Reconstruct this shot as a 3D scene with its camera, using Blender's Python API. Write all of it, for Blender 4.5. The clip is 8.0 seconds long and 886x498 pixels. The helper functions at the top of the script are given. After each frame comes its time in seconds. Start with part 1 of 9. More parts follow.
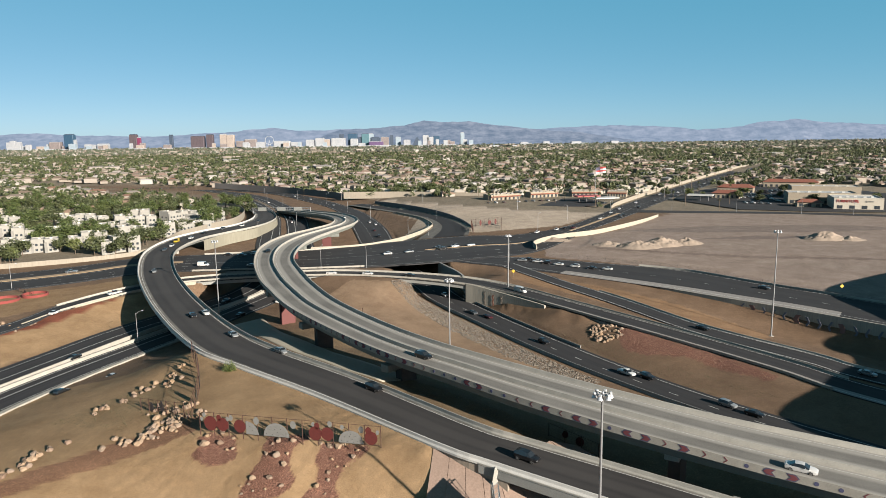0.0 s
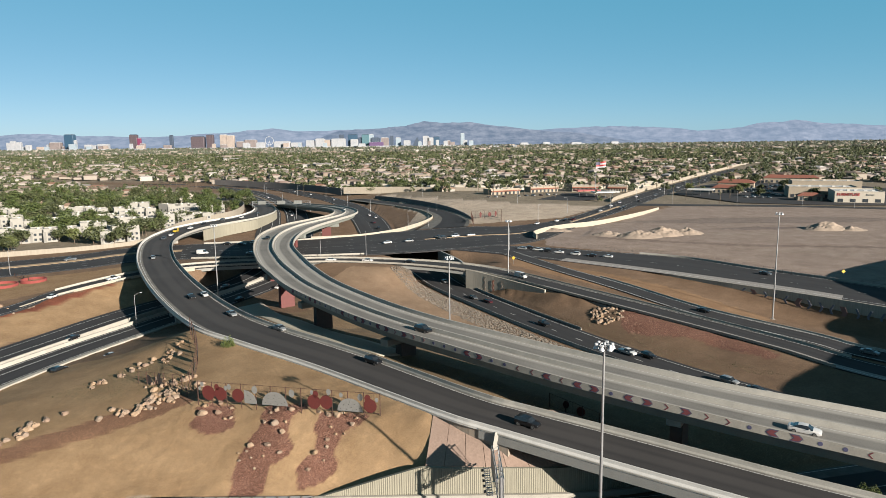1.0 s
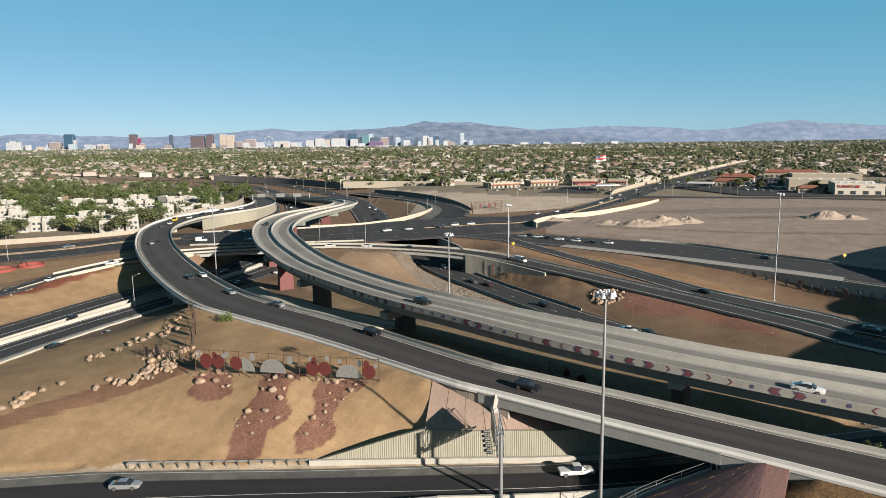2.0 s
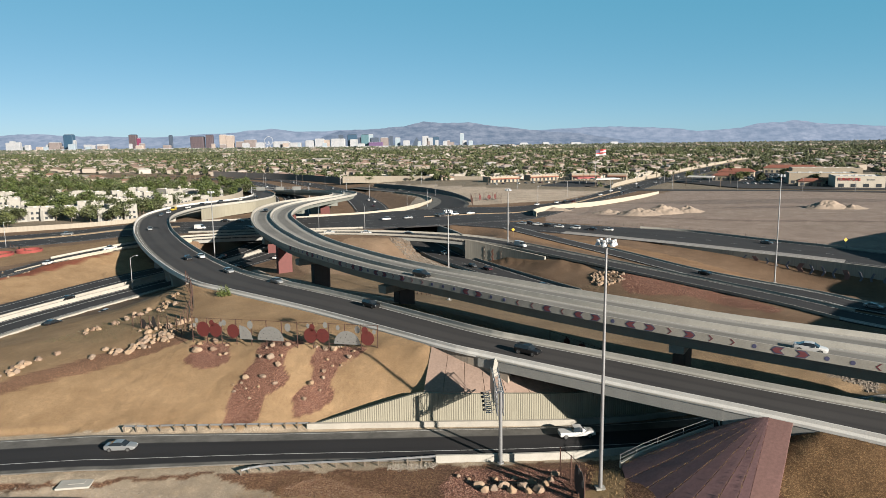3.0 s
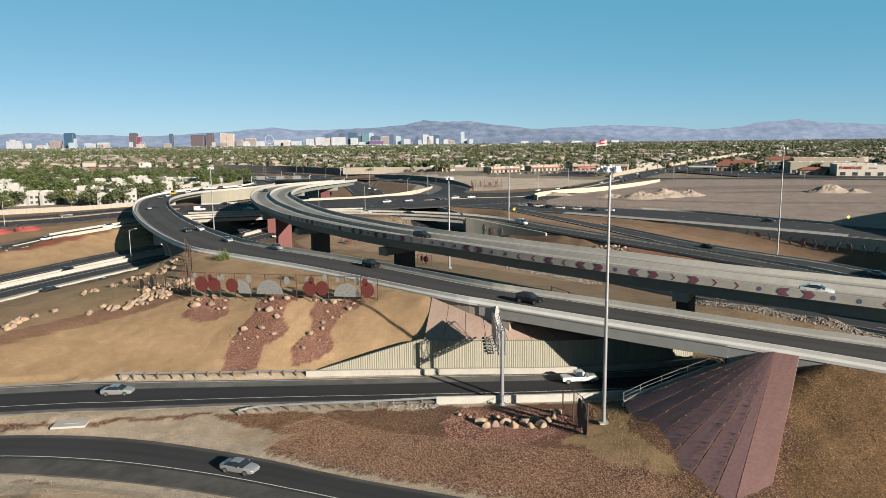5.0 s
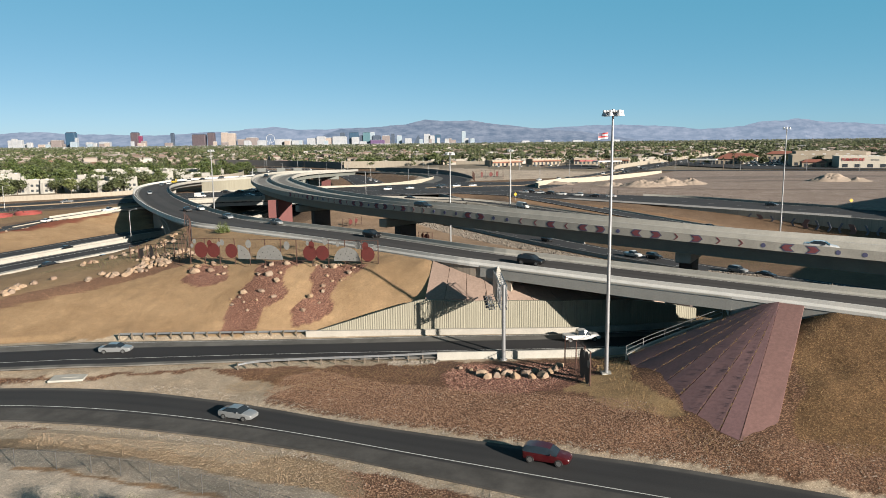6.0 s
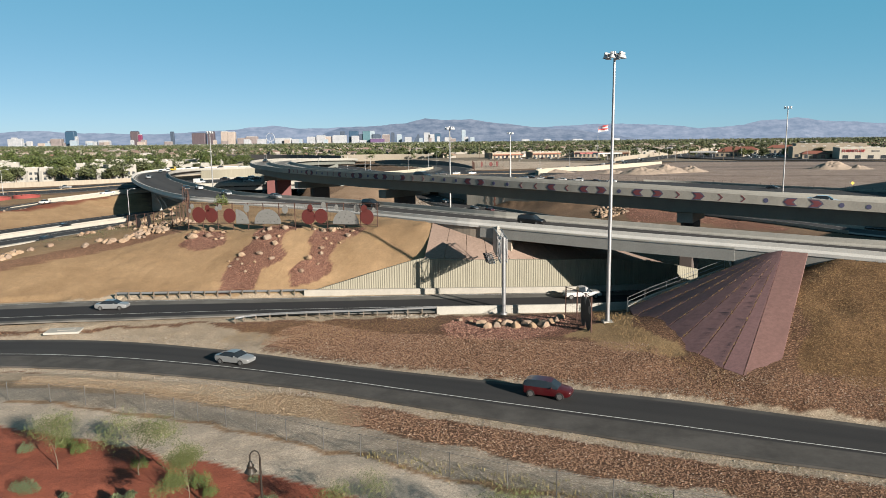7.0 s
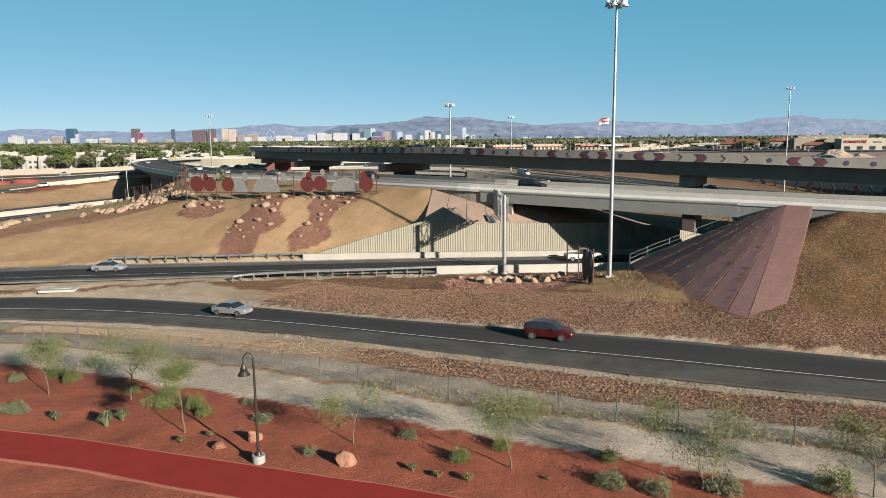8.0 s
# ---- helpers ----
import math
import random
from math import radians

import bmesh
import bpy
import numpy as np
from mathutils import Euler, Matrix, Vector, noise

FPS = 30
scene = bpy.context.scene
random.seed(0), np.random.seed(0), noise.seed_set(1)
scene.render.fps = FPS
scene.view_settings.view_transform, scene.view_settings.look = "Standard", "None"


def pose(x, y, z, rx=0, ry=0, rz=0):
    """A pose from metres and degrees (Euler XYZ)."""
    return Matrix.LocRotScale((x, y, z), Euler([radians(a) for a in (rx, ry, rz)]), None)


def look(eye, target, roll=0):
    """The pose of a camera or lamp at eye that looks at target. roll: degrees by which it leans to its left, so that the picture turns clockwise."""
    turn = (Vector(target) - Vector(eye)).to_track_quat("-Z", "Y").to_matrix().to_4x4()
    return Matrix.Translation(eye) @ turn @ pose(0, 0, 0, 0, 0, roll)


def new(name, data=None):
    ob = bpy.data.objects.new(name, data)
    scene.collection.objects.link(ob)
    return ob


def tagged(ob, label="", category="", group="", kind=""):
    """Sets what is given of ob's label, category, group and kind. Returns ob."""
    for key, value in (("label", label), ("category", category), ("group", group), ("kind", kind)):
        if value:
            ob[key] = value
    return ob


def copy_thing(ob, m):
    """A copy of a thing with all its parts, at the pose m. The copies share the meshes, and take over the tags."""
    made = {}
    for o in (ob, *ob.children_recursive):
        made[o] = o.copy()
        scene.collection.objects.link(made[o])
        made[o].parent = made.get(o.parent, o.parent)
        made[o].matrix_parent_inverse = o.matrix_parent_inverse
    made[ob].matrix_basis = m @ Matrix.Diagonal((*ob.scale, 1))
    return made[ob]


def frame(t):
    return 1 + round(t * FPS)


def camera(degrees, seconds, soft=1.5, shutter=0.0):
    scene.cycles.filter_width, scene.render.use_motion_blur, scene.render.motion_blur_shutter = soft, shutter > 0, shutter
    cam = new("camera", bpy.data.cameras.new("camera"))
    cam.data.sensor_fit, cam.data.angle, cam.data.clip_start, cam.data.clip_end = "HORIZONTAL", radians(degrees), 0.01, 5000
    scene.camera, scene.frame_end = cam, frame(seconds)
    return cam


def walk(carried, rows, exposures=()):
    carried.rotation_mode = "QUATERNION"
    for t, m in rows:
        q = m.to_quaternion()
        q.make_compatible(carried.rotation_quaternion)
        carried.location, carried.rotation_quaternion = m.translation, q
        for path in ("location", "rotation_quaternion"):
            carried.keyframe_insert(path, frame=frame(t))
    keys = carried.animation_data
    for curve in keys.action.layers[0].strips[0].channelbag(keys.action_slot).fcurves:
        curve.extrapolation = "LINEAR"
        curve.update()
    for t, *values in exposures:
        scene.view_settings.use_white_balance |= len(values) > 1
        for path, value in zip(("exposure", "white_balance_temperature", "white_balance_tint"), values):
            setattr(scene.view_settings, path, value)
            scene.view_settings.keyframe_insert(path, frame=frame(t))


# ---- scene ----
cam = camera(65.5, 8.0, soft=0.6)
METRES, EYE, TILT, LEAN, TURN = 48.3, 66.0, -9.3, 0.7, 0.0
ROWS = [
    (0.0, 0.0, 0.0, 0.0, 0.0, 0.0, -0.0),
    (0.5, 0.0008, 0.0086, -0.0681, 0.01, 0.07, -0.03),
    (1.0, 0.0003, 0.0167, -0.1381, -0.0, 0.14, -0.04),
    (1.5, 0.0005, 0.0252, -0.2081, -0.01, 0.18, -0.03),
    (3.0, 0.0039, 0.0523, -0.4154, -0.04, 0.33, -0.04),
    (3.5, 0.0049, 0.0604, -0.4825, -0.05, 0.39, -0.05),
    (3.85, 0.0045, 0.0668, -0.5295, -0.05, 0.41, -0.05),
    (4.0, 0.0041, 0.0682, -0.5420, -0.05, 0.41, -0.05),
    (4.15, 0.0035, 0.0688, -0.5480, -0.05, 0.40, -0.04),
    (4.5, 0.0026, 0.0691, -0.5491, -0.04, 0.33, -0.03),
    (4.7, 0.0026, 0.0705, -0.5630, -0.03, 0.33, -0.04),
    (5.3, 0.0030, 0.0800, -0.6430, 0.03, 0.35, -0.07),
    (6.0, 0.0035, 0.0904, -0.7379, 0.09, 0.37, -0.09),
    (6.5, 0.0026, 0.0971, -0.8068, 0.07, 0.37, -0.09),
    (7.0, 0.0046, 0.1066, -0.8756, 0.08, 0.36, -0.1),
    (7.5, 0.0069, 0.1179, -0.9435, 0.11, 0.33, -0.11),
    (8.0, 0.0071, 0.125, -0.9916, 0.14, 0.25, -0.09),
]
walk(cam, [(t, pose(0, 0, EYE, TILT, LEAN, TURN) @ pose(METRES * x, 1.29 * METRES * y, METRES * z, 90 + pitch, roll, yaw)) for t, x, y, z, yaw, pitch, roll in ROWS])

# ---- light and air ----
scene.view_settings.exposure = 1.62
SUN_EL, SUN_AZ = radians(17.3), math.atan2(0.68, -0.73)
world = bpy.data.worlds.new("sky")
scene.world = world
world.use_nodes = True
wn = world.node_tree
sky = wn.nodes.new("ShaderNodeTexSky")
sky.sky_type, sky.sun_disc = "NISHITA", False
sky.sun_elevation, sky.sun_rotation = SUN_EL, SUN_AZ
sky.altitude, sky.air_density, sky.dust_density, sky.ozone_density = 1500, 0.45, 1.0, 2.0
wn.nodes["Background"].inputs["Strength"].default_value = 0.05
tint = wn.nodes.new("ShaderNodeMix")
tint.data_type, tint.blend_type = "RGBA", "MULTIPLY"
tint.inputs[0].default_value, tint.inputs[7].default_value = 1.0, (0.93, 0.60, 0.45, 1.0)
wn.links.new(sky.outputs["Color"], tint.inputs[6])
air = wn.nodes.new("ShaderNodeMix")
air.data_type = "RGBA"
air.inputs[7].default_value = (0.6, 5.25, 7.7, 1.0)
depth = wn.nodes.new("ShaderNodeSeparateColor")
thin = wn.nodes.new("ShaderNodeMapRange")
thin.inputs["From Min"].default_value, thin.inputs["From Max"].default_value = 1.6, 3.4
thin.inputs["To Min"].default_value, thin.inputs["To Max"].default_value = 0.13, 0.35
wn.links.new(sky.outputs["Color"], depth.inputs[0])
wn.links.new(depth.outputs[2], thin.inputs["Value"])
wn.links.new(thin.outputs["Result"], air.inputs[0])
wn.links.new(tint.outputs[2], air.inputs[6])
wn.links.new(air.outputs[2], wn.nodes["Background"].inputs["Color"])
sun_data = bpy.data.lights.new("sun", "SUN")
sun_data.energy, sun_data.angle, sun_data.color = 5.0, radians(0.53), (1.0, 0.925, 0.825)
sun = new("sun", sun_data)
SUN_DIR = Vector((math.sin(SUN_AZ) * math.cos(SUN_EL), math.cos(SUN_AZ) * math.cos(SUN_EL), math.sin(SUN_EL)))
sun.matrix_world = look((60, -60, 90), Vector((60, -60, 90)) - SUN_DIR)


# ---- materials ----
def rgb(c):
    return (c[0], c[1], c[2], 1.0)


class Mat:
    """A node material with a small set of building blocks."""

    def __init__(self, name, rough=0.8, metal=0.0, spec=0.5):
        self.m = bpy.data.materials.new(name)
        self.m.use_nodes = True
        self.t = self.m.node_tree
        self.b = self.t.nodes["Principled BSDF"]
        self.b.inputs["Roughness"].default_value = rough
        self.b.inputs["Metallic"].default_value = metal
        self.b.inputs["Specular IOR Level"].default_value = spec
        self.co = self.t.nodes.new("ShaderNodeTexCoord").outputs["Object"]
        self.geo = self.t.nodes.new("ShaderNodeNewGeometry")

    def node(self, kind, **sets):
        n = self.t.nodes.new(kind)
        for k, v in sets.items():
            n.inputs[k].default_value = v
        return n

    def link(self, a, b):
        self.t.links.new(a, b)

    def noise(self, scale, detail=4.0, rough=0.55, co=None, squash=None):
        n = self.node("ShaderNodeTexNoise", Scale=scale, Detail=detail, Roughness=rough)
        src = co or self.geo.outputs["Position"]
        if squash:
            mp = self.node("ShaderNodeMapping")
            mp.inputs["Scale"].default_value = squash
            self.link(src, mp.inputs["Vector"])
            src = mp.outputs["Vector"]
        self.link(src, n.inputs["Vector"])
        return n.outputs["Fac"]

    def ramp(self, fac, stops):
        r = self.t.nodes.new("ShaderNodeValToRGB")
        e = r.color_ramp.elements
        while len(e) < len(stops):
            e.new(0.5)
        for el, (p, c) in zip(e, stops):
            el.position, el.color = p, rgb(c) if not isinstance(c, float) else (c, c, c, 1)
        self.link(fac, r.inputs["Fac"])
        return r.outputs["Color"]

    def mix(self, fac, a, b, mode="MIX"):
        n = self.t.nodes.new("ShaderNodeMix")
        n.data_type, n.blend_type = "RGBA", mode
        for sock, v in ((n.inputs[0], fac), (n.inputs[6], a), (n.inputs[7], b)):
            if isinstance(v, (int, float)):
                sock.default_value = v
            elif isinstance(v, tuple):
                sock.default_value = rgb(v)
            else:
                self.link(v, sock)
        return n.outputs[2]

    def color(self, c):
        # every base colour is scaled down alike, to deepen the shade through colour
        self.link(self.mix(1.0, c, (0.485, 0.475, 0.467), "MULTIPLY"), self.b.inputs["Base Color"])

    def bump(self, h, strength=0.3, distance=0.02):
        n = self.node("ShaderNodeBump", Strength=strength, Distance=distance)
        self.link(h, n.inputs["Height"])
        self.link(n.outputs["Normal"], self.b.inputs["Normal"])

    def attr(self, name, out="Color"):
        n = self.t.nodes.new("ShaderNodeAttribute")
        n.attribute_name = name
        return n.outputs[out]

    def uv(self):
        return self.t.nodes.new("ShaderNodeUVMap").outputs["UV"]

    def random(self):
        return self.t.nodes.new("ShaderNodeObjectInfo").outputs["Random"]


def plain(name, c, rough=0.7, metal=0.0, vary=0.18, scale=1.2, fine=14.0, bump=0.15, spec=0.5):
    """Base colour broken up by large stains and fine grain, with slight relief."""
    m = Mat(name, rough, metal, spec)
    big = m.noise(scale, 5)
    fin = m.noise(fine, 3)
    dark = tuple(v * (1 - vary) for v in c)
    lite = tuple(min(1.0, v * (1 + vary)) for v in c)
    col = m.ramp(big, [(0.3, dark), (0.7, lite)])
    col = m.mix(0.35, col, m.ramp(fin, [(0.3, tuple(v * 0.7 for v in c)), (0.7, tuple(min(1, v * 1.25) for v in c))]))
    m.color(col)
    if bump:
        m.bump(fin, bump, 0.03)
    return m.m


def asphalt(name, base, wheel, lanes, edge=None, single=False):
    """Road surface with wheel bands worn along each lane, oil stripes, patches and grain; u runs across the road."""
    m = Mat(name, 0.9, 0.0, 0.25)
    uv = m.uv()
    sep = m.t.nodes.new("ShaderNodeSeparateXYZ")
    m.link(uv, sep.inputs[0])
    mul = m.t.nodes.new("ShaderNodeMath")
    mul.operation = "MULTIPLY"
    mul.inputs[1].default_value = lanes
    m.link(sep.outputs["X"], mul.inputs[0])
    fr = m.t.nodes.new("ShaderNodeMath")
    fr.operation = "FRACT"
    m.link(mul.outputs[0], fr.inputs[0])
    k = [(0.0, base), (0.16, base), (0.3, wheel), (0.5, tuple(0.5 * (a + b) for a, b in zip(base, wheel))), (0.7, wheel), (0.86, base), (1.0, base)]
    if single:
        k = [(0.0, base), (0.24, base), (0.34, wheel), (0.43, tuple(v * 1.35 for v in wheel)), (0.56, tuple(v * 1.35 for v in wheel)), (0.64, wheel), (0.76, base), (1.0, base)]
    band = m.ramp(fr.outputs[0], k)
    mp = m.node("ShaderNodeMapping")
    mp.inputs["Scale"].default_value = (6.0, 0.035, 1.0)
    m.link(uv, mp.inputs["Vector"])
    st = m.node("ShaderNodeTexNoise", Scale=1.0, Detail=5.0)
    m.link(mp.outputs["Vector"], st.inputs["Vector"])
    col = m.mix(m.ramp(st.outputs["Fac"], [(0.35, 0.0), (0.65, 1.0)]), band, m.mix(0.15 if single else 0.5, band, base))
    big = m.noise(0.08, 5)
    col = m.mix(m.ramp(big, [(0.35, 0.0), (0.7, 0.35)]), col, tuple(v * (1.5 if base[0] < 0.2 else 0.9) for v in base))
    fin = m.noise(9.0, 4)
    col = m.mix(0.25, col, m.ramp(fin, [(0.3, tuple(v * 0.55 for v in base)), (0.7, tuple(v * 1.5 for v in base))]))
    if edge:
        sh = m.ramp(sep.outputs["X"], [(0.0, 1.0), (edge[0], 1.0), (edge[0] + 0.03, 0.0), (edge[1] - 0.03, 0.0), (edge[1], 1.0), (1.0, 1.0)])
        col = m.mix(sh, col, m.mix(m.ramp(m.noise(0.22, 6, 0.7), [(0.36, 0.0), (0.62, 1.0)]), edge[2], tuple(v * 0.55 for v in edge[2])))
    m.color(col)
    m.bump(fin, 0.12, 0.02)
    return m.m


M_ASPH = asphalt("asphalt_dark", (0.044, 0.043, 0.045), (0.023, 0.023, 0.026), 3)
M_ASPH_RAMP = asphalt("asphalt_ramp", (0.068, 0.063, 0.061), (0.024, 0.023, 0.025), 2, (0.13, 0.93, (0.33, 0.31, 0.28)))
M_ASPH_NEAR = asphalt("asphalt_near_road", (0.045, 0.044, 0.044), (0.022, 0.022, 0.024), 2, (0.06, 0.66, (0.125, 0.117, 0.107)))
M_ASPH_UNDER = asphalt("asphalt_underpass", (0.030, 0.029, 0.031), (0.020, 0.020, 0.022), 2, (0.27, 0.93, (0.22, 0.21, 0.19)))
M_DECK = asphalt("grooved_deck_concrete", (0.46, 0.44, 0.40), (0.075, 0.07, 0.065), 2, None, True)
M_GIRDER = plain("grey_green_girder", (0.25, 0.265, 0.235), 0.7, vary=0.12, scale=0.4, fine=5, bump=0.08)
M_CONC = plain("barrier_concrete", (0.50, 0.48, 0.425), 0.85, vary=0.16, scale=0.5, fine=6, bump=0.1)
M_CONC_GREY = plain("girder_concrete", (0.36, 0.36, 0.335), 0.85, vary=0.14, scale=0.4, fine=5, bump=0.1)
M_PARAPET = plain("parapet_concrete", (0.47, 0.44, 0.38), 0.85, vary=0.16, scale=0.4, fine=5, bump=0.1)
M_WHITE = plain("white_road_paint", (0.75, 0.75, 0.72), 0.7, vary=0.2, scale=2.0)
M_STEEL = plain("galvanised_steel", (0.45, 0.46, 0.47), 0.45, 0.6, vary=0.12)
M_RUST = plain("rusted_steel", (0.10, 0.045, 0.03), 0.85, 0.2, vary=0.35, scale=2.0)
M_REDWALL = plain("red_painted_concrete", (0.16, 0.045, 0.04), 0.8, vary=0.15)


# ---- geometry helpers ----
def mesh_object(name, verts, faces, material, parent=None, uvs=None, smooth=False):
    me = bpy.data.meshes.new(name)
    me.from_pydata([tuple(map(float, v)) for v in verts], [], [tuple(map(int, f)) for f in faces])
    if uvs is not None:
        lay = me.uv_layers.new(name="UVMap")
        for lp in me.loops:
            lay.data[lp.index].uv = uvs[lp.vertex_index]
    if smooth:
        for p in me.polygons:
            p.use_smooth = True
    for mm in material if isinstance(material, (list, tuple)) else (material,):
        me.materials.append(mm)
    ob = new(name, me)
    if parent is not None:
        ob.parent = parent
    return ob


def part(name, bm, material, parent, label=""):
    me = bpy.data.meshes.new(name)
    bm.to_mesh(me)
    bm.free()
    for mm in material if isinstance(material, (list, tuple)) else (material,):
        me.materials.append(mm)
    ob = new(name, me)
    if parent is not None:
        ob.parent = parent
    if label:
        ob["label"] = label
    return ob


def empty(name, x=0.0, y=0.0, z=0.0, rz=0.0):
    e = new(name)
    e.empty_display_size = 0.2
    e.matrix_world = pose(x, y, z, 0, 0, rz)
    return e


def add_box(bm, cx, cy, cz, sx, sy, sz, m=None, mat=0, bevel=0.0):
    r = bmesh.ops.create_cube(bm, size=1.0, matrix=(m or Matrix()) @ Matrix.Translation((cx, cy, cz)) @ Matrix.Diagonal((sx, sy, sz, 1)))
    fs = {f for v in r["verts"] for f in v.link_faces}
    for f in fs:
        f.material_index = mat
    if bevel:
        es = {e for v in r["verts"] for e in v.link_edges}
        bmesh.ops.bevel(bm, geom=list(es), offset=bevel, segments=1, affect="EDGES")


def add_tube(bm, a, b, r1, r2=None, n=8, mat=0, caps=True):
    a, b = Vector(a), Vector(b)
    d = b - a
    q = Vector((0, 0, 1)).rotation_difference(d).to_matrix().to_4x4()
    m = Matrix.Translation((a + b) / 2) @ q
    r = bmesh.ops.create_cone(bm, cap_ends=caps, segments=n, radius1=r1, radius2=r1 if r2 is None else r2, depth=d.length, matrix=m)
    for f in {f for v in r["verts"] for f in v.link_faces}:
        f.material_index = mat


def spline(ctrl, step=3.0):
    """Catmull-Rom through rows of numbers; even steps along the first two (three) columns."""
    c = np.array(ctrl, float)
    c = np.vstack([2 * c[0] - c[1], c, 2 * c[-1] - c[-2]])
    out = []
    for i in range(1, len(c) - 2):
        n = max(2, int(np.linalg.norm(c[i + 1, :2] - c[i, :2]) / step))
        for t in np.arange(n) / n:
            p0, p1, p2, p3 = c[i - 1 : i + 3]
            out.append(0.5 * (2 * p1 + (p2 - p0) * t + (2 * p0 - 5 * p1 + 4 * p2 - p3) * t * t + (3 * p1 - p0 - 3 * p2 + p3) * t**3))
    out.append(c[-2])
    return np.array(out)


class Road:
    """A road between two edge lines; each control row is left x, left y, right x, right y, height (of both edges, or left and right)."""

    def __init__(self, ctrl, step=3.0):
        s = spline(ctrl, step)
        self.L = np.column_stack([s[:, 0], s[:, 1], s[:, 4]])
        self.R = np.column_stack([s[:, 2], s[:, 3], s[:, -1]])
        a = self.R - self.L
        self.width = np.linalg.norm(a, axis=1)
        self.a = a / self.width[:, None]
        mid = (self.L + self.R) / 2
        self.mid = mid
        self.v = np.r_[0, np.cumsum(np.linalg.norm(np.diff(mid, axis=0), axis=1))]

    def at(self, ref, off, dz):
        p = self.L + (self.R - self.L) * ref + self.a * off
        p = p.copy()
        p[:, 2] += dz
        return p

    def place(self, v, ref=0.5, off=0.0, dz=0.0):
        """A point v metres along, and the heading there."""
        p = self.at(ref, off, dz)
        q = np.array([np.interp(v, self.v, p[:, k]) for k in range(3)])
        w = np.array([np.interp(v + 0.5, self.v, p[:, k]) for k in range(3)]) - np.array([np.interp(v - 0.5, self.v, p[:, k]) for k in range(3)])
        return Vector(q), math.atan2(w[1], w[0]), math.atan2(w[2], math.hypot(w[0], w[1]))

    def cut(self, i, j):
        r = Road(((0, 0, 1, 0, 0), (0, 9, 1, 9, 0)))
        r.L, r.R, r.a, r.width, r.mid, r.v = self.L[i:j], self.R[i:j], self.a[i:j], self.width[i:j], self.mid[i:j], self.v[i:j]
        return r

    def near(self, x, y):
        return int(np.argmin(np.hypot(self.mid[:, 0] - x, self.mid[:, 1] - y)))

    def between(self, p, q):
        i, j = sorted((self.near(*p), self.near(*q)))
        return self.cut(i, j + 1)

    def surface(self, name, material, parent=None, dz=0.0, thick=0.0, cols=(0.0, 1.0)):
        n, k = len(self.L), len(cols)
        rows = [self.at(c, 0, dz) for c in cols]
        verts = [rows[j][i] for i in range(n) for j in range(k)]
        uvs = [(c, self.v[i]) for i in range(n) for c in cols]
        faces = [(i * k + j, i * k + j + 1, (i + 1) * k + j + 1, (i + 1) * k + j) for i in range(n - 1) for j in range(k - 1)]
        if thick:
            b = len(verts)
            verts += [self.at(c, 0, dz - thick)[i] for i in range(n) for c in (0.0, 1.0)]
            uvs += [(c, self.v[i]) for i in range(n) for c in (0.0, 1.0)]
            for i in range(n - 1):
                faces += [(b + 2 * i, b + 2 * i + 2, b + 2 * i + 3, b + 2 * i + 1), (i * k, (i + 1) * k, b + 2 * i + 2, b + 2 * i), (i * k + k - 1, b + 2 * i + 1, b + 2 * i + 3, (i + 1) * k + k - 1)]
        return mesh_object(name, verts, faces, material, parent, uvs)

    def sweep(self, name, profile, material, parent=None, closed=True):
        """A section (ref, offset, dz) carried along the road."""
        n, k = len(self.L), len(profile)
        rows = [self.at(*p) for p in profile]
        verts = [rows[j][i] for i in range(n) for j in range(k)]
        m = k if closed else k - 1
        faces = [(i * k + j, i * k + (j + 1) % k, (i + 1) * k + (j + 1) % k, (i + 1) * k + j) for i in range(n - 1) for j in range(m)]
        if closed:
            faces += [tuple(range(k))[::-1], tuple((n - 1) * k + j for j in range(k))]
        ob = mesh_object(name, verts, faces, material, parent)
        bm = bmesh.new()
        bm.from_mesh(ob.data)
        bmesh.ops.recalc_face_normals(bm, faces=bm.faces)
        bm.to_mesh(ob.data)
        bm.free()
        return ob

    def line(self, name, ref, off, width, material, parent=None, dz=0.03, dash=None):
        p, q = self.at(ref, off - width / 2, dz), self.at(ref, off + width / 2, dz)
        verts, faces = [], []
        n = len(p)
        if dash is None:
            verts = [v for i in range(n) for v in (p[i], q[i])]
            faces = [(2 * i, 2 * i + 1, 2 * i + 3, 2 * i + 2) for i in range(n - 1)]
        else:
            on, gap = dash
            for s in np.arange(self.v[0], self.v[-1] - on, on + gap):
                b = len(verts)
                for d in (s, s + on):
                    for w in (p, q):
                        verts.append([np.interp(d, self.v, w[:, k]) for k in range(3)])
                faces.append((b, b + 1, b + 3, b + 2))
        return mesh_object(name, verts, faces, material, parent)


def barrier(ref, inward=1, h=1.0, foot=0.45):
    """Section of a concrete safety barrier whose outer face stands at the road's edge."""
    s = inward
    return [(ref, 0, -0.3), (ref, 0, h), (ref, s * 0.2, h), (ref, s * 0.28, h * 0.35), (ref, s * foot, 0.08), (ref, s * foot, -0.3)]


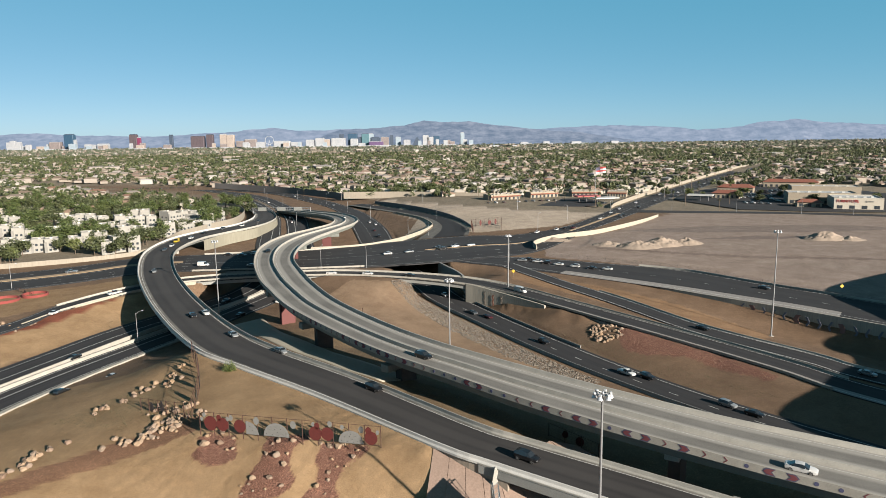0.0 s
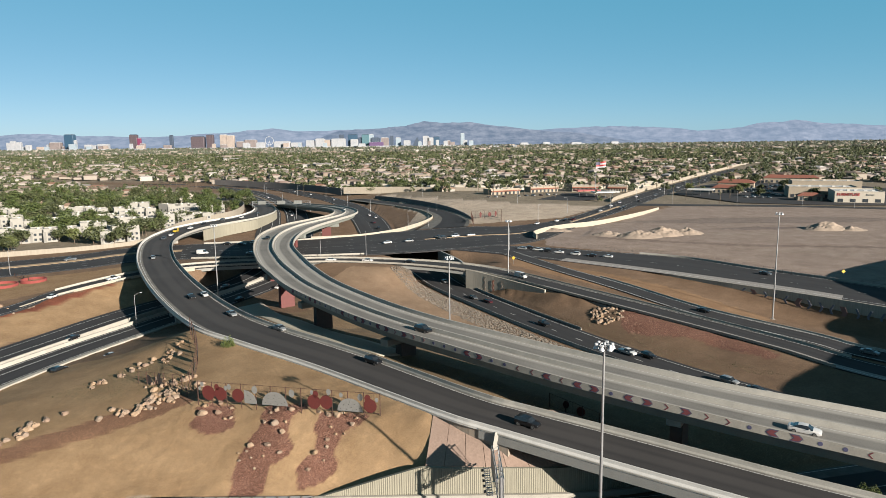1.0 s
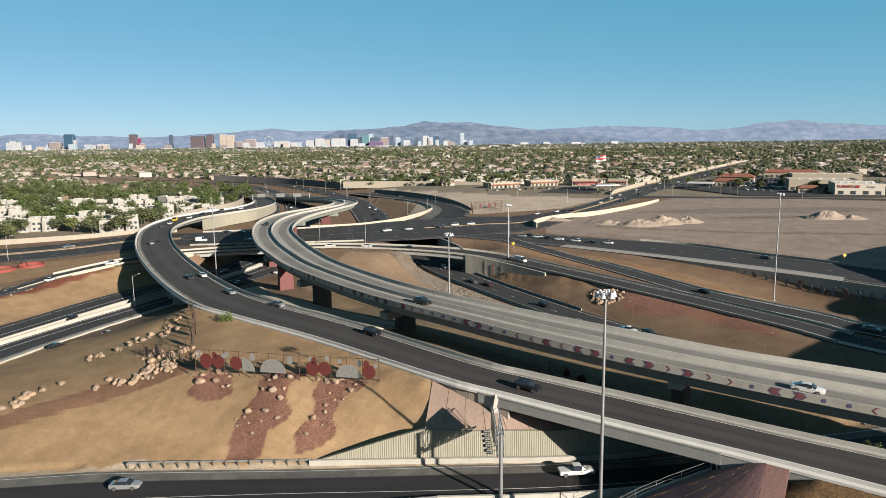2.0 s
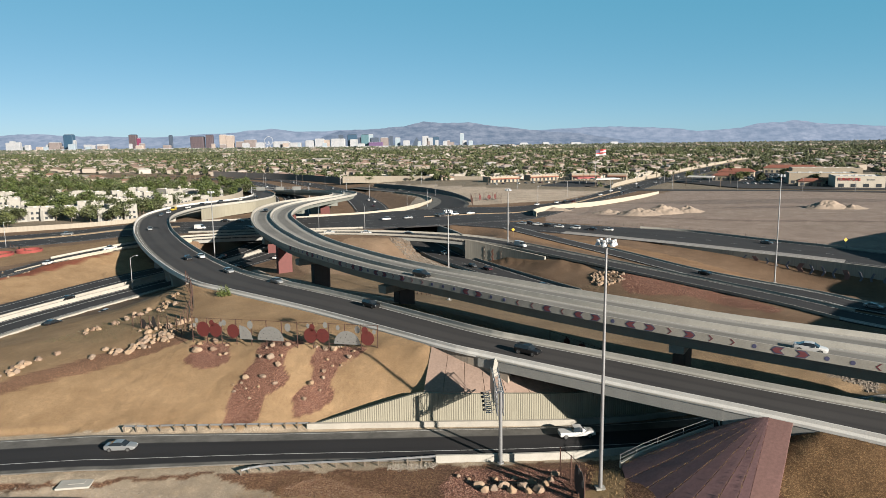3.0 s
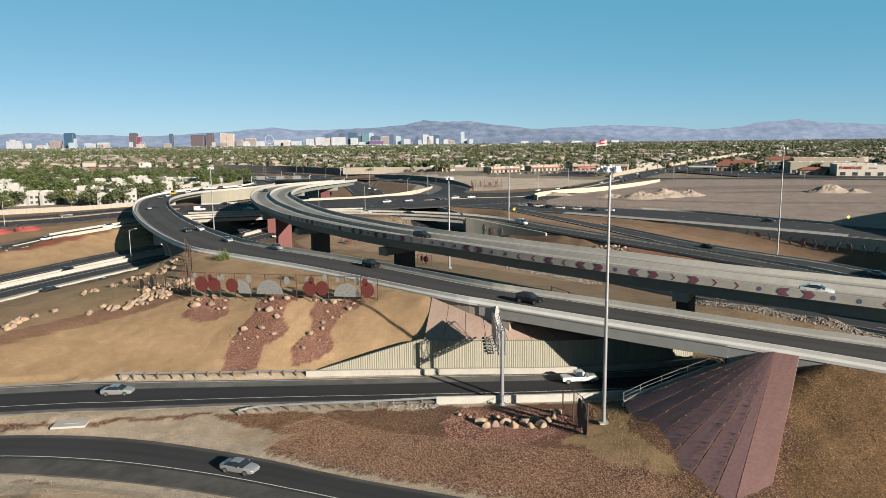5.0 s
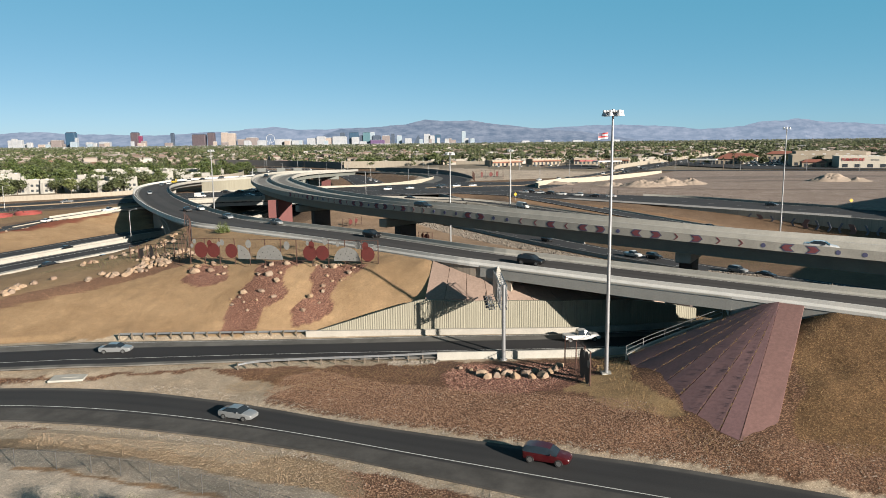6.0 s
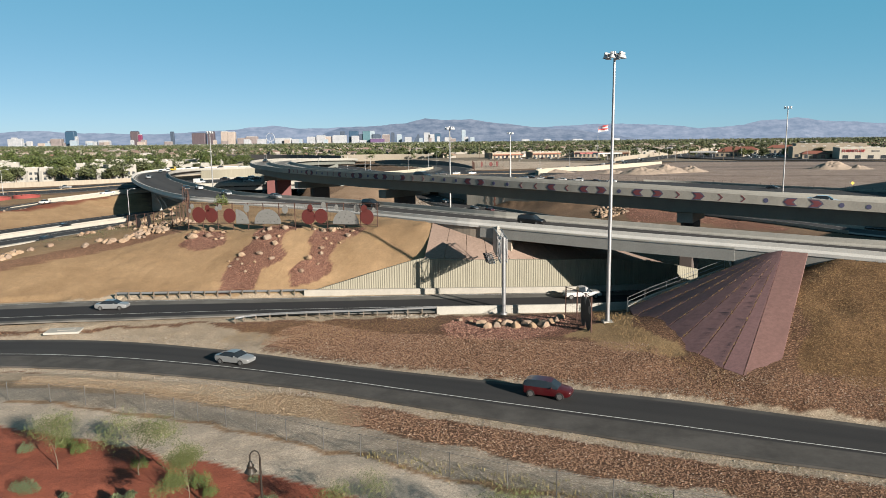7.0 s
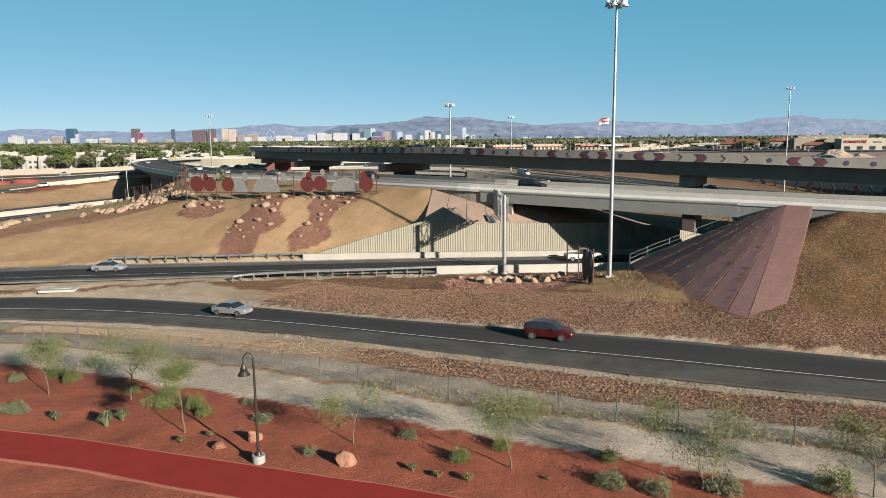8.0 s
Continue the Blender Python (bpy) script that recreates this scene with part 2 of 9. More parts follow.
# ---- plan of the roads: left x, y, right x, y, height ----
RAMP = Road([
    (95, 47, 101.5, 57.5, 8.0, 7.9), (60, 74.4, 67, 85, 8.45, 8.25), (43.2, 86.9, 50.1, 96.8, 8.75, 8.45), (26, 99.3, 33, 109.2, 8.85, 8.75), (8.3, 112.1, 15.4, 121.6, 9.1, 9.1), (-1.6, 119.8, 5.5, 129.2, 9.2, 9.3),
    (-29, 146.6, -20.5, 157, 9.0, 9.1), (-53, 168, -44, 180, 8.7, 8.7), (-69.2, 183.4, -59, 197, 8.5, 8.5), (-89.6, 212.9, -77, 223, 8.5, 8.5), (-113.9, 254.9, -100, 262, 8.5, 8.5),
    (-137, 302, -122, 306, 8.5, 8.5), (-155, 352, -139, 352, 8.4, 8.4), (-161, 399, -143, 396, 8.0, 8.0), (-156, 440, -138, 428, 7.3, 7.3), (-146, 475, -127, 470, 6.5, 6.5),
    (-148, 530, -129, 525, 5.0, 5.0), (-166, 596, -148, 590, 3.0, 3.0), (-197, 656, -181, 650, 2.0, 2.0)])
FLY = Road([
    (100, 68.2, 108.5, 87.5, 11.9, 11.3), (58.5, 95.1, 67.3, 111.6, 13.25, 12.7), (42.4, 105.9, 51.5, 121.2, 13.85, 13.15), (27.1, 117.4, 36.5, 131.9, 14.3, 13.8), (12.5, 130.1, 22.5, 143.7, 14.65, 14.05),
    (-1.2, 143.4, 9.3, 155.6, 15.0, 14.3), (-13.3, 155.8, -2.6, 167.7, 15.0, 14.3), (-27.8, 174.2, -16, 184.5, 14.9, 14.3), (-46.5, 202.1, -33, 211, 14.8, 14.3), (-58.3, 225.9, -44.5, 235, 14.7, 14.3), (-68.8, 250, -54, 259, 14.6, 14.3),
    (-80.3, 286.3, -65, 292, 14.5, 14.4), (-87.5, 324.9, -69, 326, 14.4, 14.4), (-86.1, 363, -67.5, 358, 14.0, 14.0), (-78, 397.5, -61.5, 398, 13.0, 13.0), (-71.5, 430, -57, 433, 12.0, 12.0),
    (-75.7, 470, -60, 472, 10.5, 10.5), (-92, 515, -78, 525, 8.0, 8.0), (-115, 552, -104, 564, 6.0, 6.0), (-150, 610, -138, 620, 3.0, 3.0)])
LOW_A = Road([(-175, 20, -163, 15, -1.5), (-137, 115, -126, 111, -1.6), (-122.0, 182, -110.5, 178, -2), (-106.0, 228, -94.5, 224, -2.2), (-97, 252, -84, 247, -2.3), (-80, 310, -66, 306, -2.5),
              (-80, 370, -64, 370, -2.0), (-98, 420, -80, 420, -1.0), (-115, 500, -98, 500, 0), (-137, 585, -120, 590, 0), (-172, 680, -158, 690, 0.3), (-225, 785, -212, 797, 0.5), (-290, 860, -280, 872, 1), (-370, 916, -362, 930, 1), (-600, 1010, -595, 1026, 1)])
LOW_B = Road([(-195, 30, -181, 25, -1.4), (-155, 130, -142, 125, -1.5), (-133.5, 207, -120.0, 200, -2), (-122, 246, -107.5, 240, -2.2), (-98, 305, -84, 300, -2.5),
              (-99, 370, -85, 370, -2.0), (-118, 425, -103, 425, -1.0), (-136, 505, -120, 503, 0), (-158, 592, -142, 590, 0), (-193, 688, -178, 684, 0.3), (-243, 795, -230, 788, 0.5), (-305, 872, -294, 863, 1), (-380, 930, -374, 918, 1), (-600, 1030, -597, 1014, 1)])
RIGHT = Road([(145, 70, 153, 82, -2.6), (105, 113, 114, 124, -2.8), (71.8, 153.2, 80, 163, -3), (49.1, 184, 59, 192, -3), (29.7, 215.6, 41, 223, -3), (9.1, 255.1, 21, 262, -3), (-6.7, 288.2, 8, 292, -3),
              (-18.2, 323.7, -2, 326, -3), (-40, 376, -20, 378, -2.4), (-54, 436, -31, 434, -1.1), (-68, 505, -43, 503, -0.2), (-87, 586, -63, 582, 0.1), (-108, 650, -85, 643, 0.3), (-146, 722, -128, 734, 0.5), (-205, 815, -193, 832, 1), (-295, 888, -285, 908, 1), (-420, 950, -414, 970, 1), (-600, 1000, -597, 1020, 1)])
SLIP = Road([(-240, 100, -232, 96, 1.0), (-165.4, 220, -157, 214, 1.5), (-152.1, 262.5, -146, 254, 2.2), (-136, 289, -130, 280, 3.4), (-112, 306, -109, 296, 4.4), (-59.5, 313.5, -59.1, 303, 5.0), (-22.2, 308, -25, 297.5, 5.0), (8, 297, 3, 286, 4.6),
              (28, 284, 21, 274, 3.6), (47.5, 262, 38.5, 255.5, 2.4), (78.5, 225, 70, 217, 0.6), (101.5, 195, 93, 187, -0.6), (116, 173, 107, 165, -1.2), (160, 120, 151, 113, -1.4)])
MAIN = Road([(-420, 232, -402, 184, 1.0), (-217.3, 330.1, -196, 290, 2.0), (-166, 364, -146, 320, 3.2), (-110, 372, -105, 322, 4.2), (-70, 376, -62, 320, 5.0), (-28, 402, -20, 327, 5.0), (15, 425, 20, 345, 4.6), (44, 430, 52, 368, 4.2),
             (82, 464, 92, 440, 4.4), (128, 545, 148, 533, 4.8), (155, 597, 178, 588, 5.0), (209, 691, 232, 681, 5.2), (280, 811, 303, 797, 5.3), (383, 981, 406, 965, 5.5), (523, 1209, 547, 1193, 5.7), (640, 1405, 664, 1390, 5.9), (765, 1620, 791, 1605, 6.0)])
LOOP = Road([(-16, 414, 15, 427, 4.7), (-9.5, 448, 16.5, 458, 4.75), (-7.5, 480, 10, 494, 4.7), (-17, 524, -2, 532, 4.4), (-39, 570, -24, 582, 3.6), (-66, 618, -52, 632, 2.4), (-92, 662, -80, 676, 1.4)])
EAST = Road([(10, 352, 2, 338, 4.6), (45, 346, 31, 321, 4.2), (74, 334.5, 55, 306, 3.6), (109.6, 316, 89, 280, 3.0), (134.2, 285, 108, 262, 2.8), (149, 267, 126, 243, 2.8), (163, 248, 145, 220, 2.8), (230, 165, 211, 140, 2.8)])
EAST2 = Road([(34, 331, 28, 322, 4.4), (53, 293, 46, 288, 3.2), (71, 266, 64, 259, 1.6), (90, 229, 83, 222, 0.4), (112.5, 199.5, 105, 193, -0.5), (123, 184.5, 116, 177, -1.0), (170, 132, 163, 125, -1.3)])
NEAR = Road([(-130, 82, -128, 70, -3.2), (-85, 88.2, -84, 77, -2.9), (-60, 89.2, -60, 78.4, -2.65), (-44, 87.6, -45, 76.9, -2.5), (-27.5, 82.3, -30.5, 73.3, -2.25), (-12.4, 75, -15.8, 67.8, -1.8), (-0.7, 70.2, -4.4, 62.4, -1.6), (11.5, 65.6, 7.8, 56.5, -1.4), (21.4, 61.7, 17.4, 52.0, -1.2), (30, 57.6, 25.2, 48.6, -1.05), (36.2, 54.6, 31, 46.3, -0.95), (44, 50.7, 38.6, 42.6, -0.85), (56, 44.8, 50.4, 36.7, -0.75), (72, 37, 66, 29, -0.6), (92, 27, 86, 19, -0.4)])
UNDER = Road([(-150, 98, -150, 86, -2.6), (-69.4, 106, -65, 94.0, -1.65), (-53.1, 107.0, -48, 95.0, -1.5), (-23.5, 106.4, -26.4, 95.7, -1.15), (-2, 106.6, -1.8, 95.6, -0.9), (18.5, 107.2, 18.5, 96.5, -0.9), (40, 110, 41, 99.5, -1.0), (65, 117, 67, 106.5, -1.2), (110, 128, 112, 117, -1.6)])
STREET = Road([(150, 558, 152, 540, 5.0), (190, 545, 188, 531, 5.2), (263, 527, 262, 515, 5.2), (330, 500, 326, 488, 5.2), (420, 455, 415, 443, 5.2)])
GRADED = [(LOW_A, None), (LOW_B, None), (RIGHT, None), (MAIN, "main"), (SLIP, "slip"), (EAST, None), (EAST2, None), (NEAR, None), (UNDER, None), (STREET, None), (LOOP, None)]

# ---- ground ----
def lines(spans):
    """Grid lines from rows of start, end, step; the last spans grow."""
    out = []
    for a, b, s in spans:
        out += list(np.arange(a, b, s))
    return np.array(out)


def grown(start, end, step, rate):
    out, v = [], start
    while abs(v) < abs(end):
        out.append(v)
        step *= rate
        v += step if end > 0 else -step
    return out + [end]


GX = np.array(sorted(set(grown(-240, -5200, 4, 1.22) + list(np.arange(-237, -62, 2.5)) + list(np.arange(-62, 62, 0.45)) + list(np.arange(62, 140, 1.3)) + list(np.arange(140, 300, 2.5)) + grown(302, 5200, 4, 1.22))))
GY = np.array(sorted(set(grown(-60, -800, 20, 1.6) + list(np.arange(-55, 20, 6.0)) + list(np.arange(20, 34, 0.62)) + list(np.arange(34, 64, 0.4)) + list(np.arange(64, 136, 0.62)) + list(np.arange(136, 300, 1.4)) + list(np.arange(300, 470, 2.5)) + grown(473, 5600, 4, 1.12))))


def corridor(px, py, road):
    """Distance outside the road's edge, and the road's height, for each point."""
    best = np.full(px.shape, 1e9)
    zz = np.zeros(px.shape)
    half = road.width / 2
    for i in range(len(road.mid)):
        m = road.mid[i]
        d = np.hypot(px - m[0], py - m[1]) - np.hypot(half[i], 1.6)
        hit = d < best
        best[hit] = d[hit]
        zz[hit] = m[2]
    return best, zz


ctrl = []
for road, _ in GRADED:
    st = max(1, int(9 / 3))
    for ref, off in ((0, -1.2), (1, 1.2)):
        for p in road.at(ref, off, -0.25)[::st]:
            ctrl.append((p[0], p[1], p[2]))
for a, b in (((-1.6, 126), (-66, 190)), ((47, 89), (98, 47))):
    bank = RAMP.between(a, b)
    for ref, off in ((0, -1.2), (1, 1.2)):
        for p in bank.at(ref, off, -0.25)[::2]:
            ctrl.append((p[0], p[1], p[2]))
ctrl = np.array(ctrl)
keep = np.ones(len(ctrl), bool)
for road, _ in GRADED:
    d, z = corridor(ctrl[:, 0], ctrl[:, 1], road)
    keep &= ~((d < 2.0) & (ctrl[:, 2] > z + 0.6))
# feet of the retaining walls: x, y, foot, head, and the way towards the low side
BANKS = [([(90, 280.5, 2.0, 2.9), (108.5, 260.5, 0.2, 2.9), (126.5, 241.5, -2.4, 2.9), (145.5, 218.5, -4.2, 2.9), (178, 178.5, -4.5, 2.9)], (-0.76, -0.65)),
         ([(9.0, 283.0, -3.2, 4.5), (14, 279.0, -3.2, 4.1), (22, 271.8, -2.6, 3.3), (31, 262.5, -1.6, 2.6), (38, 255, 0.2, 2.0)], (-0.67, -0.74))]
extra = []
for rows, (lx_, ly_) in BANKS:
    s_ = spline(rows, 4.0)
    for x_, y_, z_, h_ in s_:
        keep &= ~((np.hypot(ctrl[:, 0] - x_, ctrl[:, 1] - y_) < 5.0))
        extra += [(x_ + lx_ * 1.6, y_ + ly_ * 1.6, z_), (x_ - lx_ * 1.6, y_ - ly_ * 1.6, h_ - 0.3)]
ctrl = np.vstack([ctrl[keep], np.array(extra)])
hand = [
    (0, 15, -0.6), (-40, 30, -0.6), (40, 22, -0.3), (-90, 40, -0.8), (90, 0, 0), (-11, 36, -0.4), (10, 33, -0.4), (-30, 45, -0.4),
    (36, 82, 5.0), (31, 80, 2.4), (38, 76, 4.6), (33, 72, 2.2), (33, 90, 2.6), (44, 80, 7.0), (40, 70, 4.0), (17, 84, 0.1), (6, 112, 4.6), (12, 112, 4.8), (20, 113, 3.2), (30, 116, 1.0), (2, 112, 4.9), (-3.4, 112, 5.5), (-3, 116, 7.1), (-2.4, 120, 8.7), (2, 116, 6.8),  (0, 85, -0.6), (8, 76, -0.4), (20, 70, 0.0), (-20, 84, -1.7), (30, 62, 0.2), (-53, 91.8, -2.3), (-35, 90, -2.0), (-17.5, 55.5, -0.7), (-4, 48.5, -0.45), (10, 42, -0.35), (22, 37, -0.3), (-36, 62, -0.8), (-45, 63, -0.9), (24.6, 90, 0.2), (26, 72, 0.4), (-12.5, 121.6, 8.1), (-32, 126.5, 7.2), (-51, 134.9, 6.2),
    (-20, 110, -0.4), (-40, 110, -0.7), (-53, 110, -0.9), (-30, 117, 3.4), (-45, 121, 2.6), (-66, 150, 5.4), (-72, 170, 4.2), (-80, 150, 3.2), (-75, 128, 2.9), (-90, 120, 0.8), (-100, 150, 0.7), (-100, 172, 0.0), (-90, 185, 0.6),
    (47.5, 83.4, 8.35), (53, 79, 8.2), (60, 73.5, 8.0), (70, 66, 7.8), (47, 80, 7.2), (53, 74, 6.6), (60, 68, 6.2), (42, 74, 4.4), (38, 68, 2.2), (48, 70, 4.6), (49, 103, 6.8), (55, 99, 6.8), (62, 97, 4.5), (85, 76, 3.0), (20, 124, 4.6), (14, 132, 6.6), (5, 140, 7.2), (-8, 152, 7.4), (-22, 168, 7.0), (-36, 186, 5.6), (20, 160, 2.5), (0, 186, 2.0), (-30, 210, 0), (-50, 230, 0), (-30, 260, 0), (-20, 240, -0.5), (-58, 250, -1),
    (46, 148, 1.4), (56, 144, 2.0), (64, 139, 2.2), (75, 130, 2.0), (88, 118, 1.6), (100, 100, 0.0), (56, 235, -1.2), (45, 240, -0.6), (80, 195, -2), (150, 192, -5.0), (165, 165, -5.0), (130, 209, -3.8), (178, 150, -4.6), (137, 220, -5.0), (124, 237, -3.8),
    (-150, 240, 0.0), (-160, 190, -0.6), (-130, 262, -0.6), (-190, 260, 1.2), (-160, 290, 2.0), (-230, 400, 3), (-190, 440, 3), (-300, 420, 3), (-250, 520, 3), (-180, 500, 3), (-350, 600, 3), (-90, 600, 1), (0, 560, 7), (-35, 620, 6), (-60, 660, 6),
    (30, 480, 5.5), (60, 520, 5.5), (30, 560, 6), (100, 395, 4.6), (80, 390, 4.4), (150, 350, 4.6), (200, 300, 4.6), (200, 420, 5), (260, 400, 5), (300, 480, 5.2), (340, 380, 5), (250, 300, 4.6), (240, 220, 4),
    (300, 600, 5.5), (100, 650, 6), (0, 700, 6), (-100, 820, 5), (400, 560, 5.5), (500, 400, 5), (-500, 500, 3), (-500, 800, 4), (500, 800, 6), (0, 900, 6.5), (-250, 950, 5), (250, 900, 6)]
ctrl = np.vstack([ctrl, np.array(hand, float)])
gap = np.hypot(ctrl[:, None, 0] - ctrl[None, :, 0], ctrl[:, None, 1] - ctrl[None, :, 1])
ctrl_w = np.linalg.solve(-gap + np.eye(len(ctrl)) * 1.2, ctrl[:, 2] - 2.0)


def relief(x, y):
    """Height of the ground from the roads' edges and the hand-set banks, flat far out."""
    x, y = np.asarray(x, float).ravel(), np.asarray(y, float).ravel()
    z = np.empty(len(x))
    for i in range(0, len(x), 20000):
        d = np.hypot(x[i : i + 20000, None] - ctrl[None, :, 0], y[i : i + 20000, None] - ctrl[None, :, 1])
        z[i : i + 20000] = 2.0 - d @ ctrl_w
    far = np.clip((np.hypot(x, y - 300) - 620) / 400, 0, 1)
    return z * (1 - far) + 6.0 * far


vx, vy = [g.ravel() for g in np.meshgrid(GX, GY)]
vz = relief(vx, vy)
for road, _ in GRADED:
    wide = road.width.max() / 2 + 8
    lo, hi = road.mid.min(0) - wide, road.mid.max(0) + wide
    box = np.where((vx > lo[0]) & (vx < hi[0]) & (vy > lo[1]) & (vy < hi[1]))[0]
    d, z = corridor(vx[box], vy[box], road)
    near_ = (np.abs(vx[box]) < 62) & (vy[box] < 136)
    cut = d < np.where(near_, 0.9, 6.0)
    batter = np.where(near_, 0.0, 0.75 * np.maximum(0.0, d - 2.4))
    vz[box[cut]] = np.minimum(vz[box[cut]], z[cut] - 0.22 + batter[cut])
    if road is NEAR:
        cut = d < 3.2
        vz[box[cut]] = np.minimum(vz[box[cut]], z[cut] - 0.2 + 0.42 * np.maximum(0.0, d[cut] - 0.7))
for a_, b_ in (((-1.6, 126), (-66, 190)), ((47, 89), (98, 47))):
    bank = RAMP.between(a_, b_)
    d, z = corridor(vx, vy, bank)
    cut = d < np.where((np.abs(vx) < 62) & (vy < 136), 0.2, 1.0)
    vz[cut] = np.minimum(vz[cut], z[cut] - 0.25)
rough = np.array([noise.noise((a * 0.35, b * 0.35, 0)) * 0.10 + noise.noise((a * 1.1, b * 1.1, 5)) * 0.05 if abs(a) < 70 and b < 140 else 0.0 for a, b in zip(vx, vy)])
vz += np.minimum(rough, 0.05)
# the foot of the ribbed wall stays clear
foot_y = np.interp(vx, (-21.8, -3.6, 18, 26, 34, 42), (108.5, 108.8, 108.9, 109.8, 111.3, 113.5)) + 0.25
low = (vx > -22) & (vx < 44) & (vy < foot_y) & (vy > 101)
vz[low] = np.minimum(vz[low], -1.05)


def inside(px, py, poly):
    r = np.zeros(px.shape, bool)
    n = len(poly)
    for i in range(n):
        (x1, y1), (x2, y2) = poly[i], poly[(i + 1) % n]
        c = (y1 > py) != (y2 > py)
        r ^= c & (px < (x2 - x1) * (py - y1) / (y2 - y1 + 1e-12) + x1)
    return r


wob = [np.array([noise.noise((a * 0.25, b * 0.25, k)) for a, b in zip(vx, vy)]) if k < 9 else None for k in (1, 2)]
wx, wy = vx + wob[0] * 1.3, vy + wob[1] * 1.3
TAN, BROWN, RED, GRIT, LOT, ISLE, DUST, TOWN = (0.52, 0.355, 0.205), (0.37, 0.22, 0.14), (0.45, 0.145, 0.09), (0.74, 0.645, 0.53), (0.52, 0.425, 0.37), (0.33, 0.225, 0.15), (0.69, 0.58, 0.44), (0.40, 0.345, 0.265)
MAROON = (0.40, 0.215, 0.155)
soil = np.tile(np.array(ISLE + (0.45,)), (len(vx), 1))


def zone(poly, c, stony=0.45):
    soil[inside(wx, wy, poly)] = c + (stony,)


zone([(-900, 330), (-240, 345), (-168, 375), (-170, 470), (-200, 640), (-300, 830), (-600, 960), (-5300, 960), (-5300, 6000), (5300, 6000), (5300, 330), (330, 470), (150, 545), (60, 470), (0, 480), (-60, 700), (-300, 1000), (-900, 1000)], TOWN)
zone([(52, 350), (77, 338), (109, 318), (128, 297), (150, 262), (170, 250), (240, 180), (520, 200), (520, 480), (330, 500), (263, 518), (183, 538), (150, 500), (110, 440), (60, 400)], LOT)
for poly, c in (([(100, 395), (200, 372), (330, 352), (330, 347), (200, 367), (100, 390)], (0.56, 0.47, 0.41)), ([(84, 378), (150, 345), (260, 318), (260, 312), (150, 339), (84, 372)], (0.38, 0.30, 0.26)),
                ([(110, 440), (180, 455), (260, 452), (300, 430), (240, 420), (160, 425)], (0.40, 0.33, 0.295)), ([(150, 400), (190, 408), (212, 400), (190, 392)], (0.37, 0.30, 0.27)),
                ([(78, 345), (112, 325), (136, 300), (158, 272), (164, 276), (143, 306), (118, 333), (84, 354)], (0.55, 0.45, 0.385)), ([(150, 330), (220, 290), (224, 294), (154, 335)], (0.54, 0.45, 0.39))):
    zone(poly, c, 0.5)
# far bare lot: colour lightened to stand in for sun on its slope
zone([(-30, 400), (-8, 455), (20, 440), (80, 470), (130, 545), (60, 560), (-30, 640), (-70, 700), (-50, 600), (-20, 520)], (0.76, 0.65, 0.53), 0.3)
zone([(-45, 230), (-58, 262), (-40, 296), (-18, 290), (0, 250), (24, 206), (36, 180), (20, 165), (0, 186), (-25, 215)], (0.50, 0.355, 0.24), 0.35)
zone([(28, 318), (60, 290), (90, 262), (112, 232), (104, 215), (80, 240), (52, 272), (30, 296)], (0.44, 0.28, 0.165), 0.3)
zone([(-210, 650), (-170, 690), (-150, 700), (-620, 980), (-620, 900), (-330, 830)], (0.42, 0.37, 0.30), 0.3)
zone([(-300, 150), (-66, 190), (0, 122), (0, 106), (-150, 98), (-300, 98)], TAN, 0.12)
zone([(-170, 60), (-135, 205), (-110, 262), (-126, 284), (-148, 250), (-170, 200), (-230, 60)], TAN, 0.12)
zone([(-172, 222), (-149, 250), (-132, 276), (-138, 262), (-142, 240), (-156, 214)], (0.36, 0.13, 0.08))
zone([(-220, 290), (-190, 282), (-140, 312), (-130, 300), (-152, 268), (-170, 240), (-240, 200)], TAN)
zone([(-300, 92), (0, 94), (45, 97), (60, 60), (140, 20), (140, -20), (-300, -20)], BROWN, 0.95)
zone([(44, 86), (60, 80), (100, 48), (140, 20), (140, 10), (100, 20), (60, 52), (34, 63)], (0.33, 0.205, 0.105), 0.7)
zone([(-200, 62), (-60, 60), (-37.7, 55.4), (-26.5, 51.8), (-18.5, 47.9), (-7.5, 43.6), (-0.6, 40.7), (6.5, 37.6), (12.4, 35.3), (17.4, 33.1), (30, 27), (60, 10), (60, -50), (-200, -50)], RED, 0.1)
for road, reach in ((NEAR, 1.25), (UNDER, 1.6)):
    d, z = corridor(wx, wy, road)
    soil[(d < reach) & (vy < 130)] = DUST + (0.4,)
zone([(-140, 92.5), (-60, 91), (-34, 93), (-20, 86), (-24, 82), (-40, 87), (-140, 88)], (0.60, 0.50, 0.38), 0.3)
zone([(12, 92), (24, 90), (23, 80), (26, 70), (20, 73), (14, 80)], (0.47, 0.33, 0.18), 0.3)
zone([(-90, 78), (-60, 73), (-47, 69.5), (-33.7, 66.7), (-27.1, 64.2), (-20.7, 61.4), (-9.6, 57.1), (-0.6, 52.5), (8.2, 47.5), (15.5, 44.7), (21.7, 41.9), (26.4, 40.1), (60, 23), (60, 16), (24.2, 36.5), (13.9, 40.1), (3.8, 43.9), (-4, 47.6), (-13.4, 52.7), (-24.7, 58.3), (-42.4, 62.7), (-90, 72)], (0.64, 0.565, 0.465), 0.5)
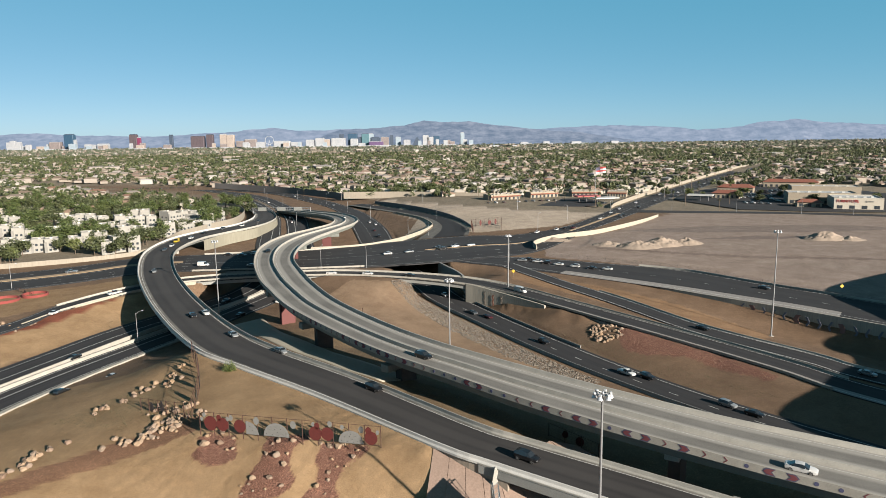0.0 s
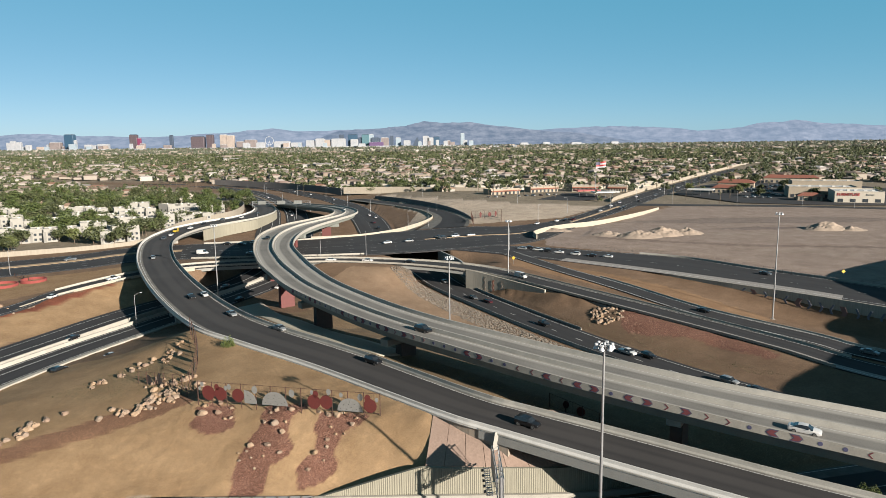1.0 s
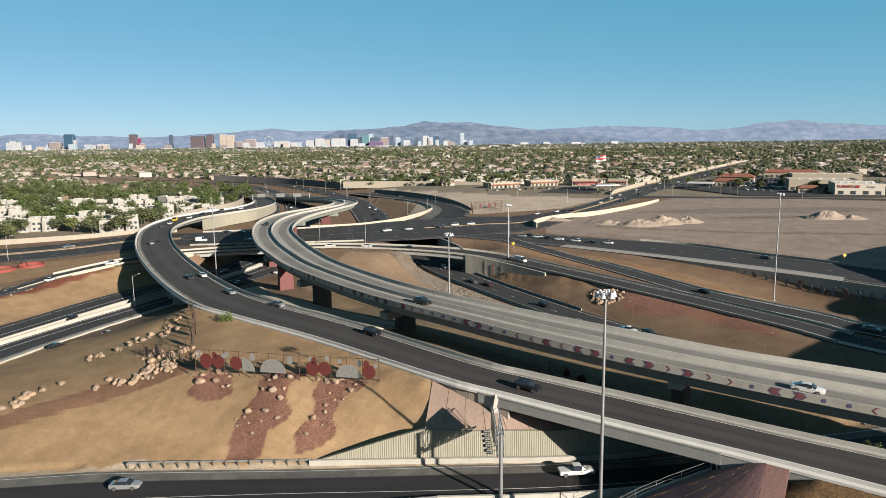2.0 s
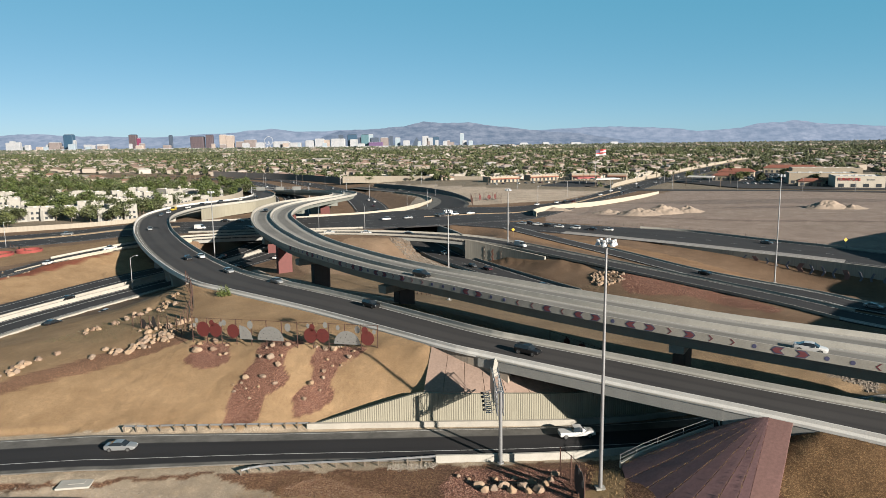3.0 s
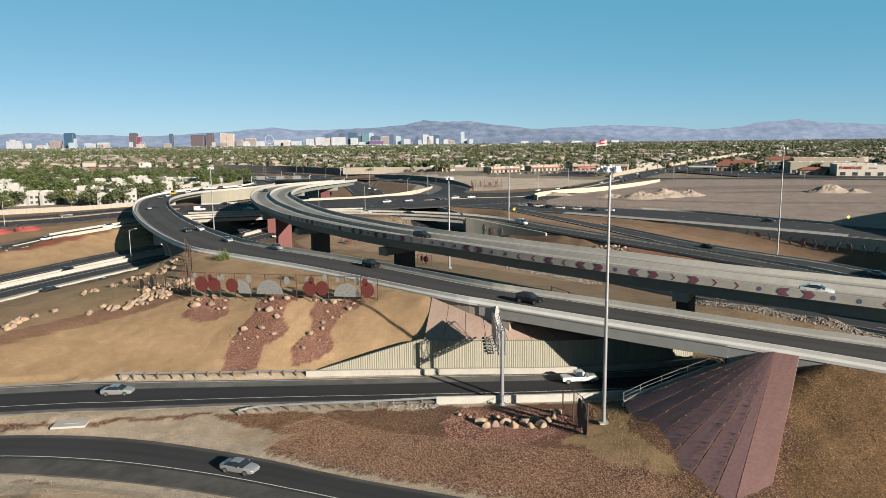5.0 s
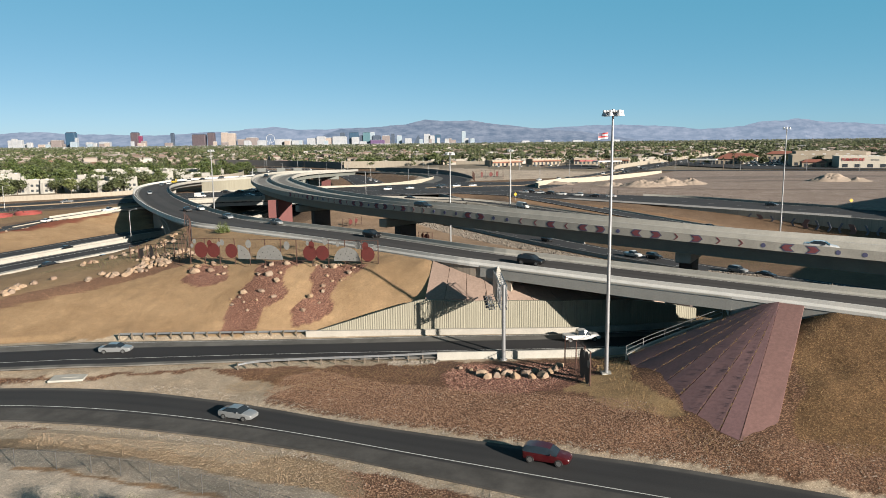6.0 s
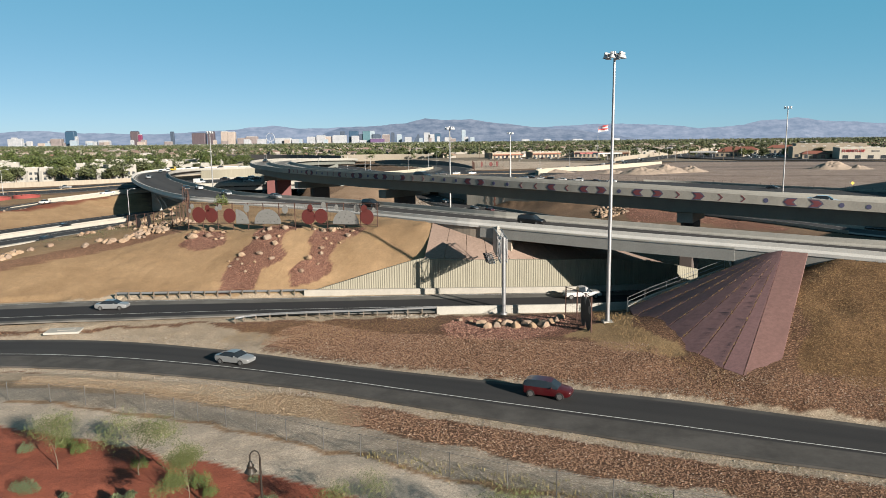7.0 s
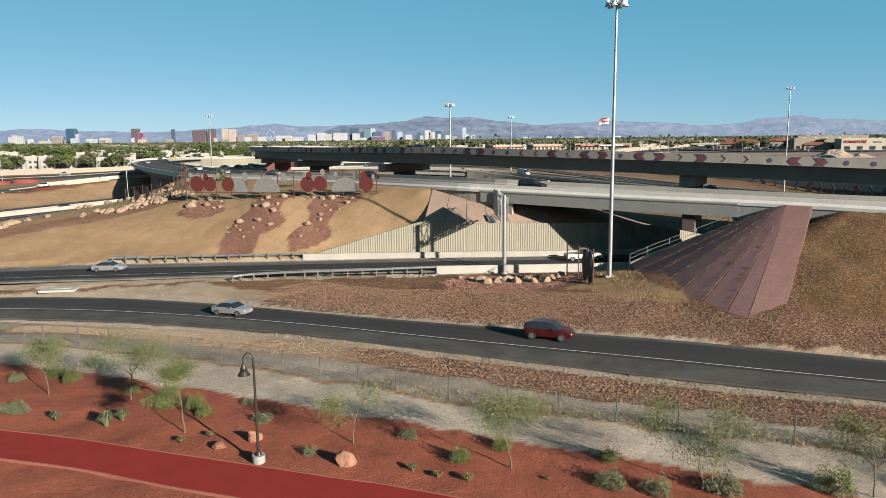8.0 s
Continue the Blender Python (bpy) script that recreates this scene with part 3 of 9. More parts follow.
zone([(-90, 72), (-42.4, 62.7), (-24.7, 58.3), (-13.4, 52.7), (-4, 47.6), (3.8, 43.9), (13.9, 40.1), (24.2, 36.5), (60, 16), (60, 10), (30, 27), (17.4, 33.1), (12.4, 35.3), (6.5, 37.6), (-0.6, 40.7), (-7.5, 43.6), (-18.5, 47.9), (-26.5, 51.8), (-37.7, 55.4), (-60, 60), (-90, 62)], GRIT, 0.22)
zone([(-42.4, 63.0), (-24.7, 58.6), (-13.4, 53.0), (-4, 47.9), (3.8, 44.2), (13.9, 40.4), (24.2, 36.8), (24.1, 36.2), (13.8, 39.8), (3.7, 43.5), (-4.1, 47.2), (-13.5, 52.3), (-24.8, 57.9), (-42.4, 62.3)], (0.46, 0.31, 0.19), 0.4)
zone([(-90, 82), (-60, 78), (-36, 73), (-23.9, 69.6), (-9, 63), (-7.5, 56.5), (-20.7, 61), (-33.7, 66), (-47, 69), (-90, 77)], (0.55, 0.415, 0.275), 0.6)
zone([(-70, 78), (-45, 75.5), (-30, 72), (-16, 66.5), (-20, 64.5), (-34, 69), (-47, 72), (-70, 75)], DUST, 0.45)
zone([(-95, 118), (-75, 131), (-55, 142), (-50, 138), (-60, 131), (-80, 121), (-95, 113)], (0.40, 0.235, 0.15), 0.6)
# red gravel beds
for poly in ([(-51, 132.2), (-48.3, 134.7), (-43.6, 132.3), (-41.5, 128.6), (-41.3, 124.7), (-44.8, 124.1), (-48.2, 125.3)], [(-36.1, 130.5), (-28.3, 130), (-27.2, 128.3), (-29.4, 124.5), (-29.6, 121), (-28.4, 117.9), (-29.2, 116.3), (-31.2, 114.6), (-32, 110), (-37.7, 109.6), (-38.3, 114.3), (-36.9, 119), (-35.6, 124.3)], [(-24.8, 126.5), (-14.5, 123.5), (-15.9, 121.4), (-19.2, 119.2), (-20.2, 116.5), (-20.5, 113.6), (-22.1, 111), (-26.1, 110.6), (-26, 113.9), (-24.5, 117), (-23.6, 120.4), (-24.5, 123.5)],
             [(-1, 88), (2, 93), (20, 92), (20, 84), (10, 79), (0, 82)], [(59, 228), (64, 230), (68, 219), (73.4, 212.5), (79, 206), (84, 200), (88, 193), (92, 184), (90, 181), (85.8, 184.5), (82, 188), (79.5, 193), (77, 196.5), (72.8, 202), (66, 204.8), (58.1, 209.2), (57, 216.5)]):
    zone(poly, MAROON, 1.0)
zone([(-10, 140), (40, 100), (100, 56), (125, 90), (60, 160), (-20, 230), (-45, 240), (-60, 226), (-30, 180)], (0.36, 0.265, 0.165), 0.5)
zone([(55, 147), (62, 147.5), (70, 142), (84, 128), (80, 122), (68, 131), (58, 138), (52, 141)], (0.34, 0.30, 0.25), 1.0)

nx, ny = len(GX), len(GY)
ids = np.arange(nx * ny).reshape(ny, nx)
quads = np.stack([ids[:-1, :-1], ids[:-1, 1:], ids[1:, 1:], ids[1:, :-1]], -1).reshape(-1, 4)
ground_me = bpy.data.meshes.new("ground")
ground_me.from_pydata(np.column_stack([vx, vy, vz]).tolist(), [], quads.tolist())
ground_me.polygons.foreach_set("use_smooth", np.ones(len(quads), bool))
lay = ground_me.color_attributes.new("soil", "FLOAT_COLOR", "POINT")
lay.data.foreach_set("color", soil.ravel())


def ground_material():
    m = Mat("desert_soil", 0.95, 0.0, 0.15)
    base = m.attr("soil")
    big = m.noise(0.13, 6, 0.6)
    mid = m.noise(1.7, 6, 0.65)
    fine = m.noise(9.0, 4, 0.6)
    col = m.mix(m.ramp(big, [(0.35, 0.0), (0.65, 1.0)]), base, m.mix(1.0, base, (0.76, 0.74, 0.72), "MULTIPLY"))
    col = m.mix(m.ramp(mid, [(0.35, 0.0), (0.7, 0.55)]), col, m.mix(1.0, col, (1.28, 1.24, 1.18), "MULTIPLY"))
    vor = m.node("ShaderNodeTexVoronoi", Scale=3.2)
    m.link(m.geo.outputs["Position"], vor.inputs["Vector"])
    col = m.mix(m.ramp(vor.outputs["Distance"], [(0.10, 0.55), (0.3, 0.0)]), col, m.mix(1.0, col, (0.58, 0.54, 0.52), "MULTIPLY"))
    col = m.mix(m.ramp(fine, [(0.44, 0.0), (0.62, 0.6)]), col, m.mix(1.0, col, (0.56, 0.54, 0.52), "MULTIPLY"))
    patchy = m.noise(0.55, 8, 0.75)
    col = m.mix(m.ramp(patchy, [(0.5, 0.0), (0.62, 0.4)]), col, m.mix(1.0, col, (1.35, 1.32, 1.28), "MULTIPLY"))
    peb = m.node("ShaderNodeTexVoronoi", Scale=5.5)
    m.link(m.geo.outputs["Position"], peb.inputs["Vector"])
    lum = m.t.nodes.new("ShaderNodeSeparateColor")
    m.link(peb.outputs["Color"], lum.inputs[0])
    shade = m.ramp(lum.outputs[0], [(0.0, (0.42, 0.38, 0.36)), (0.45, (0.85, 0.83, 0.82)), (0.8, (1.2, 1.2, 1.2)), (1.0, (1.65, 1.65, 1.65))])
    shade = m.mix(m.ramp(peb.outputs["Distance"], [(0.30, 0.0), (0.62, 0.75)]), shade, (0.28, 0.25, 0.24))
    col = m.mix(m.attr("soil", "Alpha"), col, m.mix(1.0, col, shade, "MULTIPLY"))
    m.color(col)
    hs = m.t.nodes.new("ShaderNodeMath")
    hs.operation = "ADD"
    m.link(mid, hs.inputs[0])
    m.link(fine, hs.inputs[1])
    m.bump(hs.outputs[0], 0.5, 0.12)
    return m.m


ground_me.materials.append(ground_material())
ground = tagged(new("ground", ground_me), "bare desert ground in tan, brown and red soil with graded banks", "ground", kind="structure")


def ground_z(x, y):
    i, j = int(np.clip(np.searchsorted(GX, x) - 1, 0, nx - 2)), int(np.clip(np.searchsorted(GY, y) - 1, 0, ny - 2))
    u, v = (x - GX[i]) / (GX[i + 1] - GX[i]), (y - GY[j]) / (GY[j + 1] - GY[j])
    g = vz.reshape(ny, nx)
    return float((g[j, i] * (1 - u) + g[j, i + 1] * u) * (1 - v) + (g[j + 1, i] * (1 - u) + g[j + 1, i + 1] * u) * v)


# ---- road surfaces at grade ----
for n, (road, mat_, text) in enumerate((
        (LOW_A, M_ASPH, "dark asphalt lower freeway carriageway with white lane lines"), (LOW_B, M_ASPH, "dark asphalt lower freeway carriageway beside a concrete median"),
        (RIGHT, M_ASPH, "dark asphalt freeway connector curving under the bridges"), (EAST, M_ASPH, "dark asphalt ramp beside a fenced bare lot"),
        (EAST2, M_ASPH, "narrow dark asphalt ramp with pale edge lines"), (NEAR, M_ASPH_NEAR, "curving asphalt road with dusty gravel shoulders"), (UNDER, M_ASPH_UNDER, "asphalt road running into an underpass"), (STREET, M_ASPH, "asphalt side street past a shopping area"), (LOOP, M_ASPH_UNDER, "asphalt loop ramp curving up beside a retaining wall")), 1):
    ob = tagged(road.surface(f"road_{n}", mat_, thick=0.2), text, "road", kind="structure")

# ---- spans: the main road and the slip ramp bridge over the lower roads ----
tagged(MAIN.surface("road_10", M_ASPH, thick=0.5), "wide dark asphalt arterial road carried over the freeway", "road", kind="structure")
tagged(SLIP.surface("road_11", M_ASPH, thick=0.5), "one-lane asphalt slip ramp with concrete barriers", "road", kind="structure")


def pier(parent, x, y, z0, z1, rz, sx, sy, cap=None, material=None, name="pier"):
    bm = bmesh.new()
    h = z1 - z0
    add_box(bm, 0, 0, h / 2, sx, sy, h, bevel=0.12)
    ob = part(name, bm, M_SHADEPIER if material == M_PARAPET else material or M_CONC_GREY, parent)
    ob.matrix_world = pose(x, y, z0, 0, 0, rz)
    if cap:
        bm = bmesh.new()
        add_box(bm, 0, 0, cap[2] / 2, cap[0], cap[1], cap[2], bevel=0.12)
        c = part("pier_cap", bm, M_CONC if material == M_PARAPET else M_GIRDER, parent)
        c.matrix_world = pose(x, y, z1 - 0.002, 0, 0, rz)
    return ob


# column concrete darkened in its colour for the shade under the deck
M_SHADEPIER = plain("shaded_pier_concrete", (0.11, 0.085, 0.075), 0.85, vary=0.15)

# flyover
fly = tagged(empty("flyover", 0, 140, 0), "two-lane concrete flyover on piers with chevron-patterned parapets", "bridge")
FLY.surface("deck", M_DECK, fly, cols=(0, 0.25, 0.5, 0.75, 1))
FLY.sweep("deck_slab", [(0, -0.05, -0.02), (1, 0.05, -0.02), (1, 0.05, -0.35), (1, -1.4, -0.55), (1, -1.9, -2.6), (0, 1.9, -2.6), (0, 1.4, -0.55), (0, -0.05, -0.35)], M_GIRDER, fly)
FLY.sweep("parapet", [(0, -0.25, -0.42), (0, -0.25, 0.9), (0, 0.05, 0.9), (0, 0.2, 0.4), (0, 0.35, 0.0), (0, 0.2, -0.42)], M_PARAPET, fly)
FLY.sweep("parapet", [(1, 0.25, -0.42), (1, 0.25, 0.9), (1, -0.05, 0.9), (1, -0.2, 0.4), (1, -0.35, 0.0), (1, -0.2, -0.42)], M_CONC, fly)
FLY.sweep("median_barrier", [(0.47, -0.35, 0.0), (0.47, -0.15, 0.9), (0.47, 0.15, 0.9), (0.47, 0.35, 0.0)], M_CONC, fly)
for (x, y), mat_ in (((42, 116), M_PARAPET), ((-10, 164), M_SHADEPIER), ((-40, 199), M_SHADEPIER), ((-60, 243), M_REDWALL), ((-76, 300), M_REDWALL), ((-77, 350), M_REDWALL), ((-70, 400), M_REDWALL)):
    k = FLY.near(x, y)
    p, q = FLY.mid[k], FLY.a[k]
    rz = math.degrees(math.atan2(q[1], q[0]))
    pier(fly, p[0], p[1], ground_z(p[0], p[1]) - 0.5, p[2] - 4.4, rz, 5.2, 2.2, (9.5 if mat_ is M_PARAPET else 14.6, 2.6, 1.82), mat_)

# curved ramp
M_PALECONC = plain("white_barrier_concrete", (0.79, 0.77, 0.72), 0.85, vary=0.1, scale=0.5, fine=6, bump=0.1)
ramp = tagged(empty("curved_ramp", -60, 190, 0), "long curving asphalt ramp on an embankment and concrete viaduct", "ramp")
RAMP.surface("roadway", M_ASPH_RAMP, ramp, cols=(0, 0.25, 0.5, 0.75, 1))
RAMP.sweep("barrier", [(0, -0.3, -0.3), (0, -0.3, 0.1), (0, -0.05, 0.45), (0, 0.0, 0.95), (0, 0.24, 0.95), (0, 0.3, 0.4), (0, 0.5, 0.08), (0, 0.5, -0.3)], M_PALECONC, ramp)
RAMP.sweep("barrier", barrier(1, -1, 1.0), M_CONC, ramp)
span = RAMP.between((10, 117.8), (41.1, 96.2))
span.sweep("girder", [(0, -0.25, -0.12), (1, 0.25, -0.12), (1, 0.25, -1.9), (0, -0.25, -1.9)], M_CONC_GREY, ramp)
via = RAMP.between((-63, 189), (-147, 430))
via.sweep("box_girder", [(0, -0.05, -0.02), (1, 0.05, -0.02), (1, 0.05, -0.4), (1, -2.2, -0.7), (1, -3.2, -2.3), (0, 3.2, -2.3), (0, 2.2, -0.7), (0, -0.05, -0.4)], M_CONC_GREY, ramp)
for x, y in ((-110, 268), (-136, 320), (-150, 380)):
    k = RAMP.near(x, y)
    p, q = RAMP.mid[k], RAMP.a[k]
    pier(ramp, p[0], p[1], ground_z(p[0], p[1]) - 0.5, p[2] - 2.25, math.degrees(math.atan2(q[1], q[0])), 5.0, 1.8, None, M_CONC)


def flared_pier(x, y):
    """A pier that widens towards the girder."""
    k = RAMP.near(x, y)
    p, q = RAMP.mid[k], RAMP.a[k]
    z0 = ground_z(p[0], p[1]) - 0.6
    h = p[2] - 2.25 - z0
    bm = bmesh.new()
    rows = []
    for z, half, t in ((0, 2.1, 0.9), (h * 0.35, 2.2, 0.9), (h * 0.75, 3.4, 0.95), (h, 5.0, 1.0)):
        rows.append([bm.verts.new((sx * half, sy * t, z)) for sx, sy in ((-1, -1), (1, -1), (1, 1), (-1, 1))])
    for a, b in zip(rows, rows[1:]):
        for i in range(4):
            bm.faces.new((a[i], a[(i + 1) % 4], b[(i + 1) % 4], b[i]))
    bm.faces.new(rows[-1])
    bmesh.ops.bevel(bm, geom=list(bm.edges), offset=0.1, segments=1, affect="EDGES")
    part("pier", bm, M_CONC, ramp, "pale flared concrete pier").matrix_world = pose(p[0], p[1], z0, 0, 0, math.degrees(math.atan2(q[1], q[0])))


flared_pier(-96, 241)
flared_pier(-90, 231)


def main_bridge(name, road, p, q, depth, label):
    b = road.between(p, q)
    top = tagged(empty(name, *b.mid[len(b.mid) // 2]), label, "bridge")
    b.sweep("girder", [(0, 0.3, -0.52), (1, -0.3, -0.52), (1, -0.3, -depth), (0, 0.3, -depth)], M_CONC_GREY, top).matrix_parent_inverse = top.matrix_world.inverted()
    b.sweep("parapet", barrier(0, 1, 0.75), M_PARAPET, top).matrix_parent_inverse = top.matrix_world.inverted()
    b.sweep("parapet", barrier(1, -1, 0.75), M_PARAPET, top).matrix_parent_inverse = top.matrix_world.inverted()
    return top


main_bridge("slip_bridge", SLIP, (-148, 258), (108, 178), 1.9, "curving one-lane concrete slip bridge with solid parapets")
main_bridge("arterial_bridge", MAIN, (-125, 347), (-42, 352), 2.0, "wide concrete bridge carrying the arterial over the freeway")
for ob in list(fly.children) + list(ramp.children):
    if ob.matrix_parent_inverse == Matrix() and ob.location.length < 1e-6:
        ob.matrix_parent_inverse = ob.parent.matrix_basis.inverted()


# ---- light masts ----
def mast(x, y, z0, h, r=0.28, lamps=6, text="tall galvanised high-mast light pole with a ring of floodlights"):
    top = tagged(empty("high_mast_light", x, y, z0), text, "light pole", "high-mast lights")
    bm = bmesh.new()
    add_tube(bm, (0, 0, 0), (0, 0, h), r, r * 0.5, 12)
    part("pole", bm, M_STEEL, top)
    bm = bmesh.new()
    add_box(bm, 0, 0, 0.05, 1.3, 1.3, 0.3, bevel=0.05)
    part("footing", bm, M_CONC, top)
    bm = bmesh.new()
    n = 16
    for i in range(n):
        a, b = 2 * math.pi * i / n, 2 * math.pi * (i + 1) / n
        add_tube(bm, (0.75 * math.cos(a), 0.75 * math.sin(a), h + 0.1), (0.75 * math.cos(b), 0.75 * math.sin(b), h + 0.1), 0.06, n=6)
    for i in range(3):
        a = 2 * math.pi * i / 3
        add_tube(bm, (0, 0, h + 0.1), (0.75 * math.cos(a), 0.75 * math.sin(a), h + 0.1), 0.05, n=6)
    add_tube(bm, (0, 0, h - 0.1), (0, 0, h + 0.45), 0.25, 0.15, 10)
    part("head_ring", bm, M_STEEL, top)
    for i in range(lamps):
        a = 2 * math.pi * i / lamps
        bm = bmesh.new()
        add_box(bm, 0, 0, 0.15, 0.35, 0.4, 0.3, bevel=0.06)
        add_tube(bm, (0, 0, 0.0), (0, 0, -0.42), 0.2, 0.38, 12)
        o = part("floodlight", bm, M_LAMP, top)
        o.matrix_basis = pose(1.05 * math.cos(a), 1.05 * math.sin(a), h + 0.05, 0, 0, math.degrees(a))
    return top


M_LAMP = plain("white_lamp_housing", (0.72, 0.74, 0.76), 0.35, 0.2, vary=0.08)
for x, y, z0, z1 in ((20.1, 84.3, None, 33.0), (113, 231, None, 32.8), (26, 277, None, 25.8), (1.2, 187.5, None, 26.5), (-88.4, 262, None, 27.2)):
    g = ground_z(x, y) - 0.05
    mast(x, y, g, z1 - g)

# ---- far distance: mountains ----
def mountains(name, dist, base, x0, x1, prof, material, amp, seed, label):
    """A ridge of hills whose crest follows a few heights, roughened by noise."""
    xs = np.linspace(x0, x1, 620)
    crest = np.interp(xs, [p[0] for p in prof], [p[1] for p in prof])
    rows = 18
    verts, faces = [], []
    for j in range(rows):
        f = j / (rows - 1)
        for i, x in enumerate(xs):
            nz = sum(noise.noise((x / s, seed, j * 0.35)) * amp * s / 400 for s in (400, 160, 60)) - sum(abs(noise.noise((x / s + f * 1.2, f * 90 / s, seed + 4))) * s * 0.34 * (1.15 - f) for s in (110, 44, 20))
            verts.append((x, dist - (1 - f) * 260 + noise.noise((x / 90, f * 3, seed)) * 60 * (1 - f), base + (crest[i] + nz * min(1, crest[i] / 40)) * f ** 1.3))
    k = len(xs)
    faces = [(j * k + i, j * k + i + 1, (j + 1) * k + i + 1, (j + 1) * k + i) for j in range(rows - 1) for i in range(k - 1)]
    return tagged(mesh_object(name, verts, faces, material), label, "mountain", kind="structure")


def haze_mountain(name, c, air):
    """Rock seen through miles of bright air: the air's light is put in as emission."""
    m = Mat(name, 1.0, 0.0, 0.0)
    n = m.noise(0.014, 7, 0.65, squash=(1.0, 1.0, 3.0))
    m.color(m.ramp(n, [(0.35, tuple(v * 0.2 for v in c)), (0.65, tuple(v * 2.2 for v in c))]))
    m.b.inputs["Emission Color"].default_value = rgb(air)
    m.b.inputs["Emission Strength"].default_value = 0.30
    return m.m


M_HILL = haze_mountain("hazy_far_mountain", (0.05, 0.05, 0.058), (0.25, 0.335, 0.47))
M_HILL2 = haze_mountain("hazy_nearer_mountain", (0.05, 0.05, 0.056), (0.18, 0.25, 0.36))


AX, AK = 0.00073, 0.000808  # bearing of the middle of the view, and its growth across the view


def px_x(px, dist):
    return AX * dist + AK * (px - 784) * dist


def ridge(rows, dist, base):
    return [(px_x(x, dist), 66 - base + (241.9 - 0.0122 * (x - 784) - y) / 1255.0 * dist) for x, y in rows]


MD = 4650
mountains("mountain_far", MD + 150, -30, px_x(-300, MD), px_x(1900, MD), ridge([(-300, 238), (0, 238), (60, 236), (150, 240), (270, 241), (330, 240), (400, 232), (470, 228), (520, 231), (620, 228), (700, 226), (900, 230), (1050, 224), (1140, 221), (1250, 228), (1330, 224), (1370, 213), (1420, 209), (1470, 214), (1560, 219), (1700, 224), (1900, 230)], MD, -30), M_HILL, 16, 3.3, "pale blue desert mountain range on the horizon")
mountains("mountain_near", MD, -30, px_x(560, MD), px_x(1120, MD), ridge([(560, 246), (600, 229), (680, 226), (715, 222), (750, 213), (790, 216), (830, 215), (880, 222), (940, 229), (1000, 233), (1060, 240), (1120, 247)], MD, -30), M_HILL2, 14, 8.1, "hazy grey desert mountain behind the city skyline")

# ---- markings and barriers on the lower roads ----
def lane_lines(n, road, rows):
    top = tagged(empty(f"road_marking_{n}", *road.mid[0]), "worn white painted lane and edge lines on asphalt", "road marking", kind="structure")
    for ref, off, width, dash in rows:
        o = road.line("lane_line", ref, off, width, M_WHITE, top, 0.035, dash)
        o.matrix_parent_inverse = top.matrix_basis.inverted()


lane_lines(1, LOW_A, ((0, 1.0, 0.3, None), (0.36, 0, 0.3, None), (1, -1.2, 0.22, None)))
lane_lines(2, LOW_B, ((0, 2.6, 0.22, None), (0.62, 0, 0.3, None), (1, -1.0, 0.22, None)))
lane_lines(3, RIGHT, ((0, 1.2, 0.2, None), (1, -1.6, 0.2, None), (0.42, 0, 0.2, (3, 9))))
lane_lines(4, EAST, ((0, 1.5, 0.22, None), (1, -3.0, 0.25, None), (0.5, 0, 0.18, (3, 9))))
lane_lines(5, EAST2, ((0, 0.8, 0.3, None), (1, -0.8, 0.3, None)))
lane_lines(6, SLIP, ((0, 1.2, 0.2, None), (1, -1.2, 0.2, None)))
lane_lines(7, MAIN, ((0.03, 0, 0.2, None), (0.97, 0, 0.2, None), (0.22, 0, 0.18, (3, 9)), (0.38, 0, 0.18, (3, 9)), (0.55, 0, 0.2, None), (0.72, 0, 0.18, (3, 9)), (0.85, 0, 0.18, (3, 9))))
lane_lines(8, RAMP, ((0, 1.4, 0.16, None), (1, -1.2, 0.16, None)))
lane_lines(9, NEAR, ((0.59, 0, 0.13, None),))
lane_lines(10, UNDER, ((0.74, 0, 0.13, None), (0.06, 0, 0.13, None)))
lane_lines(11, FLY, ((0, 1.2, 0.15, None), (1, -1.2, 0.15, None), (0.47, -1.2, 0.15, None), (0.47, 1.2, 0.15, None)))

med = LOW_A.between((-150, 70), (-70, 330))
tagged(med.sweep("median_barrier", [(0, -0.9, -0.4), (0, -0.75, 1.0), (0, -0.25, 1.0), (0, 0.1, 0.1), (0, 0.1, -0.4)], M_PARAPET), "pale concrete median barrier between the lower carriageways", "barrier")
tagged(LOW_B.between((-170, 70), (-92, 310)).sweep("median_barrier", [(1, 0.9, -0.4), (1, 0.75, 1.0), (1, 0.25, 1.0), (1, -0.1, 0.1), (1, -0.1, -0.4)], M_PARAPET), "pale concrete median barrier with a stained top", "barrier")
tagged(LOW_A.between((-150, 60), (-84, 245)).sweep("kerb", [(1, 0.0, -0.3), (1, 0.0, 0.25), (1, 1.6, 0.28), (1, 1.6, -0.3)], M_PARAPET), "wide pale concrete kerb strip along the freeway", "kerb", kind="structure")
tagged(RIGHT.between((110, 118), (0, 300)).sweep("edge_barrier", barrier(0, -1, 0.85), M_CONC_GREY), "grey concrete barrier along the connector road", "barrier")
tagged(RIGHT.between((40, 215), (8, 292)).sweep("edge_barrier", barrier(1, 1, 0.85), M_CONC_GREY), "grey concrete barrier below the abutment", "barrier")
tagged(EAST.between((85, 310), (200, 165)).sweep("edge_barrier", barrier(0, -1, 0.85), M_CONC), "pale concrete barrier below the bare lot", "barrier")
tagged(EAST2.between((60, 275), (160, 135)).sweep("edge_barrier", barrier(0, 1, 0.6), M_CONC), "low concrete barrier between two ramps", "barrier")


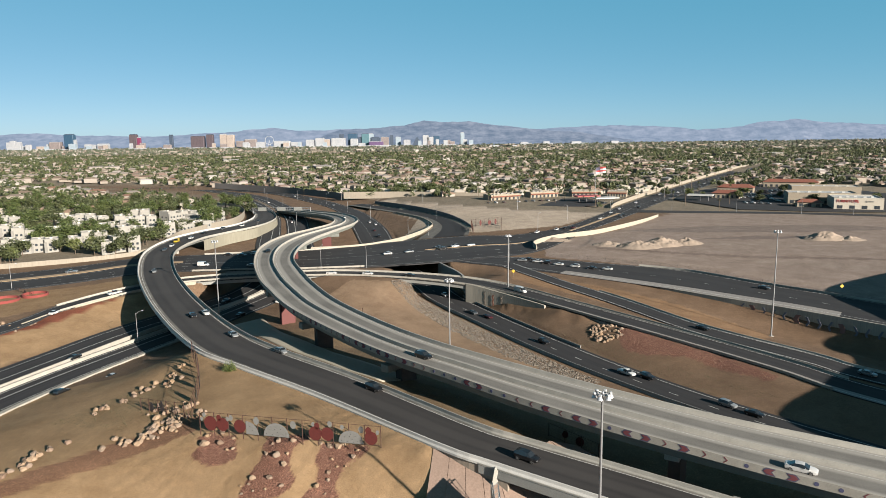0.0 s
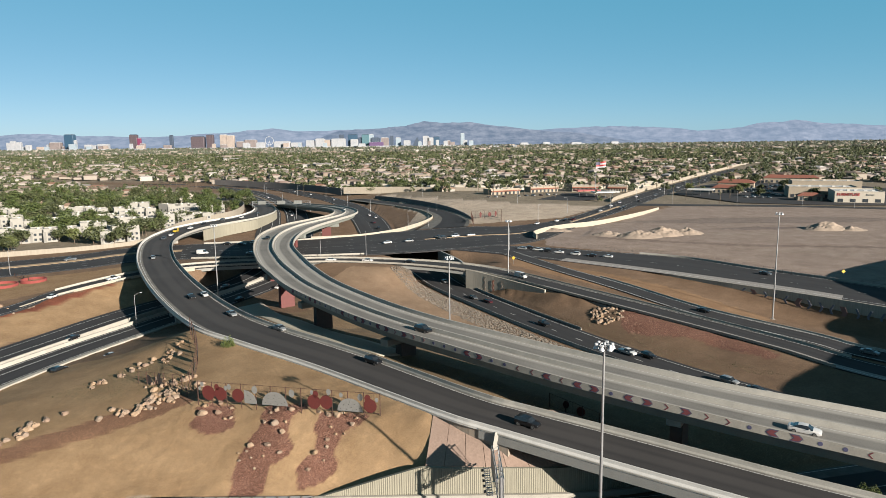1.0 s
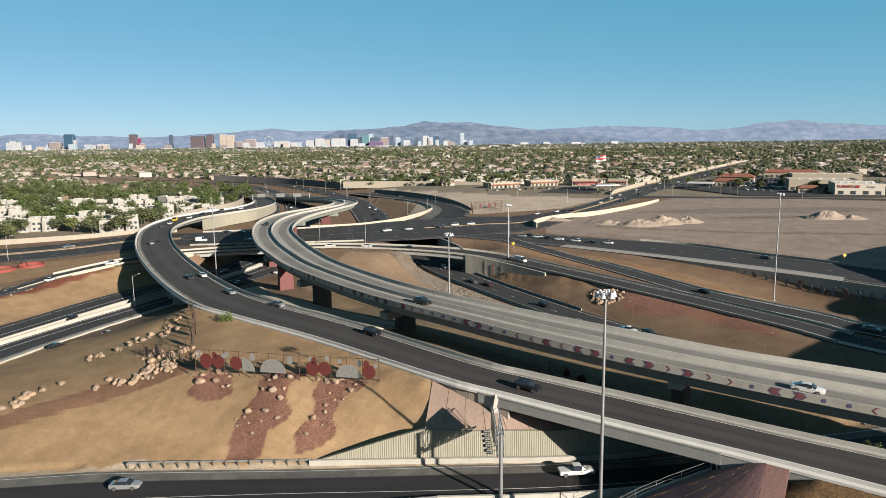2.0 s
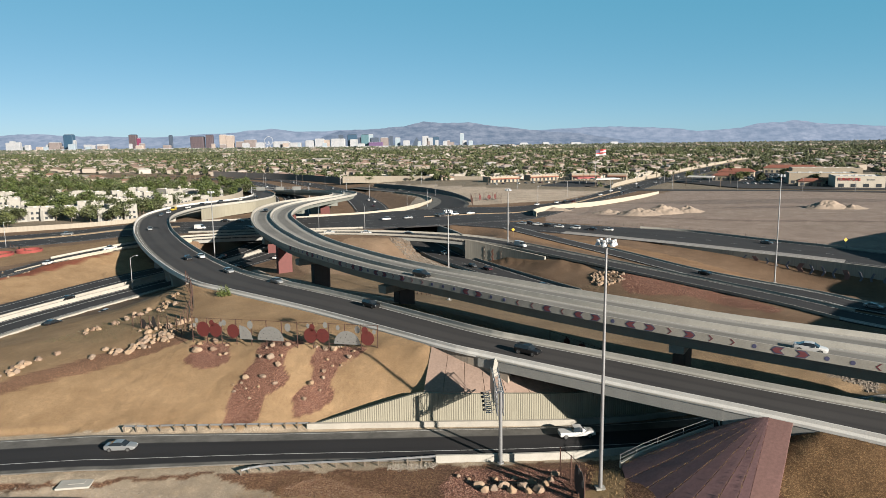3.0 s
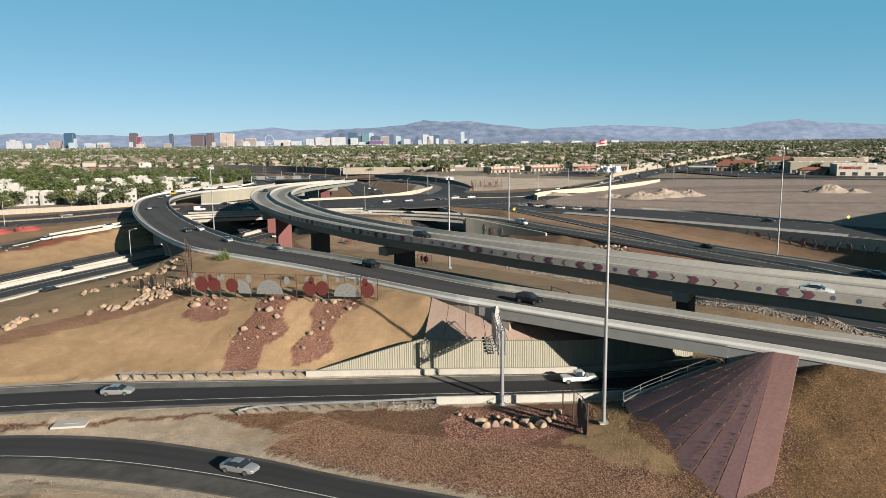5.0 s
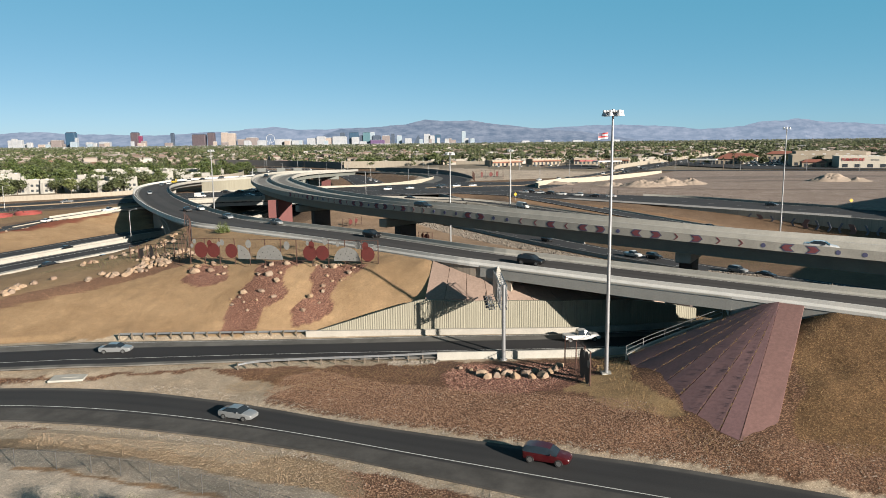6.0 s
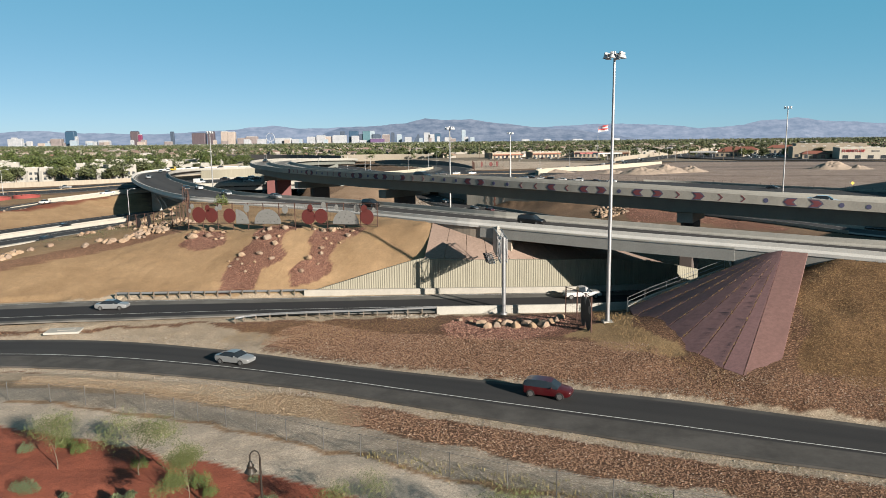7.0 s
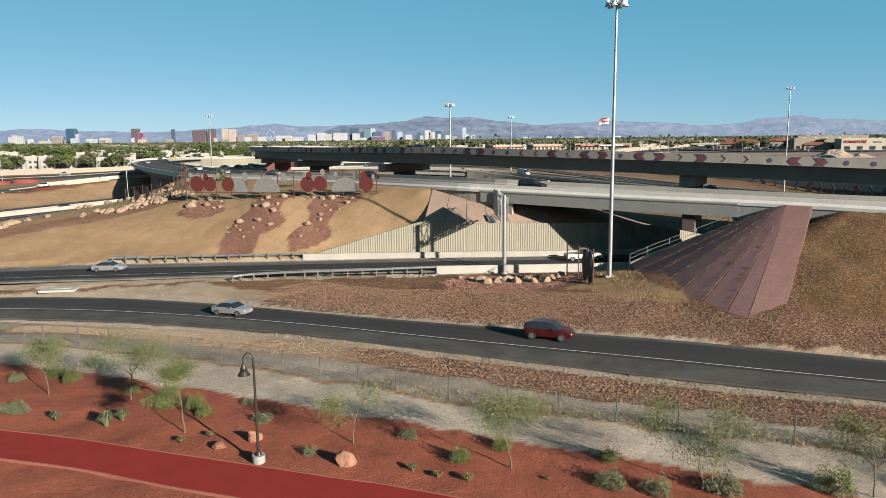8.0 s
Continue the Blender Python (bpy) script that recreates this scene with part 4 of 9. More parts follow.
# ---- walls ----
def wall_along(name, pts, thick, material, label, kind="structure", step=2.0, cap=None):
    """A wall over a line of points (x, y, foot, head)."""
    s = spline(pts, step)
    t = np.gradient(s[:, :2], axis=0)
    t /= np.linalg.norm(t, axis=1)[:, None]
    nrm = np.column_stack([-t[:, 1], t[:, 0]]) * thick / 2
    verts = []
    for i in range(len(s)):
        for sx, z in ((-1, s[i, 2]), (-1, s[i, 3]), (1, s[i, 3]), (1, s[i, 2])):
            verts.append((s[i, 0] + sx * nrm[i, 0], s[i, 1] + sx * nrm[i, 1], z))
    n = len(s)
    faces = [(4 * i + j, 4 * i + (j + 1) % 4, 4 * i + 4 + (j + 1) % 4, 4 * i + 4 + j) for i in range(n - 1) for j in range(4)]
    faces += [(0, 3, 2, 1), (4 * n - 4, 4 * n - 3, 4 * n - 2, 4 * n - 1)]
    ob = mesh_object(name, verts, faces, material)
    return tagged(ob, label, "wall", kind=kind) if label else ob


def ribbed_wall(name, pts, pitch, depth, material, label):
    """A wall with upright ribs on the side towards -y, as one mesh, over points (x, y, foot, head)."""
    s = spline(pts, pitch / 2)
    verts = []
    for i, (x, y, a, b) in enumerate(s):
        o = depth if i % 4 in (1, 2) else 0.0
        verts += [(x, y - 0.3 - o, a), (x, y - 0.3 - o, b), (x, y + 0.25, b), (x, y + 0.25, a)]
    n = len(s)
    faces = [(4 * i + j, 4 * i + (j + 1) % 4, 4 * i + 4 + (j + 1) % 4, 4 * i + 4 + j) for i in range(n - 1) for j in range(4)]
    faces += [(0, 3, 2, 1), (4 * n - 4, 4 * n - 3, 4 * n - 2, 4 * n - 1)]
    return tagged(mesh_object(name, verts, faces, material), label, "wall", kind="structure")


def streaked(name, c):
    """Concrete with rain streaks running down it."""
    m = Mat(name, 0.88, 0.0, 0.3)
    st = m.noise(1.0, 5, 0.6, squash=(2.4, 2.4, 0.12))
    big = m.noise(0.35, 4)
    fin = m.noise(7, 3)
    col = m.ramp(st, [(0.3, tuple(v * 0.72 for v in c)), (0.6, c), (0.8, tuple(min(1, v * 1.12) for v in c))])
    col = m.mix(m.ramp(big, [(0.4, 0.0), (0.75, 0.5)]), col, tuple(v * 0.8 for v in c))
    m.color(m.mix(0.2, col, m.ramp(fin, [(0.3, tuple(v * 0.6 for v in c)), (0.7, c)])))
    m.bump(fin, 0.15, 0.02)
    return m.m


M_RIB = streaked("ribbed_wall_concrete", (0.40, 0.375, 0.29))
M_WALL = streaked("retaining_wall_concrete", (0.56, 0.52, 0.44))
M_PINK = streaked("pink_slope_concrete", (0.46, 0.33, 0.26))
M_MAUVE = streaked("mauve_slope_concrete", (0.37, 0.205, 0.20))
M_SOUND = streaked("dark_sound_wall", (0.27, 0.25, 0.24))
M_BUFF = streaked("buff_block_wall", (0.46, 0.405, 0.325))
M_CREAM = streaked("cream_barrier_concrete", (0.58, 0.525, 0.42))

ribbed_wall("wall_1", [(-21.8, 108.5, -1.6, -0.5), (-16, 108.6, -1.6, 1.2), (-10, 108.7, -1.6, 3.0), (-5.2, 108.8, -1.6, 4.35), (-3.6, 108.8, -1.6, 4.55), (-1.5, 108.8, -1.6, 4.45), (3, 108.8, -1.6, 4.25), (10, 108.8, -1.6, 4.25), (18, 108.9, -1.6, 4.15), (26, 109.8, -1.6, 4.0), (34, 111.3, -1.6, 3.2), (42, 113.5, -1.6, 1.5)], 0.18, 0.05, M_RIB, "ribbed cream concrete retaining wall beside the underpass road")
wall_along("wall_2", [(-23, 107.9, -1.6, -0.25), (-10, 107.95, -1.6, -0.2), (5, 107.95, -1.6, -0.15), (18, 108.05, -1.6, -0.15), (30, 109.4, -1.6, -0.2), (44, 112.5, -1.6, -0.3)], 0.55, M_PARAPET, "low pale concrete plinth at the foot of the ribbed wall")

# slope paving under the bridge
def slab_fan(name, low, high, material, label, lift=0.0, g=0.012, cat="slope paving"):
    """Paving slabs between a lower and an upper line, a slab to each pair of points, with open joints."""
    top = tagged(empty(name, *low[0]), label, cat, kind="structure")
    for i in range(len(low) - 1):
        a, b, c, d = (Vector(v) for v in (low[i], low[i + 1], high[i + 1], high[i]))
        q = [a.lerp(b, g), b.lerp(a, g), c.lerp(d, g), d.lerp(c, g)]
        verts, faces, k = [], [], 6
        for r in range(k + 1):
            l, rr = q[0].lerp(q[3], r / k), q[1].lerp(q[2], r / k)
            for s_ in range(4):
                p = l.lerp(rr, s_ / 3)
                verts.append((p.x, p.y, p.z + lift + noise.noise(p * 0.4) * 0.04))
        for r in range(k):
            for s_ in range(3):
                v = r * 4 + s_
                faces.append((v, v + 1, v + 5, v + 4))
        n = len(verts)
        verts += [(x, y, z - 0.35) for x, y, z in verts]
        ring = [0, 1, 2, 3] + [4 * r + 3 for r in range(1, k + 1)] + [4 * k + 2, 4 * k + 1, 4 * k] + [4 * r for r in range(k - 1, 0, -1)]
        faces += [(ring[j], ring[(j + 1) % len(ring)] , ring[(j + 1) % len(ring)] + n, ring[j] + n) for j in range(len(ring))]
        o = mesh_object("slab", verts, faces, material, top)
        o.matrix_parent_inverse = top.matrix_basis.inverted()
    return top


slab_fan("slope_paving_1", [(-3.7, 109.2, 4.6), (-0.5, 109.1, 4.5), (3, 109.1, 4.4), (6.5, 109.1, 4.35), (10, 109.1, 4.3), (14, 109.1, 4.2), (18, 109.3, 4.15), (24, 110, 4.0), (31, 112, 3.5), (38, 117, 1.8)],
         [(-2.4, 121.1, 9.25), (0.6, 118.9, 8.6), (3.4, 116.6, 7.9), (6.2, 114.3, 7.2), (9.3, 111.9, 6.4), (11.5, 114.5, 7.2), (13.5, 117, 7.6), (16.5, 121, 7.8), (20, 126, 7.4), (26, 130, 4.5)], M_PINK, "pale pink concrete slope paving with open joints at the bridge abutment")
APEX = (43.2, 87.3, 8.95)
foot = [(37.9, 91.2, 5.7), (32.0, 91.2, 3.4), (24.3, 89.8, 0.75), (23.9, 86, 0.45), (24.0, 82, 0.38), (24.4, 78, 0.35), (25.2, 74, 0.32), (26.3, 70, 0.2), (27.6, 66.6, 0.08), (28.8, 64.6, 0.02)]
slab_fan("slope_paving_2", foot, [(APEX[0] + 0.04 * (k - 9) * 0.5, APEX[1] + 0.12 * (9 - k) * 0.5, APEX[2]) for k in range(10)], M_MAUVE, "mauve concrete slope paving with weeds in its joints", 0.14, 0.024)
slab_fan("slope_paving_3", [(28.8, 64.6, 0.02), (32.0, 64.1, 0.05)], [(43.2, 87.3, 8.85), (45.6, 85.7, 8.85)], streaked("rose_concrete", (0.30, 0.165, 0.145)), "rose concrete border strip down the embankment", 0.16)

M_WING = streaked("wing_wall_concrete", (0.47, 0.40, 0.32))
# wing walls and abutments of the underpass span
wing = RAMP.between((0.5, 127), (13, 116))
wing.sweep("wing_wall", [(0, -0.02, -3.9), (0, -0.02, 0.0), (0, 0.6, 0.0), (0, 0.6, -3.9)], M_WING, ramp)
wing = RAMP.between((41.1, 96.2), (90, 57.5))
wing.sweep("wing_wall", [(0, -0.2, -4.2), (0, -0.2, -0.05), (0, 0.6, -0.05), (0, 0.6, -4.2)], M_CONC_GREY, ramp)
wing.sweep("wing_wall", [(1, 0.02, -4.2), (1, 0.02, -0.05), (1, -0.6, -0.05), (1, -0.6, -4.2)], M_CONC_GREY, ramp)
for (x0, y0), (x1, y1), z0 in (((10.2, 113.6), (15.6, 120.4), 5.2), ((39.7, 93.2), (46.4, 102.6), 1.5)):
    bm = bmesh.new()
    ln = math.hypot(x1 - x0, y1 - y0)
    add_box(bm, ln / 2, 0, (8.25 + z0) / 2, ln + 0.7, 1.1, 8.25 - z0, bevel=0.06)
    o = part("abutment", bm, M_CONC_GREY, ramp)
    o.matrix_world = pose(x0, y0, 0, 0, 0, math.degrees(math.atan2(y1 - y0, x1 - x0)))
for tri_ in (((8.25, 111.2, 9.35), (7.75, 111.65, 5.9), (11.2, 112.1, 5.9)), ((37.0, 91.3, 8.75), (37.8, 90.75, 8.75), (38.1, 90.55, 5.5))):
    bm = bmesh.new()
    f = bm.faces.new([bm.verts.new(v) for v in tri_])
    r = bmesh.ops.extrude_face_region(bm, geom=[f])
    bmesh.ops.translate(bm, vec=(0.3, 0.5, 0), verts=[q for q in r["geom"] if isinstance(q, bmesh.types.BMVert)])
    bmesh.ops.recalc_face_normals(bm, faces=bm.faces)
    part("end_wall", bm, M_CONC, ramp, "pale triangular concrete end wall").matrix_parent_inverse = ramp.matrix_basis.inverted()
for ob in ramp.children:
    if ob.name.startswith("wing_wall"):
        ob.matrix_parent_inverse = ramp.matrix_basis.inverted()
span.sweep("deck_edge", [(0, -0.36, -0.2), (0, -0.36, 0.02), (0, -0.1, 0.02), (0, -0.1, -0.2)], M_CONC, ramp).matrix_parent_inverse = ramp.matrix_basis.inverted()

# low wall and pipe railing beside the slope paving
rail_line = [(24.2, 90.3, 0.75), (27.5, 91.2, 1.9), (32.0, 91.8, 3.4), (37.6, 91.8, 5.5)]
wall_along("wall_3", [(x, y, -1.5, z + 0.25) for x, y, z in rail_line], 0.4, M_CONC, "pale concrete edge wall climbing beside the slope paving")
rl = tagged(empty("pipe_railing", 24.2, 90.6, 0.9), "low galvanised pipe railing on a concrete edge wall", "railing")
for i in range(5):
    p = np.array([np.interp(i / 4 * 3, range(4), [r[k] for r in rail_line]) for k in range(3)])
    bm = bmesh.new()
    add_tube(bm, (p[0], p[1], p[2] + 0.2), (p[0], p[1], p[2] + 1.4), 0.04, n=6)
    part("post", bm, M_STEEL, rl).matrix_parent_inverse = rl.matrix_basis.inverted()
for dz in (0.8, 1.35):
    bm = bmesh.new()
    for i in range(3):
        a, b = rail_line[i], rail_line[i + 1]
        add_tube(bm, (a[0], a[1], a[2] + dz), (b[0], b[1], b[2] + dz), 0.03, n=6)
    part("rail", bm, M_STEEL, rl).matrix_parent_inverse = rl.matrix_basis.inverted()

# slip bridge abutment and its wing wall, walls along the ramps
def chevron_set(parent, origin, along, up, out, h, n, material, gap=1.9):
    """Raised zigzag bands on a wall."""
    for i in range(n):
        o = Vector(origin) + Vector(along) * gap * i
        pts = [(0, 0), (0.5, 0.18), (0, 0.36), (0.5, 0.54), (0, 0.72), (0.5, 0.9)]
        verts, faces = [], []
        for a, b in pts:
            for w in (0, 0.75):
                for d in (0.0, 0.08):
                    verts.append(tuple(o + Vector(along) * (a * 1.2 + w) + Vector(up) * b * h + Vector(out) * d))
        for j in range(len(pts) - 1):
            k = 4 * j
            faces += [(k + 1, k + 3, k + 7, k + 5), (k, k + 1, k + 5, k + 4), (k + 2, k + 6, k + 7, k + 3)]
        m = mesh_object("zigzag_band", verts, faces, material, parent)
        m.matrix_parent_inverse = parent.matrix_basis.inverted()


M_BAND = plain("grey_brown_relief", (0.30, 0.255, 0.21), 0.9)
M_BAND_RED = plain("red_brown_relief", (0.36, 0.16, 0.11), 0.9)
w4 = wall_along("wall_4", [(9.0, 283.0, -4, 4.9), (14, 279, -4, 4.5), (22, 271.8, -4, 3.6), (31, 262.5, -3, 2.8), (38, 255, -2.4, 2.1)], 0.8, M_WALL, "pale concrete abutment wall with raised zigzag bands")
chevron_set(w4, (15.8, 276.9, -3.0), Vector((0.74, -0.67, 0)), (0, 0, 1), (-0.67, -0.74, 0), 6.6, 1, M_BAND)
chevron_set(w4, (19, 273.9, -2.9), Vector((0.74, -0.67, 0)), (0, 0, 1), (-0.67, -0.74, 0), 5.6, 1, M_BAND_RED)
chevron_set(w4, (22.2, 271.0, -2.6), Vector((0.74, -0.67, 0)), (0, 0, 1), (-0.67, -0.74, 0), 5.2, 1, M_BAND)
wall_along("wall_5", [(-3, 336, -4, 4.6), (0, 328, -4, 4.6), (6, 312, -4, 4.4), (9, 300, -4, 4.0), (9.5, 290, -4, 3.8)], 0.8, M_CONC_GREY, "grey concrete abutment wall under the bridges")
w6 = wall_along("wall_6", [(90, 280.5, 1.2, 2.95), (108.5, 260.5, -1.0, 2.95), (126.5, 241.5, -4.0, 2.95), (145.5, 218.5, -5.6, 2.95), (178, 178.5, -6.0, 2.95)], 0.7, M_WALL, "long grey retaining wall with raised chevron bands")
d6 = Vector((0.65, -0.76, 0))
M_ARROW = plain("slate_relief", (0.20, 0.215, 0.27), 0.9)
M_ARROW_RED = plain("rust_relief", (0.30, 0.17, 0.15), 0.9)
for i, item in enumerate("< b> > < < b< > > < b> > < < b<".split()):
    p = Vector((113.5, 255.1, 0)) + d6 * 3.9 * i
    z, h = 0.9 - 0.25 * min(i, 9), 1.1 + 0.12 * min(i, 9)
    wide, way = (1.7, 1) if item[0] == "b" else (0.75, 1)
    if item.endswith("<"):
        way = -1
    verts = [Vector((p.x, p.y, z)) + d6 * way * a + Vector((0, 0, b * h)) + Vector((-0.76, -0.65, 0)) * c for c in (0.33, 0.42) for a, b in ((-wide, -1), (0, -1), (1.0, 0), (0, 1), (-wide, 1), (1.0 - wide, 0))]
    o = mesh_object("arrow_band", verts, [(6, 7, 8, 11), (11, 8, 9, 10)] + [(k, (k + 1) % 6, (k + 1) % 6 + 6, k + 6) for k in range(6)], M_ARROW_RED if item[0] == "b" else M_ARROW, w6)
    o.matrix_parent_inverse = w6.matrix_basis.inverted()

# wall of the lot, the ramp's far wall and sound walls
wall_along("wall_7", [(50.5, 372, 3.8, 6.6), (50.8, 386, 3.8, 6.7), (60, 402, 3.8, 6.8), (74, 415, 4, 6.9), (98, 431, 4, 7.0), (134, 473, 4, 7.0), (160, 512, 4, 6.4)], 0.5, M_CREAM, "curving cream concrete wall round the bare lot")
wall_along("wall_8", [(-141, 400, 0, 7.6), (-138, 428, 0, 7.0), (-128, 455, 0, 6.6), (-126.4, 475, 0, 6.3), (-128.4, 525, -0.5, 4.8), (-147, 590, -0.5, 3.0)], 0.6, M_RIB, "tall cream concrete retaining wall below the curved ramp")
wall_along("wall_9", [(-300, 905, 2, 9), (-255, 872, 2, 8.8), (-186, 812, 2, 9), (-125, 742, 2, 9), (-106, 712, 2, 9.2)], 0.5, M_SOUND, "dark block sound wall along the freeway bend")
wall_along("wall_10", [(-104, 716, 3, 10), (-40, 712, 3, 10), (40, 690, 3, 9.5), (60, 684, 3, 9)], 0.5, M_BUFF, "long buff block wall behind the housing")
wall_along("wall_11", [(-66, 662, 1, 5), (-49, 632, 1, 6.4), (-21, 581, 2, 7.4), (1, 532, 3, 7.4), (13, 494, 3, 6.6), (19.5, 462, 4, 5.6)], 0.6, M_SOUND, "dark retaining wall stepping down beside a ramp")
wall_along("wall_12", [(-420, 250, 0, 4.2), (-300, 318, 1, 4.4), (-225, 345, 1.5, 4.6), (-175, 372, 2, 5), (-168, 400, 2, 6), (-172, 440, 2, 7), (-166, 470, 2, 7.6), (-158, 520, 2, 7.5), (-172, 590, 2, 7), (-205, 655, 2, 6)], 0.4, M_BUFF, "low buff boundary wall round the apartments")
wall_along("wall_16", [(-74, 378, 3.5, 6.1), (-57, 382, 3.5, 6.1), (-43, 390, 3.5, 6.1), (-29, 408, 3.5, 6.0), (-17.5, 436, 3.5, 5.9), (-9.5, 466, 3.5, 5.8), (-9, 486, 3.5, 5.7), (-18.5, 525, 3.3, 5.3), (-40, 570, 2.6, 4.5)], 0.5, M_CREAM, "curving cream concrete barrier along the loop ramp")
wall_along("wall_13", [(140, 574, 4, 7), (152, 600, 4, 8), (205, 694, 4, 8.5), (276, 814, 4, 8.5), (379, 984, 4, 9), (519, 1212, 4, 9), (760, 1625, 4, 9)], 0.5, M_BUFF, "long tan block wall along the arterial")


wall_along("wall_17", [(-151, 238, -1.5, 2.0), (-147.5, 252, -2, 2.4), (-139.5, 267, -2.5, 3.0), (-131, 279.3, -3, 3.7), (-120, 288.5, -3, 4.3), (-109, 295, -3, 4.7)], 0.5, M_CREAM, "cream concrete retaining wall below the slip ramp")
M_PLANTER = plain("red_planter_concrete", (0.30, 0.055, 0.045), 0.9, vary=0.2)


def planter(x, y, r):
    """A low round wall, open in the middle."""
    z, n, verts, faces = ground_z(x, y), 36, [], []
    for i in range(n):
        a = 2 * math.pi * i / n
        for rr, h in ((r, -0.8), (r, 1.1), (r - 0.5, 1.1), (r - 0.5, -0.8)):
            verts.append((x + rr * math.cos(a), y + rr * math.sin(a), z + h))
    for i in range(n):
        for j in range(4):
            faces.append((4 * i + j, 4 * ((i + 1) % n) + j, 4 * ((i + 1) % n) + (j + 1) % 4, 4 * i + (j + 1) % 4))
    tagged(mesh_object("planter", verts, faces, M_PLANTER), "low round red concrete planter wall beside the road", "planter", "round planters")


planter(-180.5, 274.5, 6.0)
planter(-172.5, 283.0, 5.0)


# unseen high flyover and its piers, shaped to cast the shadows at the right
HIGH = Road([(300, 70, 300, 94, 17), (190, 78, 196, 100, 17), (146, 90, 162, 107, 17), (128, 110, 156, 116, 17), (150, 140, 172, 130, 17), (176, 160, 200, 154, 17), (182, 194, 206, 190, 17), (185, 231, 208, 218, 17), (208, 254, 222, 233, 17), (258, 286, 268, 264, 17), (320, 324, 330, 302, 17)], 5)
high = tagged(empty("flyover", 150, 140, 0), "high concrete flyover out of view, added for its shadow", "bridge")
for o in (HIGH.surface("deck", M_DECK, high, cols=(0, 0.5, 1)), HIGH.sweep("deck_slab", [(0, 0, -0.02), (1, 0, -0.02), (1, 0, -0.5), (1, -2, -2.4), (0, 2, -2.4), (0, 0, -0.5)], M_CONC_GREY, high),
          HIGH.sweep("parapet", barrier(0, 1, 1.0), M_PARAPET, high), HIGH.sweep("parapet", barrier(1, -1, 1.0), M_PARAPET, high)):
    o.matrix_parent_inverse = high.matrix_basis.inverted()
for x, y in ((230, 86), (150, 105), (176, 160), (212, 248)):
    k = HIGH.near(x, y)
    p, q = HIGH.mid[k], HIGH.a[k]
    pier(high, p[0], p[1], ground_z(p[0], p[1]) - 0.5, p[2] - 2.3, math.degrees(math.atan2(q[1], q[0])), 6.0, 2.2)


# ---- thin sheets laid on the ground ----
def sheet(name, left, right, material, label, cat, cols=8, lift=0.07):
    a, b = spline([(x, y, 0) for x, y in left], 1.5), spline([(x, y, 0) for x, y in right], 1.5)
    n = 40
    ia, ib = np.linspace(0, len(a) - 1, n), np.linspace(0, len(b) - 1, n)
    verts = []
    for i in range(n):
        p = np.array([np.interp(ia[i], range(len(a)), a[:, k]) for k in range(2)])
        q = np.array([np.interp(ib[i], range(len(b)), b[:, k]) for k in range(2)])
        for j in range(cols + 1):
            x, y = p + (q - p) * j / cols
            verts.append((x, y, ground_z(x, y) + lift))
    c = cols + 1
    faces = [(i * c + j, i * c + j + 1, (i + 1) * c + j + 1, (i + 1) * c + j) for i in range(n - 1) for j in range(cols)]
    m = len(verts)
    verts += [(x, y, z - 0.3) for x, y, z in verts]
    rim = [i * c for i in range(n)] + [(n - 1) * c + j for j in range(1, c)] + [i * c + c - 1 for i in range(n - 2, -1, -1)] + list(range(c - 2, 0, -1))
    faces += [(rim[k], rim[(k + 1) % len(rim)], rim[(k + 1) % len(rim)] + m, rim[k] + m) for k in range(len(rim))]
    return tagged(mesh_object(name, verts, faces, material, smooth=True), label, cat, kind="structure")


sheet("apron_1", [(-82, 244), (-66, 214), (-50, 192), (-31, 172), (-15, 157)], [(-70, 256), (-54, 224), (-41, 203), (-24, 183), (-8, 165)], M_CREAM, "pale cream concrete apron between the ramp and the flyover", "paving", lift=0.25)
M_STRIP = plain("tan_median_dirt", (0.46, 0.33, 0.20), 0.95, vary=0.15)
for n, (p, q, ref, w) in enumerate((((-400, 215), (-135, 345), 0.44, 2.4), ((-10, 372), (60, 412), 0.5, 0.7), ((75, 446), (150, 530), 0.5, 1.2)), 1):
    MAIN.between(p, q).sweep(f"median_strip_{n}", [(ref, -w, 0.0), (ref, -w, 0.16), (ref, w, 0.16), (ref, w, 0.0)], M_STRIP)["kind"] = "structure"
for n, (road, p, q) in enumerate(((EAST, (60, 322), (150, 245)), (SLIP, (40, 262), (150, 120))), 1):
    wide = 7.5 if road is EAST else 3.0
    road.between(p, q).sweep(f"shoulder_{n}", [(1, -wide, 0.005), (1, -wide, 0.03), (1, -0.1, 0.03), (1, -0.1, 0.005)], plain(f"pale_shoulder_{n}", (0.34, 0.315, 0.29), 0.9))["kind"] = "structure"

# ---- art fences of steel posts, rails and cut-out cactus shapes ----
M_PADRED = plain("rust_red_plate", (0.115, 0.012, 0.008), 0.75, 0.1, vary=0.25, scale=3)
M_PADGREY = plain("grey_steel_plate", (0.30, 0.30, 0.285), 0.6, 0.3, vary=0.2, scale=3)
M_PADDARK = plain("dark_steel_plate", (0.05, 0.045, 0.045), 0.7, 0.2, vary=0.3, scale=3)


